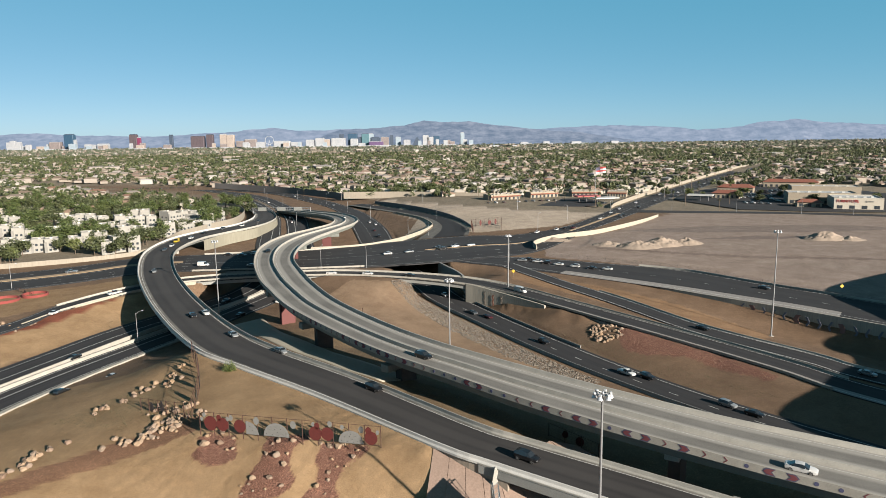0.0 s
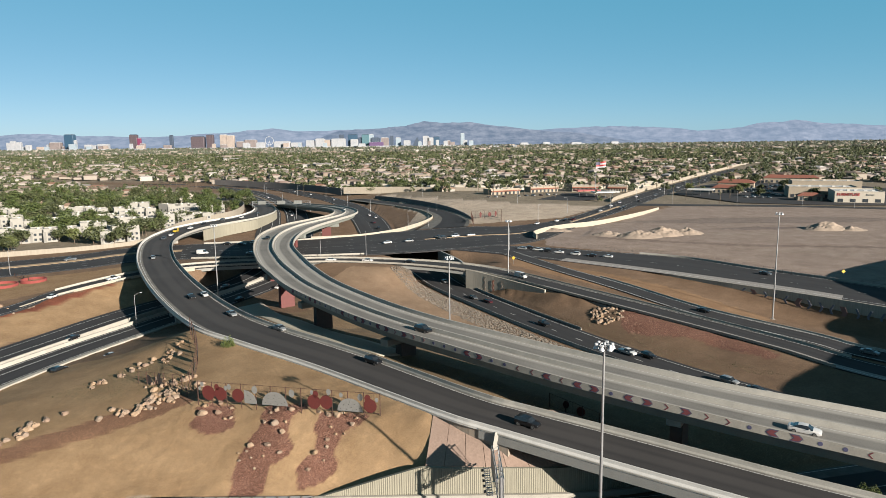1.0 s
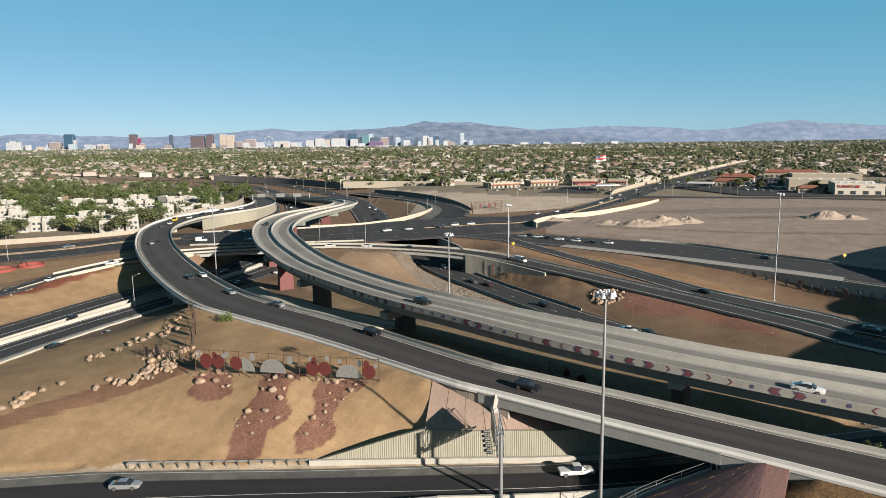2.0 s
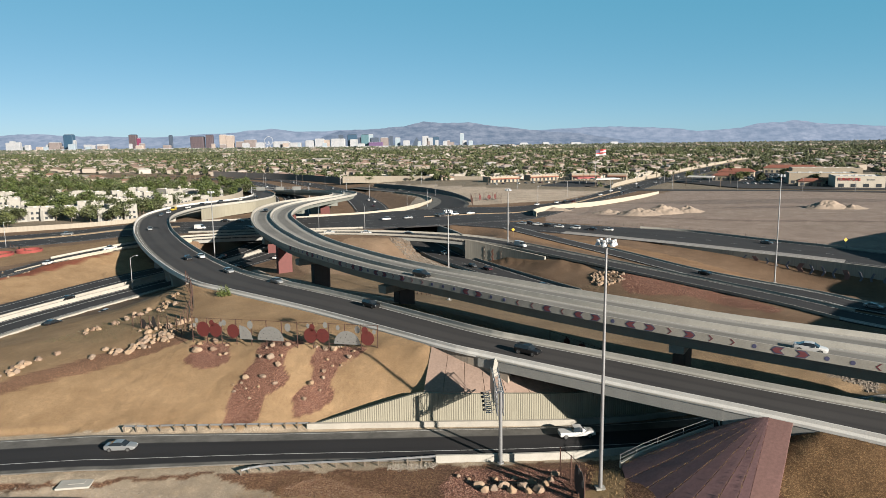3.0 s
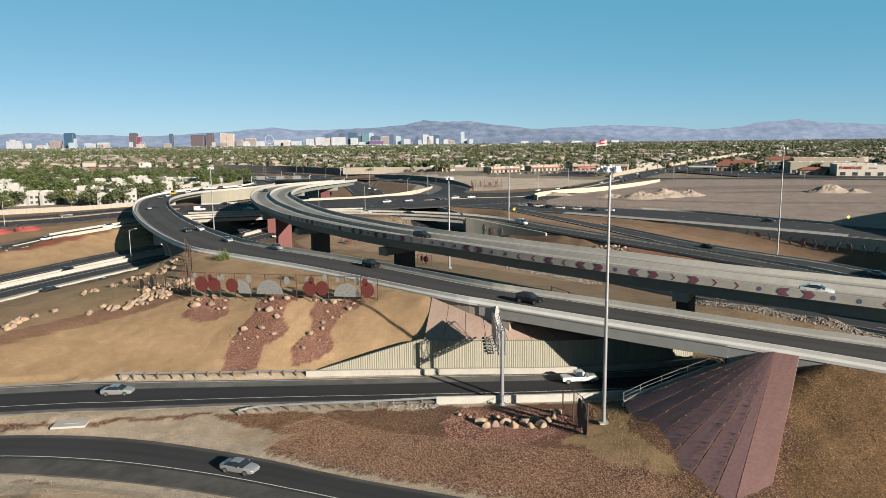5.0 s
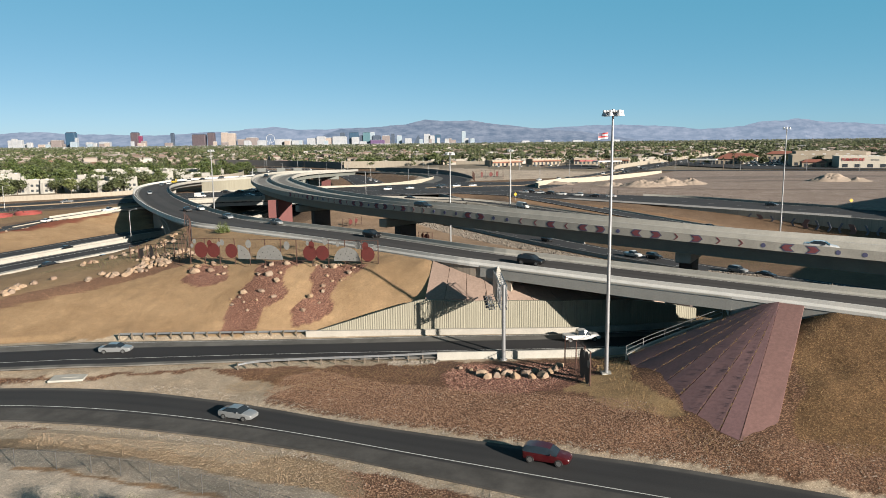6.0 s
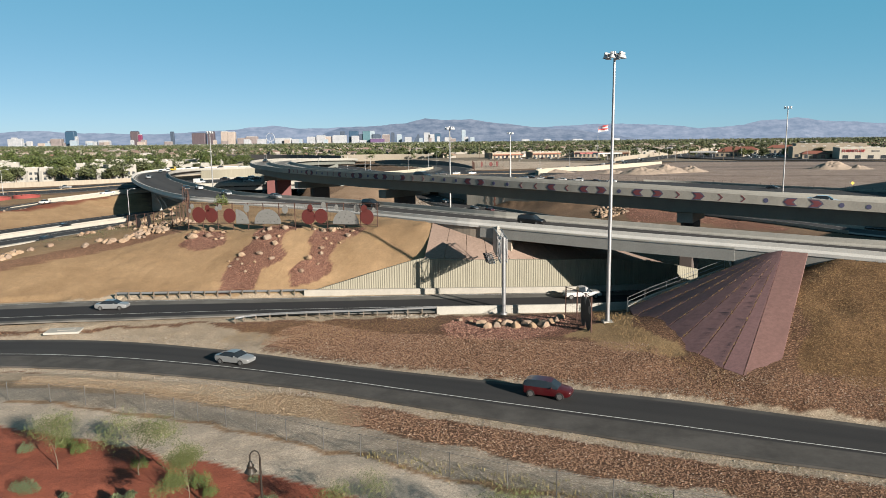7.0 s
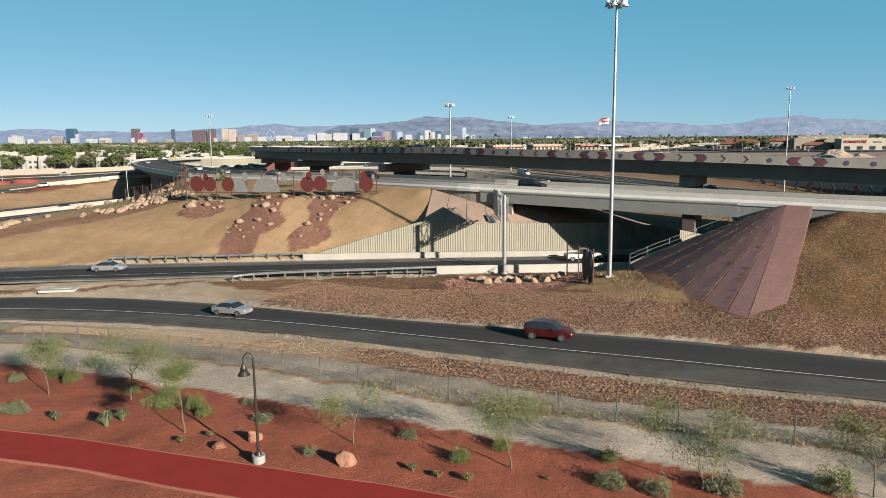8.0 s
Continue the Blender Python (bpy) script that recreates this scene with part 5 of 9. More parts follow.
def plate(name, outline, holes, m, material, parent, label=""):
    """A flat steel plate, 4 cm thick, cut to an outline in the fence's plane (x along, z up), with round holes set in dark."""
    bm = bmesh.new()
    f = bm.faces.new([bm.verts.new((x, -0.02, z)) for x, z in outline])
    r = bmesh.ops.extrude_face_region(bm, geom=[f])
    bmesh.ops.translate(bm, vec=(0, 0.04, 0), verts=[v for v in r["geom"] if isinstance(v, bmesh.types.BMVert)])
    bmesh.ops.recalc_face_normals(bm, faces=bm.faces)
    for x, z, rad in holes:
        add_tube(bm, (x, -0.03, z), (x, 0.03, z), rad, n=8, mat=1)
    o = part(name, bm, [material, M_PADDARK], parent, label)
    o.matrix_basis = m
    return o


def oval(cx, cz, rx, rz, a0=0.0, a1=360.0, n=20):
    return [(cx + rx * math.cos(radians(a0 + (a1 - a0) * i / n)), cz + rz * math.sin(radians(a0 + (a1 - a0) * i / n))) for i in range(n if a1 - a0 >= 360 else n + 1)]


def art_fence(p, q, n, h, label, shapes, dark=False, sag=0.0):
    """Posts from p to q with a top and a bottom rail; shapes are rows of kind, place along, height, radius."""
    p, q = Vector(p), Vector(q)
    top = tagged(empty("art_fence", p.x, p.y, p.z), label, "fence", "art fences")
    d = Vector((q.x - p.x, q.y - p.y, 0))
    ang = math.degrees(math.atan2(d.y, d.x))
    ln = d.length
    zs = []
    for i in range(n + 1):
        t = i / n
        bow = sag * math.sin(math.pi * t)
        w = pose(0, 0, 0, 0, 0, ang) @ Vector((ln * t, bow, 0))
        z = max(ground_z(p.x + w.x, p.y + w.y), p.z + (q.z - p.z) * t - 1.0) - p.z
        zs.append(p.z * 0 + (q.z - p.z) * t)
        bm = bmesh.new()
        add_box(bm, 0, 0, h / 2 - 0.4, 0.13, 0.13, h + 0.8)
        o = part("post", bm, M_RUST, top)
        o.matrix_basis = pose(w.x, w.y, zs[-1], 0, 0, ang)
        if i:
            for dz in (0.35, h - 0.1):
                a = Vector((prev.x, prev.y, zs[-2] + dz))
                b = Vector((w.x, w.y, zs[-1] + dz))
                bm = bmesh.new()
                add_tube(bm, a, b, 0.045, n=6)
                part("rail", bm, M_RUST, top)
            bm = bmesh.new()
            for k in range(1, 5):
                a = prev.lerp(w, k / 5)
                za = zs[-2] + (zs[-1] - zs[-2]) * k / 5
                add_tube(bm, (a.x, a.y, za + 0.35), (a.x, a.y, za + h - 0.1), 0.008, n=3, caps=False)
            for k in range(1, 5):
                dz = 0.35 + (h - 0.45) * k / 5
                add_tube(bm, (prev.x, prev.y, zs[-2] + dz), (w.x, w.y, zs[-1] + dz), 0.008, n=3, caps=False)
            part("wire_mesh", bm, M_RUST, top)
        prev = Vector((w.x, w.y, 0))
    slope = math.degrees(math.atan2(q.z - p.z, ln))
    for kind, u, cz, r in shapes:
        bow = sag * math.sin(math.pi * u)
        w = pose(0, 0, 0, 0, 0, ang) @ Vector((ln * u, bow - 0.12, 0))
        m = pose(w.x, w.y, (q.z - p.z) * u, 0, 0, ang) @ pose(0, 0, 0, 0, -slope, 0)
        red = M_PADDARK if dark else M_PADRED
        if kind == "pad":
            plate("cactus_pad", oval(0, cz, r, r * 1.05), [], m, red, top, "" if dark else "rust-red cut steel cactus pad")
        elif kind == "ear":
            plate("cactus_pad", oval(0, cz, r * 0.8, r), [], m, red, top)
        elif kind == "tall":
            plate("cactus_pad", oval(0, cz, r * 0.6, r * 1.35), [((k % 3 - 1) * r * 0.28, cz + (k // 3 - 2) * r * 0.42, 0.06) for k in range(15)], m, red, top)
        elif kind == "leaf":
            plate("leaf_plate", oval(0, cz, r * 0.75, r), [], m, M_PADGREY, top, "pale grey cut steel leaf")
        elif kind == "dome":
            hs = [(r * a, 0.45 + r * b, 0.09) for a, b in ((-0.75, 0.15), (-0.5, 0.45), (-0.3, 0.12), (0, 0.7), (0.1, 0.3), (0.35, 0.55), (0.5, 0.15), (0.75, 0.25), (-0.1, 0.5), (0.2, 0.1))]
            plate("dome_plate", [(x, z) for x, z in oval(0, 0.4, r, r * 1.0, 0, 180)], hs, m, M_PADGREY, top, "grey perforated steel half dome")
        elif kind == "quarter":
            plate("dome_plate", [(0, 0.4)] + oval(0, 0.4, r, r, 0, 90), [(r * 0.5, 0.4 + r * 0.3, 0.09), (r * 0.3, 0.4 + r * 0.6, 0.09)], m, M_PADGREY, top)
    return top


art_fence((-49.8, 131.7, 7.6), (-12.4, 122.3, 8.1), 12, 4.3, "rusted steel screen fence with red and grey cactus cut-outs", (
    ("leaf", 0.03, 3.7, 0.5), ("leaf", 0.015, 2.8, 0.42), ("pad", 0.065, 2.0, 1.45), ("pad", 0.135, 1.95, 1.35), ("ear", 0.115, 3.3, 0.65), ("leaf", 0.165, 3.2, 0.5), ("pad", 0.235, 1.9, 1.3), ("leaf", 0.185, 3.5, 0.6), ("quarter", 0.27, 0, 2.7),
    ("leaf", 0.33, 3.3, 0.8), ("dome", 0.44, 0, 2.75), ("leaf", 0.535, 3.1, 0.8), ("pad", 0.655, 1.75, 1.35), ("ear", 0.665, 3.3, 0.7), ("pad", 0.72, 1.85, 1.3), ("leaf", 0.735, 3.9, 0.6), ("leaf", 0.645, 3.6, 0.45), ("dome", 0.845, 0, 2.55), ("leaf", 0.80, 3.5, 0.5), ("leaf", 0.90, 3.3, 0.7), ("pad", 0.95, 1.75, 1.3), ("ear", 0.938, 3.2, 0.75), ("leaf", 0.985, 3.0, 0.45)))
art_fence((-54.5, 138, 6.3), (-68.5, 179, 8.2), 11, 4.4, "rusted steel screen fence curving up beside the viaduct", (("pad", 0.25, 1.9, 1.3), ("pad", 0.45, 1.9, 1.3), ("tall", 0.62, 2.0, 1.4), ("tall", 0.8, 2.0, 1.4), ("pad", 0.92, 1.9, 1.2)), True, -2.0)
art_fence((-57, 142, 6.0), (-70, 150, 4.2), 5, 3.6, "short rusted steel screen fence across a rocky slope", (("tall", 0.5, 1.9, 1.1), ("pad", 0.75, 1.7, 1.0)), True)
art_fence((15.6, 88.8, -0.3), (17.2, 80.4, 0.2), 3, 4.3, "rusted steel screen fence with dark cactus cut-outs beside boulders", (("tall", 0.62, 1.9, 1.5), ("tall", 0.88, 1.9, 1.55), ("leaf", 0.75, 3.4, 0.5), ("leaf", 0.97, 2.6, 0.5)), True, 0.5)
art_fence((-173, 283, 1.0), (-186, 292, 1.2), 5, 2.6, "low rusted steel screen fence above a red planter", (("pad", 0.5, 1.4, 0.8),), True)
for fx, fy, gx, gy in ((30, 128, 21, 133.5), (-37, 245, -31, 252), (-4, 196, -8, 199)):
    art_fence((fx, fy, ground_z(fx, fy)), (gx, gy, ground_z(gx, gy)), 3, 3.0, "short rusted steel screen fence under the flyover", (("pad", 0.4, 1.6, 0.9), ("ear", 0.7, 1.8, 0.8)))
art_fence((18.5, 432, 4.6), (18.5, 464, 4.8), 9, 5.0, "rusted steel screen fence along the loop ramp", (("tall", 0.2, 2.2, 1.5), ("pad", 0.4, 2.0, 1.5), ("pad", 0.6, 2.0, 1.4), ("tall", 0.85, 2.2, 1.4)))
art_fence((18.5, 466, 4.8), (40, 477, 5.0), 7, 5.0, "rusted steel screen fence beside the arterial", (("tall", 0.3, 2.2, 1.4), ("pad", 0.6, 2.0, 1.4), ("tall", 0.8, 2.2, 1.4)))
art_fence((40, 476, 5.0), (37.5, 447, 4.7), 8, 5.0, "rusted steel screen fence closing a bare island", (("pad", 0.3, 2.0, 1.4), ("tall", 0.6, 2.2, 1.4)))


# ---- boulders ----
def rock_mesh(seed, sub=2):
    bm = bmesh.new()
    bmesh.ops.create_icosphere(bm, subdivisions=sub, radius=1.0)
    rnd = random.Random(seed)
    cuts = [(Vector((rnd.uniform(-1, 1), rnd.uniform(-1, 1), rnd.uniform(-0.4, 1))).normalized(), rnd.uniform(0.55, 0.85)) for _ in range(7)]
    for v in bm.verts:
        for n_, d in cuts:
            k = v.co.dot(n_) - d
            if k > 0:
                v.co -= n_ * k
        v.co += v.co.normalized() * noise.noise(v.co * 1.7 + Vector((seed, 0, 0))) * 0.16 + v.co.normalized() * abs(noise.noise(v.co * 4.1 + Vector((0, seed, 0)))) * 0.12
        v.co.z *= 0.72
    me = bpy.data.meshes.new("boulder")
    bm.to_mesh(me)
    bm.free()
    return me


def rock_material(name, stops):
    m = Mat(name, 0.9, 0, 0.2)
    base = m.ramp(m.random(), stops)
    n = m.noise(2.2, 6, 0.6)
    f = m.noise(11, 4)
    col = m.mix(m.ramp(n, [(0.35, 0.0), (0.7, 0.6)]), base, m.mix(1.0, base, (0.6, 0.55, 0.5), "MULTIPLY"))
    m.color(m.mix(m.ramp(f, [(0.4, 0.0), (0.8, 0.5)]), col, m.mix(1.0, col, (1.3, 1.25, 1.2), "MULTIPLY")))
    m.bump(f, 0.5, 0.05)
    return m.m


M_ROCK = rock_material("tan_sandstone", [(0.0, (0.40, 0.28, 0.18)), (0.4, (0.46, 0.34, 0.24)), (0.75, (0.36, 0.28, 0.22)), (1.0, (0.30, 0.20, 0.14))])
M_ROCKRED = rock_material("red_sandstone", [(0.0, (0.36, 0.16, 0.10)), (1.0, (0.40, 0.22, 0.155))])
ROCKS = [rock_mesh(k) for k in range(7)]
for me in ROCKS:
    me.materials.append(M_ROCK)
ROCKSRED = [rock_mesh(40 + k, 3) for k in range(3)]
for me in ROCKSRED:
    me.materials.append(M_ROCKRED)
rng = random.Random(11)


def boulder(x, y, r, group, label="tan sandstone boulder half sunk in gravel", meshes=None, squash=1.0):
    o = new("boulder", rng.choice(meshes or ROCKS))
    a = r * rng.uniform(0.85, 1.2)
    o.matrix_world = pose(x, y, ground_z(x, y) + r * 0.28, rng.uniform(-14, 14), rng.uniform(-14, 14), rng.uniform(0, 360)) @ Matrix.Diagonal((a, r * rng.uniform(0.75, 1.05), r * rng.uniform(0.85, 1.15) * squash, 1))
    return tagged(o, label, "boulder", group)




for x, y, r in ((-48.8, 130.7, 1.07), (-49.0, 133.2, 0.75), (-46.3, 133.8, 0.75), (-45.5, 130.4, 0.81), (-42.4, 128.2, 0.48), (-43.1, 131.4, 0.41), (-43.5, 128.1, 0.40)):
    boulder(x, y, r, "boulders in the gravel beds")
for x, y, r in ((-34.9, 124.9, 0.54), (-32.7, 124.0, 0.84), (-33.2, 128.0, 0.70), (-30.1, 127.5, 0.77), (-30.7, 121.7, 0.67), (-32.9, 119.2, 0.66), (-36.2, 119.6, 0.67), (-30.3, 117.2, 0.51), (-33.3, 116.9, 0.36), (-37.6, 116.7, 0.37), (-35.5, 117.0, 0.32), (-38.2, 118.4, 0.32), (-30.7, 124.0, 0.45), (-34.2, 127.4, 0.39), (-28.9, 129.2, 0.47), (-34.3, 114.6, 0.32), (-36.7, 118.5, 0.32)):
    boulder(x, y, r, "boulders in the gravel beds")
for x, y, r in ((-22.8, 125.5, 0.60), (-20.8, 124.8, 0.82), (-22.5, 125.1, 0.52), (-19.9, 125.4, 0.60), (-17.6, 121.8, 0.58), (-17.0, 123.1, 0.37), (-21.9, 119.2, 0.51), (-20.5, 120.2, 0.36), (-23.9, 116.8, 0.72), (-21.8, 117.8, 0.43), (-24.6, 113.8, 0.49), (-18.9, 120.0, 0.32), (-21.7, 122.0, 0.37), (-24.5, 126.3, 0.45), (-18.5, 125.7, 0.37), (-22.1, 115.3, 0.32)):
    boulder(x, y, r, "boulders in the gravel beds")
for (x0, y0), (x1, y1), n, spread in (((-87.5, 126), (-80.5, 137.5), 15, 1.6), ((-84, 150), (-70, 172), 22, 2.2), ((-70, 134), (-54, 143), 34, 3.0), ((-58, 141), (-66, 150), 16, 3.0), ((-68, 160), (-71, 176), 14, 2.4), ((-66, 133), (-57, 139), 22, 2.2), ((-61, 139), (-58, 149), 14, 2.6), ((-92, 122), (-84, 129), 12, 1.5)):
    for i in range(n):
        t = rng.random()
        boulder(x0 + (x1 - x0) * t + rng.gauss(0, spread * 0.5), y0 + (y1 - y0) * t + rng.gauss(0, spread * 0.5), rng.uniform(0.4, 1.0), "boulders on the slope", "tan sandstone boulder on a bare slope")
for x, y, r in ((1.6, 90.4, 0.4), (4.4, 87.4, 0.85), (5.0, 85.8, 0.8), (6.2, 86.2, 0.7), (7.6, 87, 0.95), (8.6, 85.4, 0.8), (10.2, 86.6, 0.85), (10.8, 85, 0.6), (12.2, 85.2, 0.95), (13.4, 86.8, 0.7), (14.2, 88, 0.6), (6.6, 89, 0.5), (11.6, 87.8, 0.6), (15.2, 90, 0.7), (3, 89.2, 0.35), (9.4, 89.2, 0.45)):
    boulder(x, y, r, "boulders by the underpass", "angular tan boulder in a red gravel bed")
for i in range(92):
    a, d = rng.uniform(0, 6.283), math.sqrt(rng.random())
    boulder(54.5 + 5.6 * d * math.cos(a), 226.0 + 7.5 * d * math.sin(a), rng.uniform(0.45, 0.8), "round boulder patch", "pale boulder in a round stone patch")
for x, y, r, q in ((-12.0, 39.3, 0.62, 1.2), (-13.8, 38.2, 0.5, 0.7), (-6.0, 36, 0.58, 1.5)):
    boulder(x, y, r, "red boulders", "red sandstone boulder on red soil", ROCKSRED, q)
for i in range(12):
    boulder(rng.uniform(-160, -148), rng.uniform(228, 244), rng.uniform(0.4, 0.9), "boulders on the red bank")


# ---- loose stone, as ground cover ----
def stones(name, count, sampler, size, material, label):
    """Thousands of small angular stones in one mesh."""
    rs = np.random.RandomState(len(name) * 7 + count)
    base = np.array([(1, 0, 0), (0, 1, 0), (-1, 0, 0), (0, -1, 0), (0, 0, 0.8)])
    tri = np.array([(0, 1, 4), (1, 2, 4), (2, 3, 4), (3, 0, 4)])
    xy = sampler(rs, count)
    n = len(xy)
    s = rs.uniform(size[0], size[1], (n, 1, 1)) * rs.uniform(0.6, 1.3, (n, 1, 3))
    ang = rs.uniform(0, 6.283, n)
    b = base[None] * s + rs.normal(0, 0.18, (n, 5, 3)) * s
    c, d = np.cos(ang)[:, None], np.sin(ang)[:, None]
    X = b[:, :, 0] * c - b[:, :, 1] * d + xy[:, 0:1]
    Y = b[:, :, 0] * d + b[:, :, 1] * c + xy[:, 1:2]
    gi = np.clip(np.searchsorted(GX, xy[:, 0]) - 1, 0, nx - 2)
    gj = np.clip(np.searchsorted(GY, xy[:, 1]) - 1, 0, ny - 2)
    g = vz.reshape(ny, nx)
    u = (xy[:, 0] - GX[gi]) / (GX[gi + 1] - GX[gi])
    v = (xy[:, 1] - GY[gj]) / (GY[gj + 1] - GY[gj])
    gz = (g[gj, gi] * (1 - u) + g[gj, gi + 1] * u) * (1 - v) + (g[gj + 1, gi] * (1 - u) + g[gj + 1, gi + 1] * u) * v
    Z = b[:, :, 2] + gz[:, None] - 0.02
    verts = np.stack([X, Y, Z], -1).reshape(-1, 3)
    faces = (tri[None] + (np.arange(n) * 5)[:, None, None]).reshape(-1, 3)
    me = bpy.data.meshes.new(name)
    me.from_pydata(verts.tolist(), [], faces.tolist())
    me.materials.append(material)
    return tagged(new(name, me), label, "gravel", kind="stuff")


def band(road, ref, o0, o1, v0=None, v1=None):
    """Points beside a road, between two distances from its edge."""
    def f(rs, n):
        lo, hi = (road.v[0] if v0 is None else v0), (road.v[-1] if v1 is None else v1)
        v = rs.uniform(lo, hi, n)
        o = rs.uniform(o0, o1, n)
        a = road.at(ref, 0, 0)
        d = road.a
        px_ = np.interp(v, road.v, a[:, 0]) + o * np.interp(v, road.v, d[:, 0])
        py_ = np.interp(v, road.v, a[:, 1]) + o * np.interp(v, road.v, d[:, 1])
        return np.column_stack([px_, py_])
    return f


def patch(poly):
    def f(rs, n):
        p = np.array(poly)
        pts = np.column_stack([rs.uniform(p[:, 0].min(), p[:, 0].max(), n * 3), rs.uniform(p[:, 1].min(), p[:, 1].max(), n * 3)])
        pts = pts[inside(pts[:, 0], pts[:, 1], poly)][:n]
        return pts + rs.normal(0, 0.4, pts.shape) * (rs.rand(len(pts), 1) < 0.5)
    return f


def stone_material(name, stops):
    m = Mat(name, 0.92, 0, 0.2)
    col = m.ramp(m.geo.outputs["Random Per Island"], stops)
    f = m.noise(14, 3)
    m.color(m.mix(m.ramp(f, [(0.4, 0.0), (0.8, 0.5)]), col, m.mix(1.0, col, (0.6, 0.58, 0.55), "MULTIPLY")))
    return m.m


M_STONE_BROWN = stone_material("brown_rubble", [(0.0, (0.24, 0.14, 0.09)), (0.5, (0.36, 0.225, 0.145)), (0.85, (0.28, 0.165, 0.11)), (1.0, (0.46, 0.38, 0.31))])
M_STONE_TAN = stone_material("tan_rubble", [(0.0, (0.28, 0.19, 0.115)), (0.5, (0.40, 0.285, 0.18)), (1.0, (0.50, 0.40, 0.29))])
M_STONE_GREY = stone_material("grey_riprap", [(0.0, (0.20, 0.17, 0.14)), (0.5, (0.31, 0.27, 0.225)), (1.0, (0.12, 0.10, 0.085))])
M_STONE_RED = stone_material("maroon_gravel", [(0.0, (0.27, 0.13, 0.10)), (0.6, (0.38, 0.20, 0.145)), (1.0, (0.48, 0.32, 0.25))])
M_STONE_PALE = stone_material("pale_grit", [(0.0, (0.24, 0.20, 0.16)), (0.5, (0.36, 0.315, 0.26)), (1.0, (0.46, 0.41, 0.345))])
stones("roadside_rubble", 40000, patch([(-11, 63.6), (-0.7, 58.5), (9.7, 53.5), (18, 49.8), (25.3, 46.6), (31, 44.5), (60, 30), (60, 23), (26.4, 40.1), (15.5, 44.7), (8.2, 47.5), (-0.6, 52.5), (-9.6, 57.1)]), (0.035, 0.12), M_STONE_BROWN, "brown angular rubble strewn along the road verge")
stones("roadside_rubble", 14000, patch([(-48, 74.5), (-36, 72), (-23.9, 69.2), (-11, 63.6), (-9.6, 57.1), (-20.7, 61.4), (-33.7, 66.7), (-47, 70.5)]), (0.03, 0.1), M_STONE_TAN, "tan and cream rubble strip beside the road")
stones("bank_rubble", 60000, patch([(-24, 84), (-10, 76.5), (0, 72), (12, 67.5), (22, 63.5), (31, 59.4), (60, 45), (60, 56), (34, 63.5), (24, 68), (22, 75), (8, 80), (-8, 86), (-18, 92), (-22, 90)]), (0.035, 0.13), M_STONE_BROWN, "brown rubble covering a low bank")
stones("path_grit", 4500, patch([(-60, 70), (-47, 69.5), (-27.1, 64.2), (-9.6, 57.1), (-0.6, 52.5), (8.2, 47.5), (21.7, 41.9), (40, 33), (40, 28), (24.2, 36.8), (13.9, 40.4), (-4, 48), (-13.4, 53), (-24.7, 58.6), (-42.4, 63)]), (0.03, 0.1), M_STONE_PALE, "pale crushed grit beside a gravel path")
stones("verge_grit", 9000, band(NEAR, 1, 0.0, 1.7, 60, 200), (0.03, 0.11), M_STONE_PALE, "pale dusty grit along the road shoulder")
stones("verge_grit", 7000, band(NEAR, 0, -2.6, -0.1, 60, 160), (0.03, 0.11), M_STONE_PALE, "pale dusty grit along the road shoulder")
stones("red_gravel", 5000, patch([(-51, 132.2), (-48.3, 134.7), (-43.6, 132.3), (-41.5, 128.6), (-41.3, 124.7), (-44.8, 124.1), (-48.2, 125.3)]), (0.025, 0.085), M_STONE_RED, "maroon gravel bed on the embankment")
stones("red_gravel", 9000, patch([(-36.1, 130.5), (-28.3, 130), (-27.2, 128.3), (-29.4, 124.5), (-29.6, 121), (-28.4, 117.9), (-29.2, 116.3), (-31.2, 114.6), (-32, 110), (-37.7, 109.6), (-38.3, 114.3), (-36.9, 119), (-35.6, 124.3)]), (0.025, 0.085), M_STONE_RED, "maroon gravel bed on the embankment")
stones("red_gravel", 8000, patch([(-24.8, 126.5), (-14.5, 123.5), (-15.9, 121.4), (-19.2, 119.2), (-20.2, 116.5), (-20.5, 113.6), (-22.1, 111), (-26.1, 110.6), (-26, 113.9), (-24.5, 117), (-23.6, 120.4), (-24.5, 123.5)]), (0.025, 0.085), M_STONE_RED, "maroon gravel bed on the embankment")
stones("red_gravel", 6000, patch([(-1, 88), (2, 93), (16, 92), (16, 84), (8, 79), (0, 82)]), (0.05, 0.14), M_STONE_RED, "maroon gravel round boulders")
stones("riprap", 14000, patch([(-24, 292), (-14, 296), (8, 252), (28, 213), (44, 186), (38, 182), (20, 206), (2, 238), (-12, 266)]), (0.16, 0.42), M_STONE_GREY, "grey riprap rock lining a bank")
stones("riprap", 3000, patch([(55, 147), (62, 147.5), (70, 142), (84, 128), (80, 122), (68, 131), (58, 138), (52, 141)]), (0.15, 0.4), M_STONE_GREY, "grey riprap rock under the flyover")
stones("white_riprap", 700, patch([(-8.5, 95.2), (-1.6, 95.4), (-1.6, 93.9), (-8.2, 93.2)]), (0.08, 0.2), M_STONE_PALE, "white crushed rock by the guardrail end")
stones("isle_gravel", 6000, patch([(59, 228), (64, 230), (68, 219), (73.4, 212.5), (79, 206), (84, 200), (88, 193), (92, 184), (90, 181), (85.8, 184.5), (82, 188), (79.5, 193), (77, 196.5), (72.8, 202), (66, 204.8), (58.1, 209.2), (57, 216.5)]), (0.06, 0.17), M_STONE_RED, "maroon gravel sweep on a bare island")


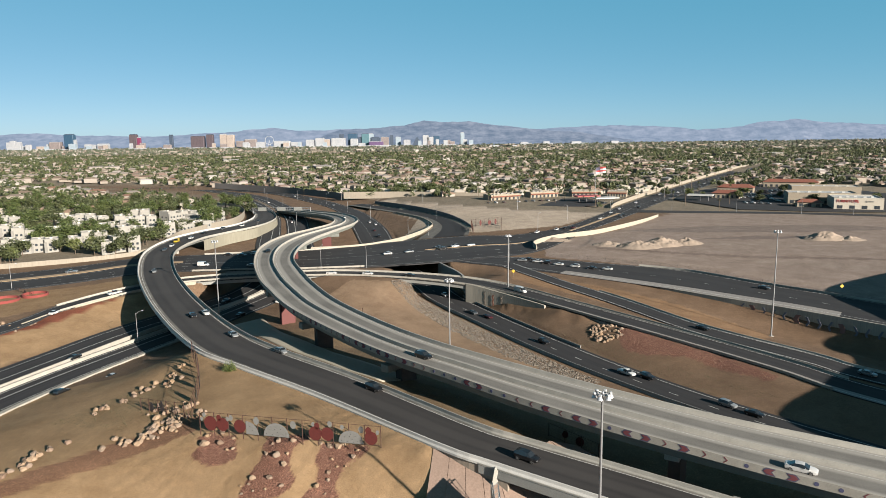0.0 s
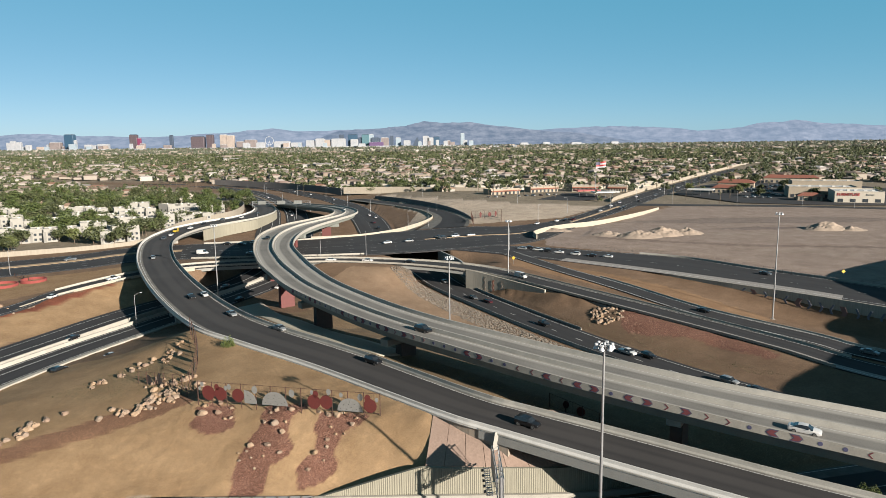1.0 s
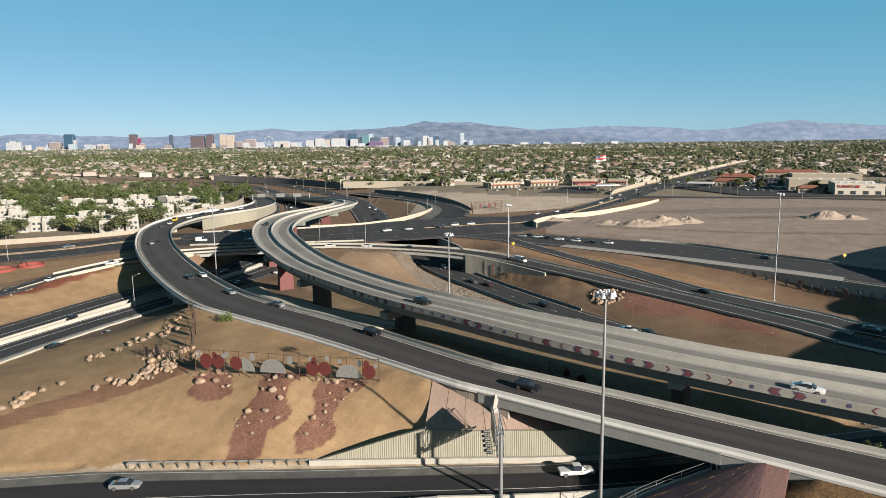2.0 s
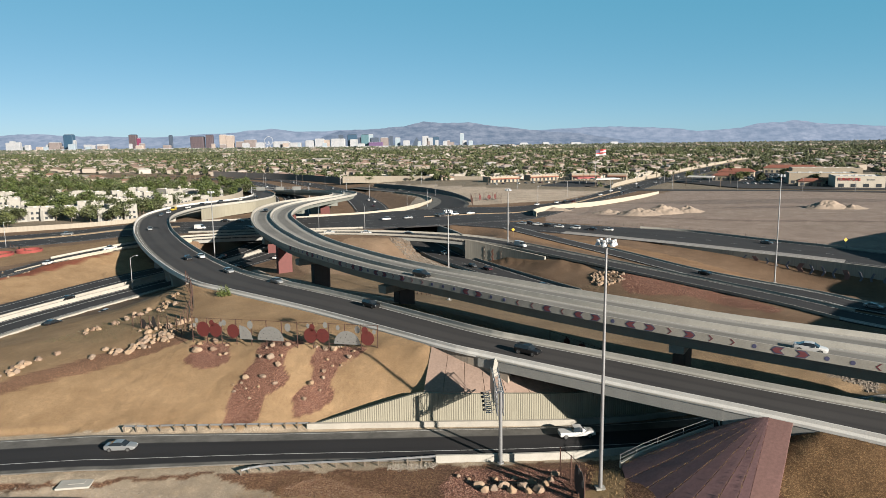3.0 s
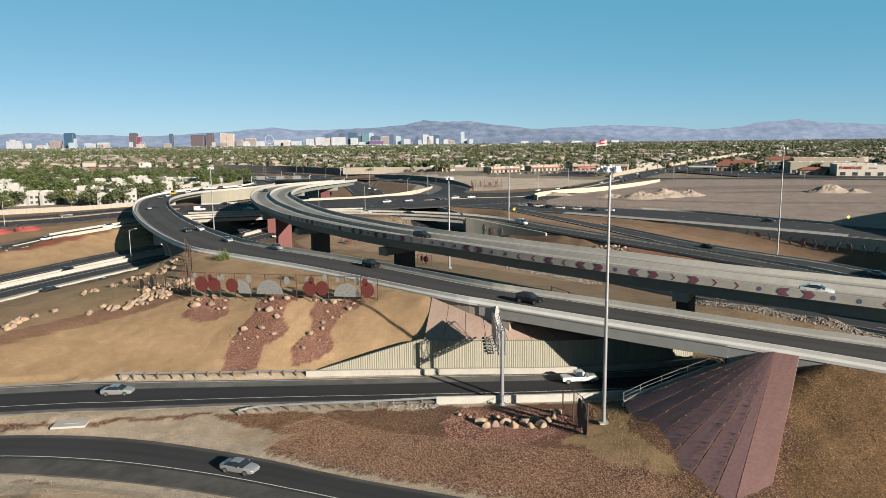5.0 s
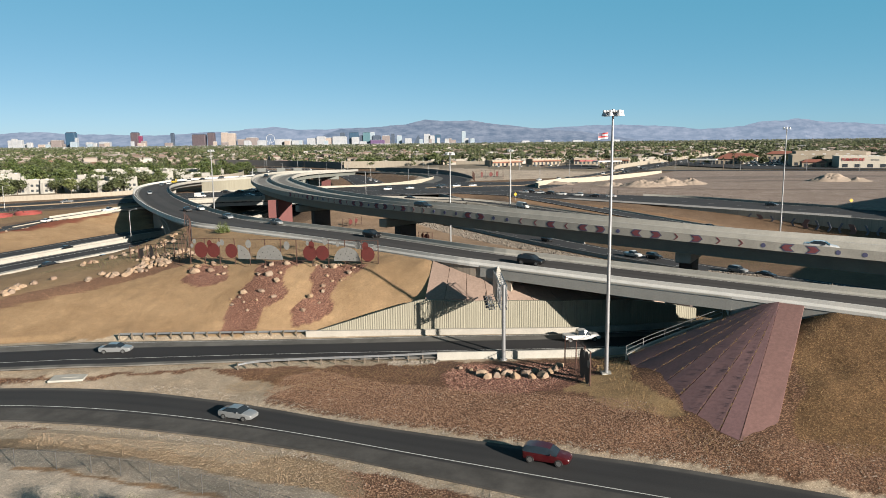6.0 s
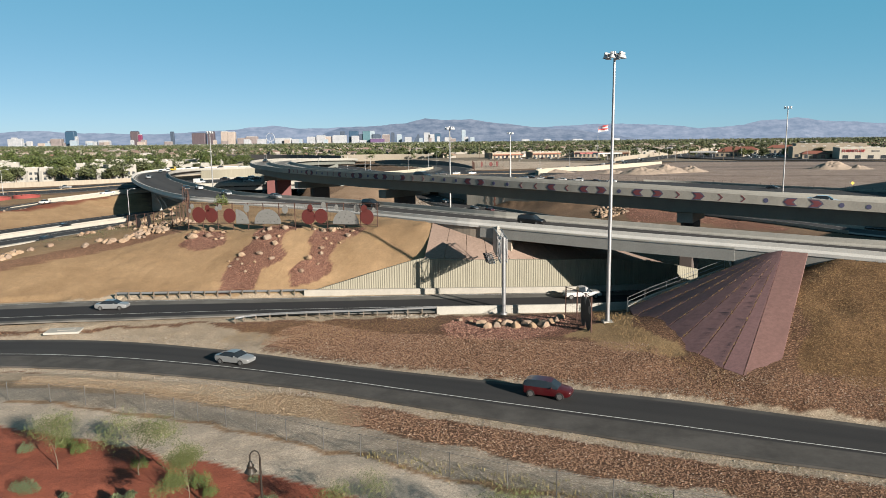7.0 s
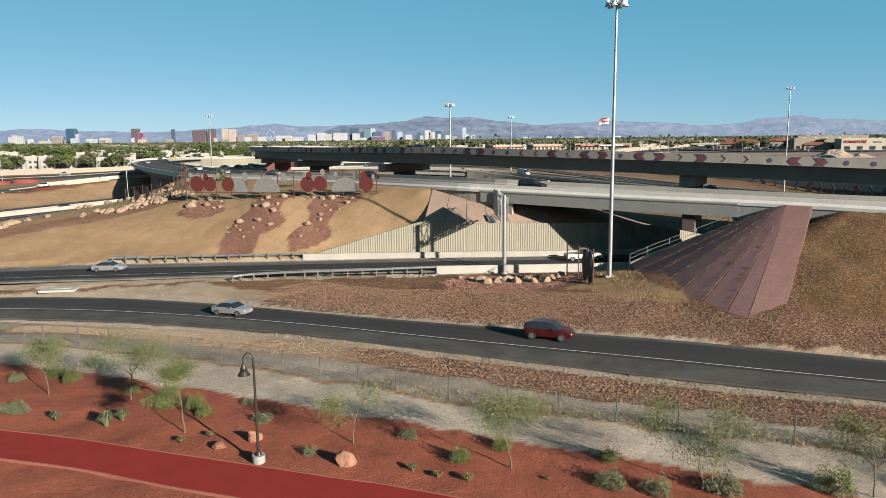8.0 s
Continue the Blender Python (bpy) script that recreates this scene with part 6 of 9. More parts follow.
# ---- guardrails ----
def guardrail(pts, label, flared=True):
    s = spline(pts, 1.9)
    top = tagged(empty("guardrail", *s[0]), label, "guardrail", "roadside guardrails")
    inv = top.matrix_basis.inverted()
    t = np.gradient(s[:, :2], axis=0)
    t /= np.linalg.norm(t, axis=1)[:, None]
    n_ = np.column_stack([-t[:, 1], t[:, 0]])
    prof = [(0.0, 0.42), (0.08, 0.48), (0.0, 0.56), (0.0, 0.6), (0.08, 0.68), (0.0, 0.75)]
    verts = [(s[i, 0] + n_[i, 0] * o, s[i, 1] + n_[i, 1] * o, s[i, 2] + z) for i in range(len(s)) for o, z in prof]
    k = len(prof)
    faces = [(i * k + j, i * k + j + 1, (i + 1) * k + j + 1, (i + 1) * k + j) for i in range(len(s) - 1) for j in range(k - 1)]
    mesh_object("rail", verts, faces, M_STEEL, top).matrix_parent_inverse = inv
    for i in range(0, len(s)):
        bm = bmesh.new()
        add_box(bm, s[i, 0] - n_[i, 0] * 0.14, s[i, 1] - n_[i, 1] * 0.14, s[i, 2] + 0.2, 0.16, 0.2, 1.1)
        part("post", bm, M_WOODPOST, top).matrix_parent_inverse = inv
    return top


M_WOODPOST = plain("weathered_post_wood", (0.20, 0.16, 0.12), 0.9)
guardrail([(-53.4, 108.2, -1.15), (-45, 108.3, -1.1), (-33, 108.2, -1.0), (-22.5, 108.0, -0.85)], "weathered steel guardrail at the foot of the embankment")
guardrail([(-1.6, 95.4, -0.85), (-10, 94.6, -0.95), (-20, 94.2, -1.1), (-27, 93.8, -1.3), (-29.6, 92.8, -1.45)], "steel guardrail on timber posts beside the underpass road")
wall_along("wall_14", [(-1.6, 95.5, -1.5, -0.15), (6, 95.6, -1.5, -0.12), (14, 95.9, -1.5, -0.12), (22, 96.6, -1.5, -0.15), (34, 98.6, -1.5, -0.2)], 0.4, M_CONC, "low pale concrete barrier along the underpass road")

# drain slab
bm = bmesh.new()
add_box(bm, 0, 0, 0, 4.6, 2.6, 0.3, bevel=0.05)
add_box(bm, 0.2, 0.2, 0.17, 2.2, 0.9, 0.06, mat=0)
o = part("drain_slab", bm, M_CONC, None)
o.matrix_world = pose(-53.0, 91.8, ground_z(-53, 91.8) + 0.1, 0, 0, 8)
tagged(o, "dusty concrete drain slab beside the road", "drain")


# ---- cantilever sign over the underpass road ----
M_SIGNBACK = plain("sign_back_metal", (0.34, 0.35, 0.33), 0.5, 0.4)
def sign_gantry():
    x, y = 7.9, 94.9
    g = ground_z(x, y)
    top = tagged(empty("overhead_sign", x, y, g), "galvanised cantilever sign gantry with truss arm and catwalk", "road sign")
    H = 9.8 - g
    bm = bmesh.new()
    add_tube(bm, (0, 0, -0.3), (0, 0, H), 0.3, 0.24, 16)
    add_tube(bm, (0, 0, -0.3), (0, 0, 0.25), 0.55, 0.5, 16)
    part("column", bm, M_STEEL, top)
    bm = bmesh.new()
    lo, hi, L_ = 6.2 - g, 9.5 - g, 11.0
    for dx in (-0.45, 0.45):
        for z in (lo, hi):
            add_tube(bm, (dx, -0.2, z), (dx, L_, z), 0.08, n=8)
    for i in range(8):
        a, b = -0.2 + i * 1.4, -0.2 + (i + 1) * 1.4
        for dx in (-0.45, 0.45):
            add_tube(bm, (dx, a, lo), (dx, a, hi), 0.05, n=6)
            add_tube(bm, (dx, a, lo if i % 2 else hi), (dx, b, hi if i % 2 else lo), 0.045, n=6)
        for z in (lo, hi):
            add_tube(bm, (-0.45, a, z), (0.45, b, z), 0.04, n=6)
    part("truss", bm, M_STEEL, top)
    bm = bmesh.new()
    add_box(bm, -0.75, 6.8, (lo + hi) / 2 + 0.35, 0.08, 7.2, 3.6, bevel=0.03)
    part("sign_panel", bm, M_SIGNBACK, top, "plain grey metal sign panel")
    bm = bmesh.new()
    add_tube(bm, (-1.05, 2.0, lo - 0.5), (-1.05, 10.8, lo - 0.5), 0.05, n=6)
    add_tube(bm, (-1.95, 2.0, lo - 0.5), (-1.95, 10.8, lo - 0.5), 0.05, n=6)
    for i in range(12):
        add_box(bm, -1.5, 2.2 + i * 0.76, lo - 0.48, 0.9, 0.25, 0.06)
    for i in range(6):
        add_tube(bm, (-0.45, 2.4 + i * 1.6, lo), (-1.95, 2.4 + i * 1.6, lo - 0.5), 0.045, n=6)
        add_tube(bm, (-1.95, 2.4 + i * 1.6, lo - 0.5), (-1.95, 2.4 + i * 1.6, lo + 0.2), 0.035, n=6)
    part("catwalk", bm, M_STEEL, top)
    for i in range(5):
        bm = bmesh.new()
        add_box(bm, -2.2, 3.0 + i * 1.7, lo - 0.35, 0.35, 0.5, 0.25, bevel=0.04)
        part("sign_light", bm, M_PADDARK, top)


sign_gantry()


# ---- chevrons and discs on the flyover's parapet ----
M_CHEV_RED = plain("chevron_red", (0.22, 0.05, 0.06), 0.8)
M_CHEV_BLUE = plain("chevron_slate", (0.10, 0.095, 0.16), 0.8)
M_DISC = plain("disc_slate", (0.10, 0.10, 0.20), 0.8)


def on_parapet(v, pts, d, material, name):
    p, yaw, _ = FLY.place(v, 0, -0.25, 0.24)
    m = pose(p.x, p.y, p.z, 0, 0, math.degrees(yaw))
    bm = bmesh.new()
    f = bm.faces.new([bm.verts.new((x, 0, z)) for x, z in pts])
    r = bmesh.ops.extrude_face_region(bm, geom=[f])
    bmesh.ops.translate(bm, vec=(0, d, 0), verts=[q for q in r["geom"] if isinstance(q, bmesh.types.BMVert)])
    bmesh.ops.recalc_face_normals(bm, faces=bm.faces)
    o = part(name, bm, material, fly)
    o.matrix_world = m


def chev(s, w, k, t=0.0):
    return [(s * (0 + t), -0.62 * k), (s * (w + t), -0.62 * k), (s * (w + 0.55 + t), 0), (s * (w + t), 0.62 * k), (s * (0 + t), 0.62 * k), (s * (0.55 + t), 0)]


# the pattern runs both ways from a pair of discs, an item every 3.2 m
ON = "s< s< b< s< b< b> d b< b> s> b> s>".split()
BACK = "d d b> b< d s> s> b> s> b> b< d b> b< s< b< s< s< d d b> b< d d d s> s> b> s> b> b< d b> b< s< b< s< s< d d b> b< d s> s> b>".split()
v0 = FLY.v[FLY.near(63, 103)]
for step_, items in ((-3.2, ON), (3.2, BACK)):
    for n, item in enumerate(items):
        v = v0 + step_ * (n + (1 if step_ < 0 else 0))
        way = 1 if item.endswith("<") else -1
        if item == "d":
            on_parapet(v, oval(0, 0, 0.34, 0.34, n=14), 0.03, M_DISC, "disc")
        elif item[0] == "b":
            on_parapet(v, chev(way, 1.4, 0.95, -0.95), 0.03, M_CHEV_BLUE, "chevron")
            on_parapet(v, chev(way, 1.0, 0.72, -0.72), 0.045, M_CHEV_RED, "chevron")
            for k in range(3):
                on_parapet(v, oval(way * (0.72 + 0.13 * k), 0.36 - 0.2 * k, 0.06, 0.06, n=6), 0.03, M_CHEV_BLUE, "dot")
                if k:
                    on_parapet(v, oval(way * (0.98 - 0.13 * k), -0.04 - 0.2 * (k - 1), 0.06, 0.06, n=6), 0.03, M_CHEV_BLUE, "dot")
        else:
            on_parapet(v, chev(way, 0.24, 0.8, -0.3), 0.03, M_CHEV_RED, "chevron")

# ---- plants ----
def leaf_material(name, stops, gloss=0.6):
    m = Mat(name, gloss, 0, 0.3)
    r = m.ramp(m.geo.outputs["Random Per Island"], stops)
    n = m.noise(0.8, 3)
    m.color(m.mix(m.ramp(n, [(0.3, 0.0), (0.7, 0.4)]), r, m.mix(1.0, r, (0.7, 0.75, 0.6), "MULTIPLY")))
    m.b.inputs["Subsurface Weight"].default_value = 0.0
    return m.m


M_LEAF_FINE = leaf_material("palo_verde_leaf", [(0.0, (0.13, 0.155, 0.05)), (0.5, (0.185, 0.21, 0.07)), (1.0, (0.11, 0.13, 0.045))])
M_LEAF_BUSH = leaf_material("desert_shrub_leaf", [(0.0, (0.10, 0.13, 0.03)), (0.5, (0.18, 0.22, 0.06)), (1.0, (0.13, 0.17, 0.05))])
M_LEAF_SAGE = leaf_material("sage_leaf", [(0.0, (0.16, 0.185, 0.09)), (0.6, (0.24, 0.27, 0.15)), (1.0, (0.12, 0.15, 0.07))])
M_LEAF_DRY = leaf_material("dry_grass", [(0.0, (0.30, 0.22, 0.10)), (1.0, (0.40, 0.31, 0.15))])
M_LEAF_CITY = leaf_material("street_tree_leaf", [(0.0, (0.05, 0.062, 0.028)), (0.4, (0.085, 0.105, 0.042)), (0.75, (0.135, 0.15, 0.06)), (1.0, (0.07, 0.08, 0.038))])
# leaves of the farthest trees, with distance haze mixed into the colour
M_LEAF_HAZE = leaf_material("hazy_tree_leaf", [(0.0, (0.10, 0.12, 0.08)), (0.5, (0.15, 0.17, 0.11)), (1.0, (0.12, 0.135, 0.10))])
M_LEAF_PINE = leaf_material("pine_leaf", [(0.0, (0.045, 0.07, 0.022)), (0.5, (0.095, 0.13, 0.038)), (1.0, (0.16, 0.195, 0.06))])
M_BARK = plain("grey_brown_bark", (0.17, 0.125, 0.085), 0.9, vary=0.3, scale=4)


def leaf_cards(rs, centres, size, stretch=1.0, droop=0.0):
    """A small pointed leaf clump, two faces, for each centre."""
    n = len(centres)
    d = rs.normal(0, 1, (n, 3))
    d[:, 2] = d[:, 2] * 0.6 - droop
    d /= np.linalg.norm(d, axis=1)[:, None]
    e = np.cross(d, rs.normal(0, 1, (n, 3)))
    e /= np.linalg.norm(e, axis=1)[:, None] + 1e-9
    s = rs.uniform(0.6, 1.3, (n, 1)) * size
    a, b = centres - d * s * stretch, centres + d * s * stretch
    c, f = centres + e * s * 0.55, centres - e * s * 0.55
    verts = np.stack([a, c, b, f], 1).reshape(-1, 3)
    faces = np.arange(n * 4).reshape(-1, 4)
    return verts, faces


def raw_part(name, verts, faces, material, parent):
    me = bpy.data.meshes.new(name)
    me.from_pydata(np.asarray(verts).tolist(), [], np.asarray(faces).tolist())
    me.materials.append(material)
    o = new(name, me)
    o.parent = parent
    return o


def limbs(bm, rs, start, direction, length, r, depth, tips, spread):
    p, d = Vector(start), Vector(direction).normalized()
    for k in range(3):
        q = p + d * length / 3
        add_tube(bm, p, q, r * (1 - k * 0.18), r * (1 - (k + 1) * 0.18), 5, caps=False)
        p = q
        d = (d + Vector(rs.normal(0, 0.12, 3))).normalized()
    tips.append((p.copy(), depth))
    if depth:
        for _ in range(3 if depth > 1 else 2):
            nd = (d + Vector(rs.normal(0, spread, 3))).normalized()
            nd.z = max(nd.z, 0.05)
            limbs(bm, rs, p, nd, length * rs.uniform(0.55, 0.8), r * 0.55, depth - 1, tips, spread)


def young_tree(seed, h, leaves, width, spread=0.65):
    """A thin staked desert tree with wispy drooping foliage."""
    rs = np.random.RandomState(seed)
    top = empty("young_tree")
    bm, tips = bmesh.new(), []
    limbs(bm, rs, (0, 0, -0.1), (rs.normal(0, 0.05), rs.normal(0, 0.05), 1), h * 0.48, 0.05, 3, tips, spread)
    part("trunk", bm, M_BARK, top)
    ends = np.array([t[0] for t in tips if t[1] <= 1])
    pick = ends[rs.randint(0, len(ends), leaves)]
    c = pick + rs.normal(0, 1, (leaves, 3)) * np.array([width, width, width * 0.6]) * 0.42
    c[:, 2] = np.maximum(c[:, 2], h * 0.36)
    v, f = leaf_cards(rs, c, 0.029, 2.4, 0.9)
    raw_part("crown", v, f, M_LEAF_FINE, top)
    return top


def shrub(seed, r, h, n, material, size=0.06):
    rs = np.random.RandomState(seed)
    top = empty("desert_shrub")
    th, u = rs.uniform(0, 6.283, n), rs.uniform(0, 1, n)
    rad = rs.uniform(0.55, 1.05, n) * (1 + 0.25 * np.sin(th * 3 + seed))
    c = np.column_stack([r * rad * np.cos(th) * np.sqrt(1 - u * u * 0.9), r * rad * np.sin(th) * np.sqrt(1 - u * u * 0.9), h * (0.08 + 0.92 * u) * rad])
    v, f = leaf_cards(rs, c, size, 1.3, -0.5)
    raw_part("leaves", v, f, material, top)
    bm = bmesh.new()
    for k in range(7):
        a = k * 0.9
        add_tube(bm, (0, 0, -0.05), (0.5 * r * math.cos(a), 0.5 * r * math.sin(a), 0.6 * h), 0.02, 0.008, 4, caps=False)
    part("stem", bm, M_BARK, top)
    return top


def blades(seed, r, h, n, material):
    """A tuft of narrow upright blades."""
    rs = np.random.RandomState(seed)
    top = empty("grass_tuft")
    verts, faces = [], []
    for i in range(n):
        a, l = rs.uniform(0, 6.283), rs.uniform(0.3, 1.0)
        w = 0.011
        bx, by = 0.12 * r * math.cos(a * 3), 0.12 * r * math.sin(a * 3)
        tx, ty = r * l * math.cos(a), r * l * math.sin(a)
        b = len(verts)
        s_, c_ = w * math.sin(a), w * math.cos(a)
        verts += [(bx - s_, by + c_, 0), (bx + s_, by - c_, 0), (bx + tx * 0.5 - s_, by + ty * 0.5 + c_, h * (1.25 - 0.45 * l)), (bx + tx * 0.5 + s_, by + ty * 0.5 - c_, h * (1.25 - 0.45 * l)), (bx + tx, by + ty, h * (1.5 - 0.9 * l))]
        faces += [(b, b + 1, b + 3), (b, b + 3, b + 2), (b + 2, b + 3, b + 4)]
    raw_part("blade_tuft", verts, faces, material, top)
    return top


def plant(proto, x, y, s=1.0, label="", cat="", group="", first=[]):
    m = pose(x, y, ground_z(x, y) - 0.03, 0, 0, rng.uniform(0, 360))
    if proto.name in first:
        o = copy_thing(proto, m)
    else:
        first.append(proto.name)
        o = proto
        o.matrix_basis = m
    o.scale = (s, s, s)
    return tagged(o, label, cat, group)


TREES = [young_tree(3, 3.4, 5200, 1.2), young_tree(8, 3.8, 6000, 1.2), young_tree(15, 3.2, 3900, 1.1, 0.8)]
TREE_DENSE = young_tree(21, 3.9, 8200, 0.75, 0.36)
TL = "thin young desert tree with wispy grey-green leaves on red soil"
for k, (x, y, s) in enumerate(((-29.1, 47.4, 1.05), (-22.6, 46.3, 1.1), (-5.9, 38.8, 0.98), (3.2, 35.4, 1.08), (12.7, 32.8, 1.1), (20.9, 31.9, 1.15), (30, 28, 1.0), (-44, 50, 1.0))):
    plant(TREES[k % 3], x, y, s, TL, "tree", "young trees along the path")
plant(TREE_DENSE, -16.6, 40.4, 1.0, "young desert tree with a fuller green crown", "tree", "young trees along the path")
BUSH = [shrub(2, 0.55, 0.75, 2300, M_LEAF_BUSH, 0.029), shrub(5, 0.6, 0.8, 2400, M_LEAF_BUSH, 0.029)]
SAGE = [shrub(7, 0.6, 0.6, 2100, M_LEAF_SAGE, 0.028), shrub(9, 0.65, 0.7, 2200, M_LEAF_SAGE, 0.028)]
TUFT, DRY = blades(4, 0.5, 0.6, 320, M_LEAF_SAGE), blades(6, 0.42, 0.35, 260, M_LEAF_DRY)
for k, (x, y, s) in enumerate(((-30.8, 51.6, 1.15), (-29.1, 50.4, 1.15), (-19.5, 44.8, 1.3), (-17.6, 44.7, 1.2), (-16.5, 43.4, 1.0), (-23.1, 47.7, 1.0), (8.8, 36.3, 1.05), (19.4, 32.6, 1.6), (0.4, 36.3, 1.05), (2.9, 37.8, 1.0))):
    plant(BUSH[k % 2], x, y, s, "rounded bright green desert shrub on red soil", "shrub", "shrubs on the red bed")
for k, (x, y, s) in enumerate(((-29.8, 44.2, 1.1), (-29, 43.9, 1.0), (-12.2, 42.2, 1.0), (-2.6, 39.4, 0.9), (8.2, 33.3, 1.3), (10.4, 32.6, 1.2), (13.8, 32.6, 1.5), (-8.3, 37.4, 0.7), (-33.4, 50.6, 1.0), (-14, 45.3, 0.6))):
    plant(SAGE[k % 2], x, y, s, "low grey-green sage shrub on red soil", "shrub", "shrubs on the red bed")
for x, y, s in ((-25.9, 42.6, 1.0), (-22, 41.5, 1.5), (-21.4, 42.4, 1.2), (-2.2, 35.2, 0.7)):
    plant(TUFT, x, y, s, "spiky green tuft plant on red soil", "plant", "tufts on the red bed")
for x, y, s in ((-14.8, 39.8, 0.9), (-16.3, 39, 1.0), (-0.8, 34.5, 0.9), (0.8, 33.9, 1.1), (5, 34, 0.5), (-7, 41, 0.4)):
    plant(DRY, x, y, s, "dry straw-coloured grass tuft on red soil", "plant", "dry tufts on the red bed")
for x, y, s in ((-54.3, 166.3, 3.0),):
    plant(BUSH[0], x, y, s, "large bright green bush on the embankment", "shrub", "bushes on the banks")
for x, y in ((64, 91), (66, 88.5), (62.5, 95)):
    plant(BUSH[1], x, y, 2.4, "bright green bush beside the ramp barrier", "shrub", "bushes on the banks")

# red paved path
path = Road([(-60, 47.5, -58, 43.5, -0.4), (-28.5, 40.9, -26, 37, -0.36), (-16.4, 37.4, -14.4, 33.4, -0.34), (-6.1, 34.2, -4.4, 30.3, -0.32), (-0.6, 32.4, 1, 28.4, -0.3), (20, 24, 21, 20, -0.3)], 2)
pz = np.array([max(ground_z(a, b) for a, b in ((l[0], l[1]), (r[0], r[1]), ((l[0] + r[0]) / 2, (l[1] + r[1]) / 2))) for l, r in zip(path.L, path.R)])
path.L[:, 2] = path.R[:, 2] = np.convolve(np.pad(pz, 3, "edge"), np.ones(7) / 7, "valid") + 0.07
M_PATH = plain("red_path_concrete", (0.34, 0.035, 0.028), 0.95, vary=0.12, scale=0.6, spec=0.15)
tagged(path.surface("path_1", M_PATH, thick=0.25, cols=(0, 0.5, 1)), "smooth brick-red concrete path", "path", kind="structure")
kerbs = plain("pale_red_edging", (0.36, 0.12, 0.075), 0.9)
path.sweep("path_edging_1", [(0, -0.12, -0.2), (0, -0.12, 0.03), (0, 0.0, 0.03), (0, 0.0, -0.2)], kerbs)["kind"] = "structure"
path.sweep("path_edging_2", [(1, 0.12, -0.2), (1, 0.12, 0.03), (1, 0.0, 0.03), (1, 0.0, -0.2)], kerbs)["kind"] = "structure"

# wire fence along the gravel path
M_FENCEWIRE = plain("grey_fence_wire", (0.105, 0.10, 0.095), 0.7, 0.2)
wire = tagged(empty("wire_fence", -41, 61, -0.4), "grey chain-link fence on thin steel posts", "fence")
fl = spline([(-90, 72, 0), (-62, 67, 0), (-42.4, 62.7, 0), (-31.1, 60.6, 0), (-24.7, 58.3, 0), (-13.4, 52.7, 0), (-4, 47.8, 0), (3.8, 44.1, 0), (13.9, 40.1, 0), (24.2, 36.3, 0), (45, 26.5, 0)], 3.1)
tops = []
for x, y, _ in fl:
    z = ground_z(x, y)
    bm = bmesh.new()
    add_tube(bm, (x, y, z - 0.2), (x, y, z + 1.85), 0.042, n=6)
    part("post", bm, M_FENCEWIRE, wire).matrix_parent_inverse = wire.matrix_basis.inverted()
    tops.append(Vector((x, y, z)))
bm = bmesh.new()
for a, b in zip(tops, tops[1:]):
    up = Vector((0, 0, 1))
    add_tube(bm, a + up * 1.8, b + up * 1.8, 0.024, n=4, caps=False)
    for k in range(16):
        for s in (0, 1):
            u0, u1 = (k - 5) / 16, (k + 6) / 16
            z0, z1 = 0.03, 1.7
            if u0 < 0:
                z0, u0 = z0 + (z1 - z0) * (-u0 / (u1 - u0)), 0
            if u1 > 1:
                z1, u1 = z0 + (z1 - z0) * (1 - u0) / (u1 - u0), 1
            p, q = (a.lerp(b, u0), a.lerp(b, u1)) if s else (a.lerp(b, 1 - u0), a.lerp(b, 1 - u1))
            add_tube(bm, p + up * z0, q + up * z1, 0.0035, n=3, caps=False)
part("wire_mesh", bm, M_FENCEWIRE, wire).matrix_parent_inverse = wire.matrix_basis.inverted()


# ---- path lamp ----
M_BRONZE = plain("dark_bronze", (0.06, 0.05, 0.04), 0.45, 0.5)


def path_lamp(x, y):
    g = ground_z(x, y)
    top = tagged(empty("path_lamp", x, y, g), "dark bronze gooseneck path lamp on a concrete base", "lamp")
    bm = bmesh.new()
    add_tube(bm, (0, 0, -0.3), (0, 0, 0.45), 0.36, n=20)
    part("base", bm, M_CONC_GREY, top, "grey concrete drum base")
    bm = bmesh.new()
    add_tube(bm, (0, 0, 0.45), (0, 0, 0.62), 0.2, 0.12, 14)
    add_tube(bm, (0, 0, 0.45), (0, 0, 6.0), 0.085, 0.06, 12)
    prev_ = Vector((0, 0, 6.0))
    for k in range(1, 11):
        a = math.pi * k / 10
        q = Vector((-0.28 + 0.28 * math.cos(a), 0, 6.0 + 0.38 * math.sin(a)))
        add_tube(bm, prev_, q, 0.04, n=8)
        prev_ = q
    add_tube(bm, prev_, (-0.56, 0, 5.7), 0.04, n=8)
    part("pole", bm, M_BRONZE, top)
    bm = bmesh.new()
    add_tube(bm, (-0.56, 0, 5.72), (-0.56, 0, 5.5), 0.1, 0.16, 16)
    add_tube(bm, (-0.56, 0, 5.5), (-0.56, 0, 5.2), 0.42 * 0.5, 0.14, 16)
    add_tube(bm, (-0.56, 0, 5.12), (-0.56, 0, 5.36), 0.36, 0.2, 18)
    part("shade", bm, M_BRONZE, top)


path_lamp(-10.9, 36.3)


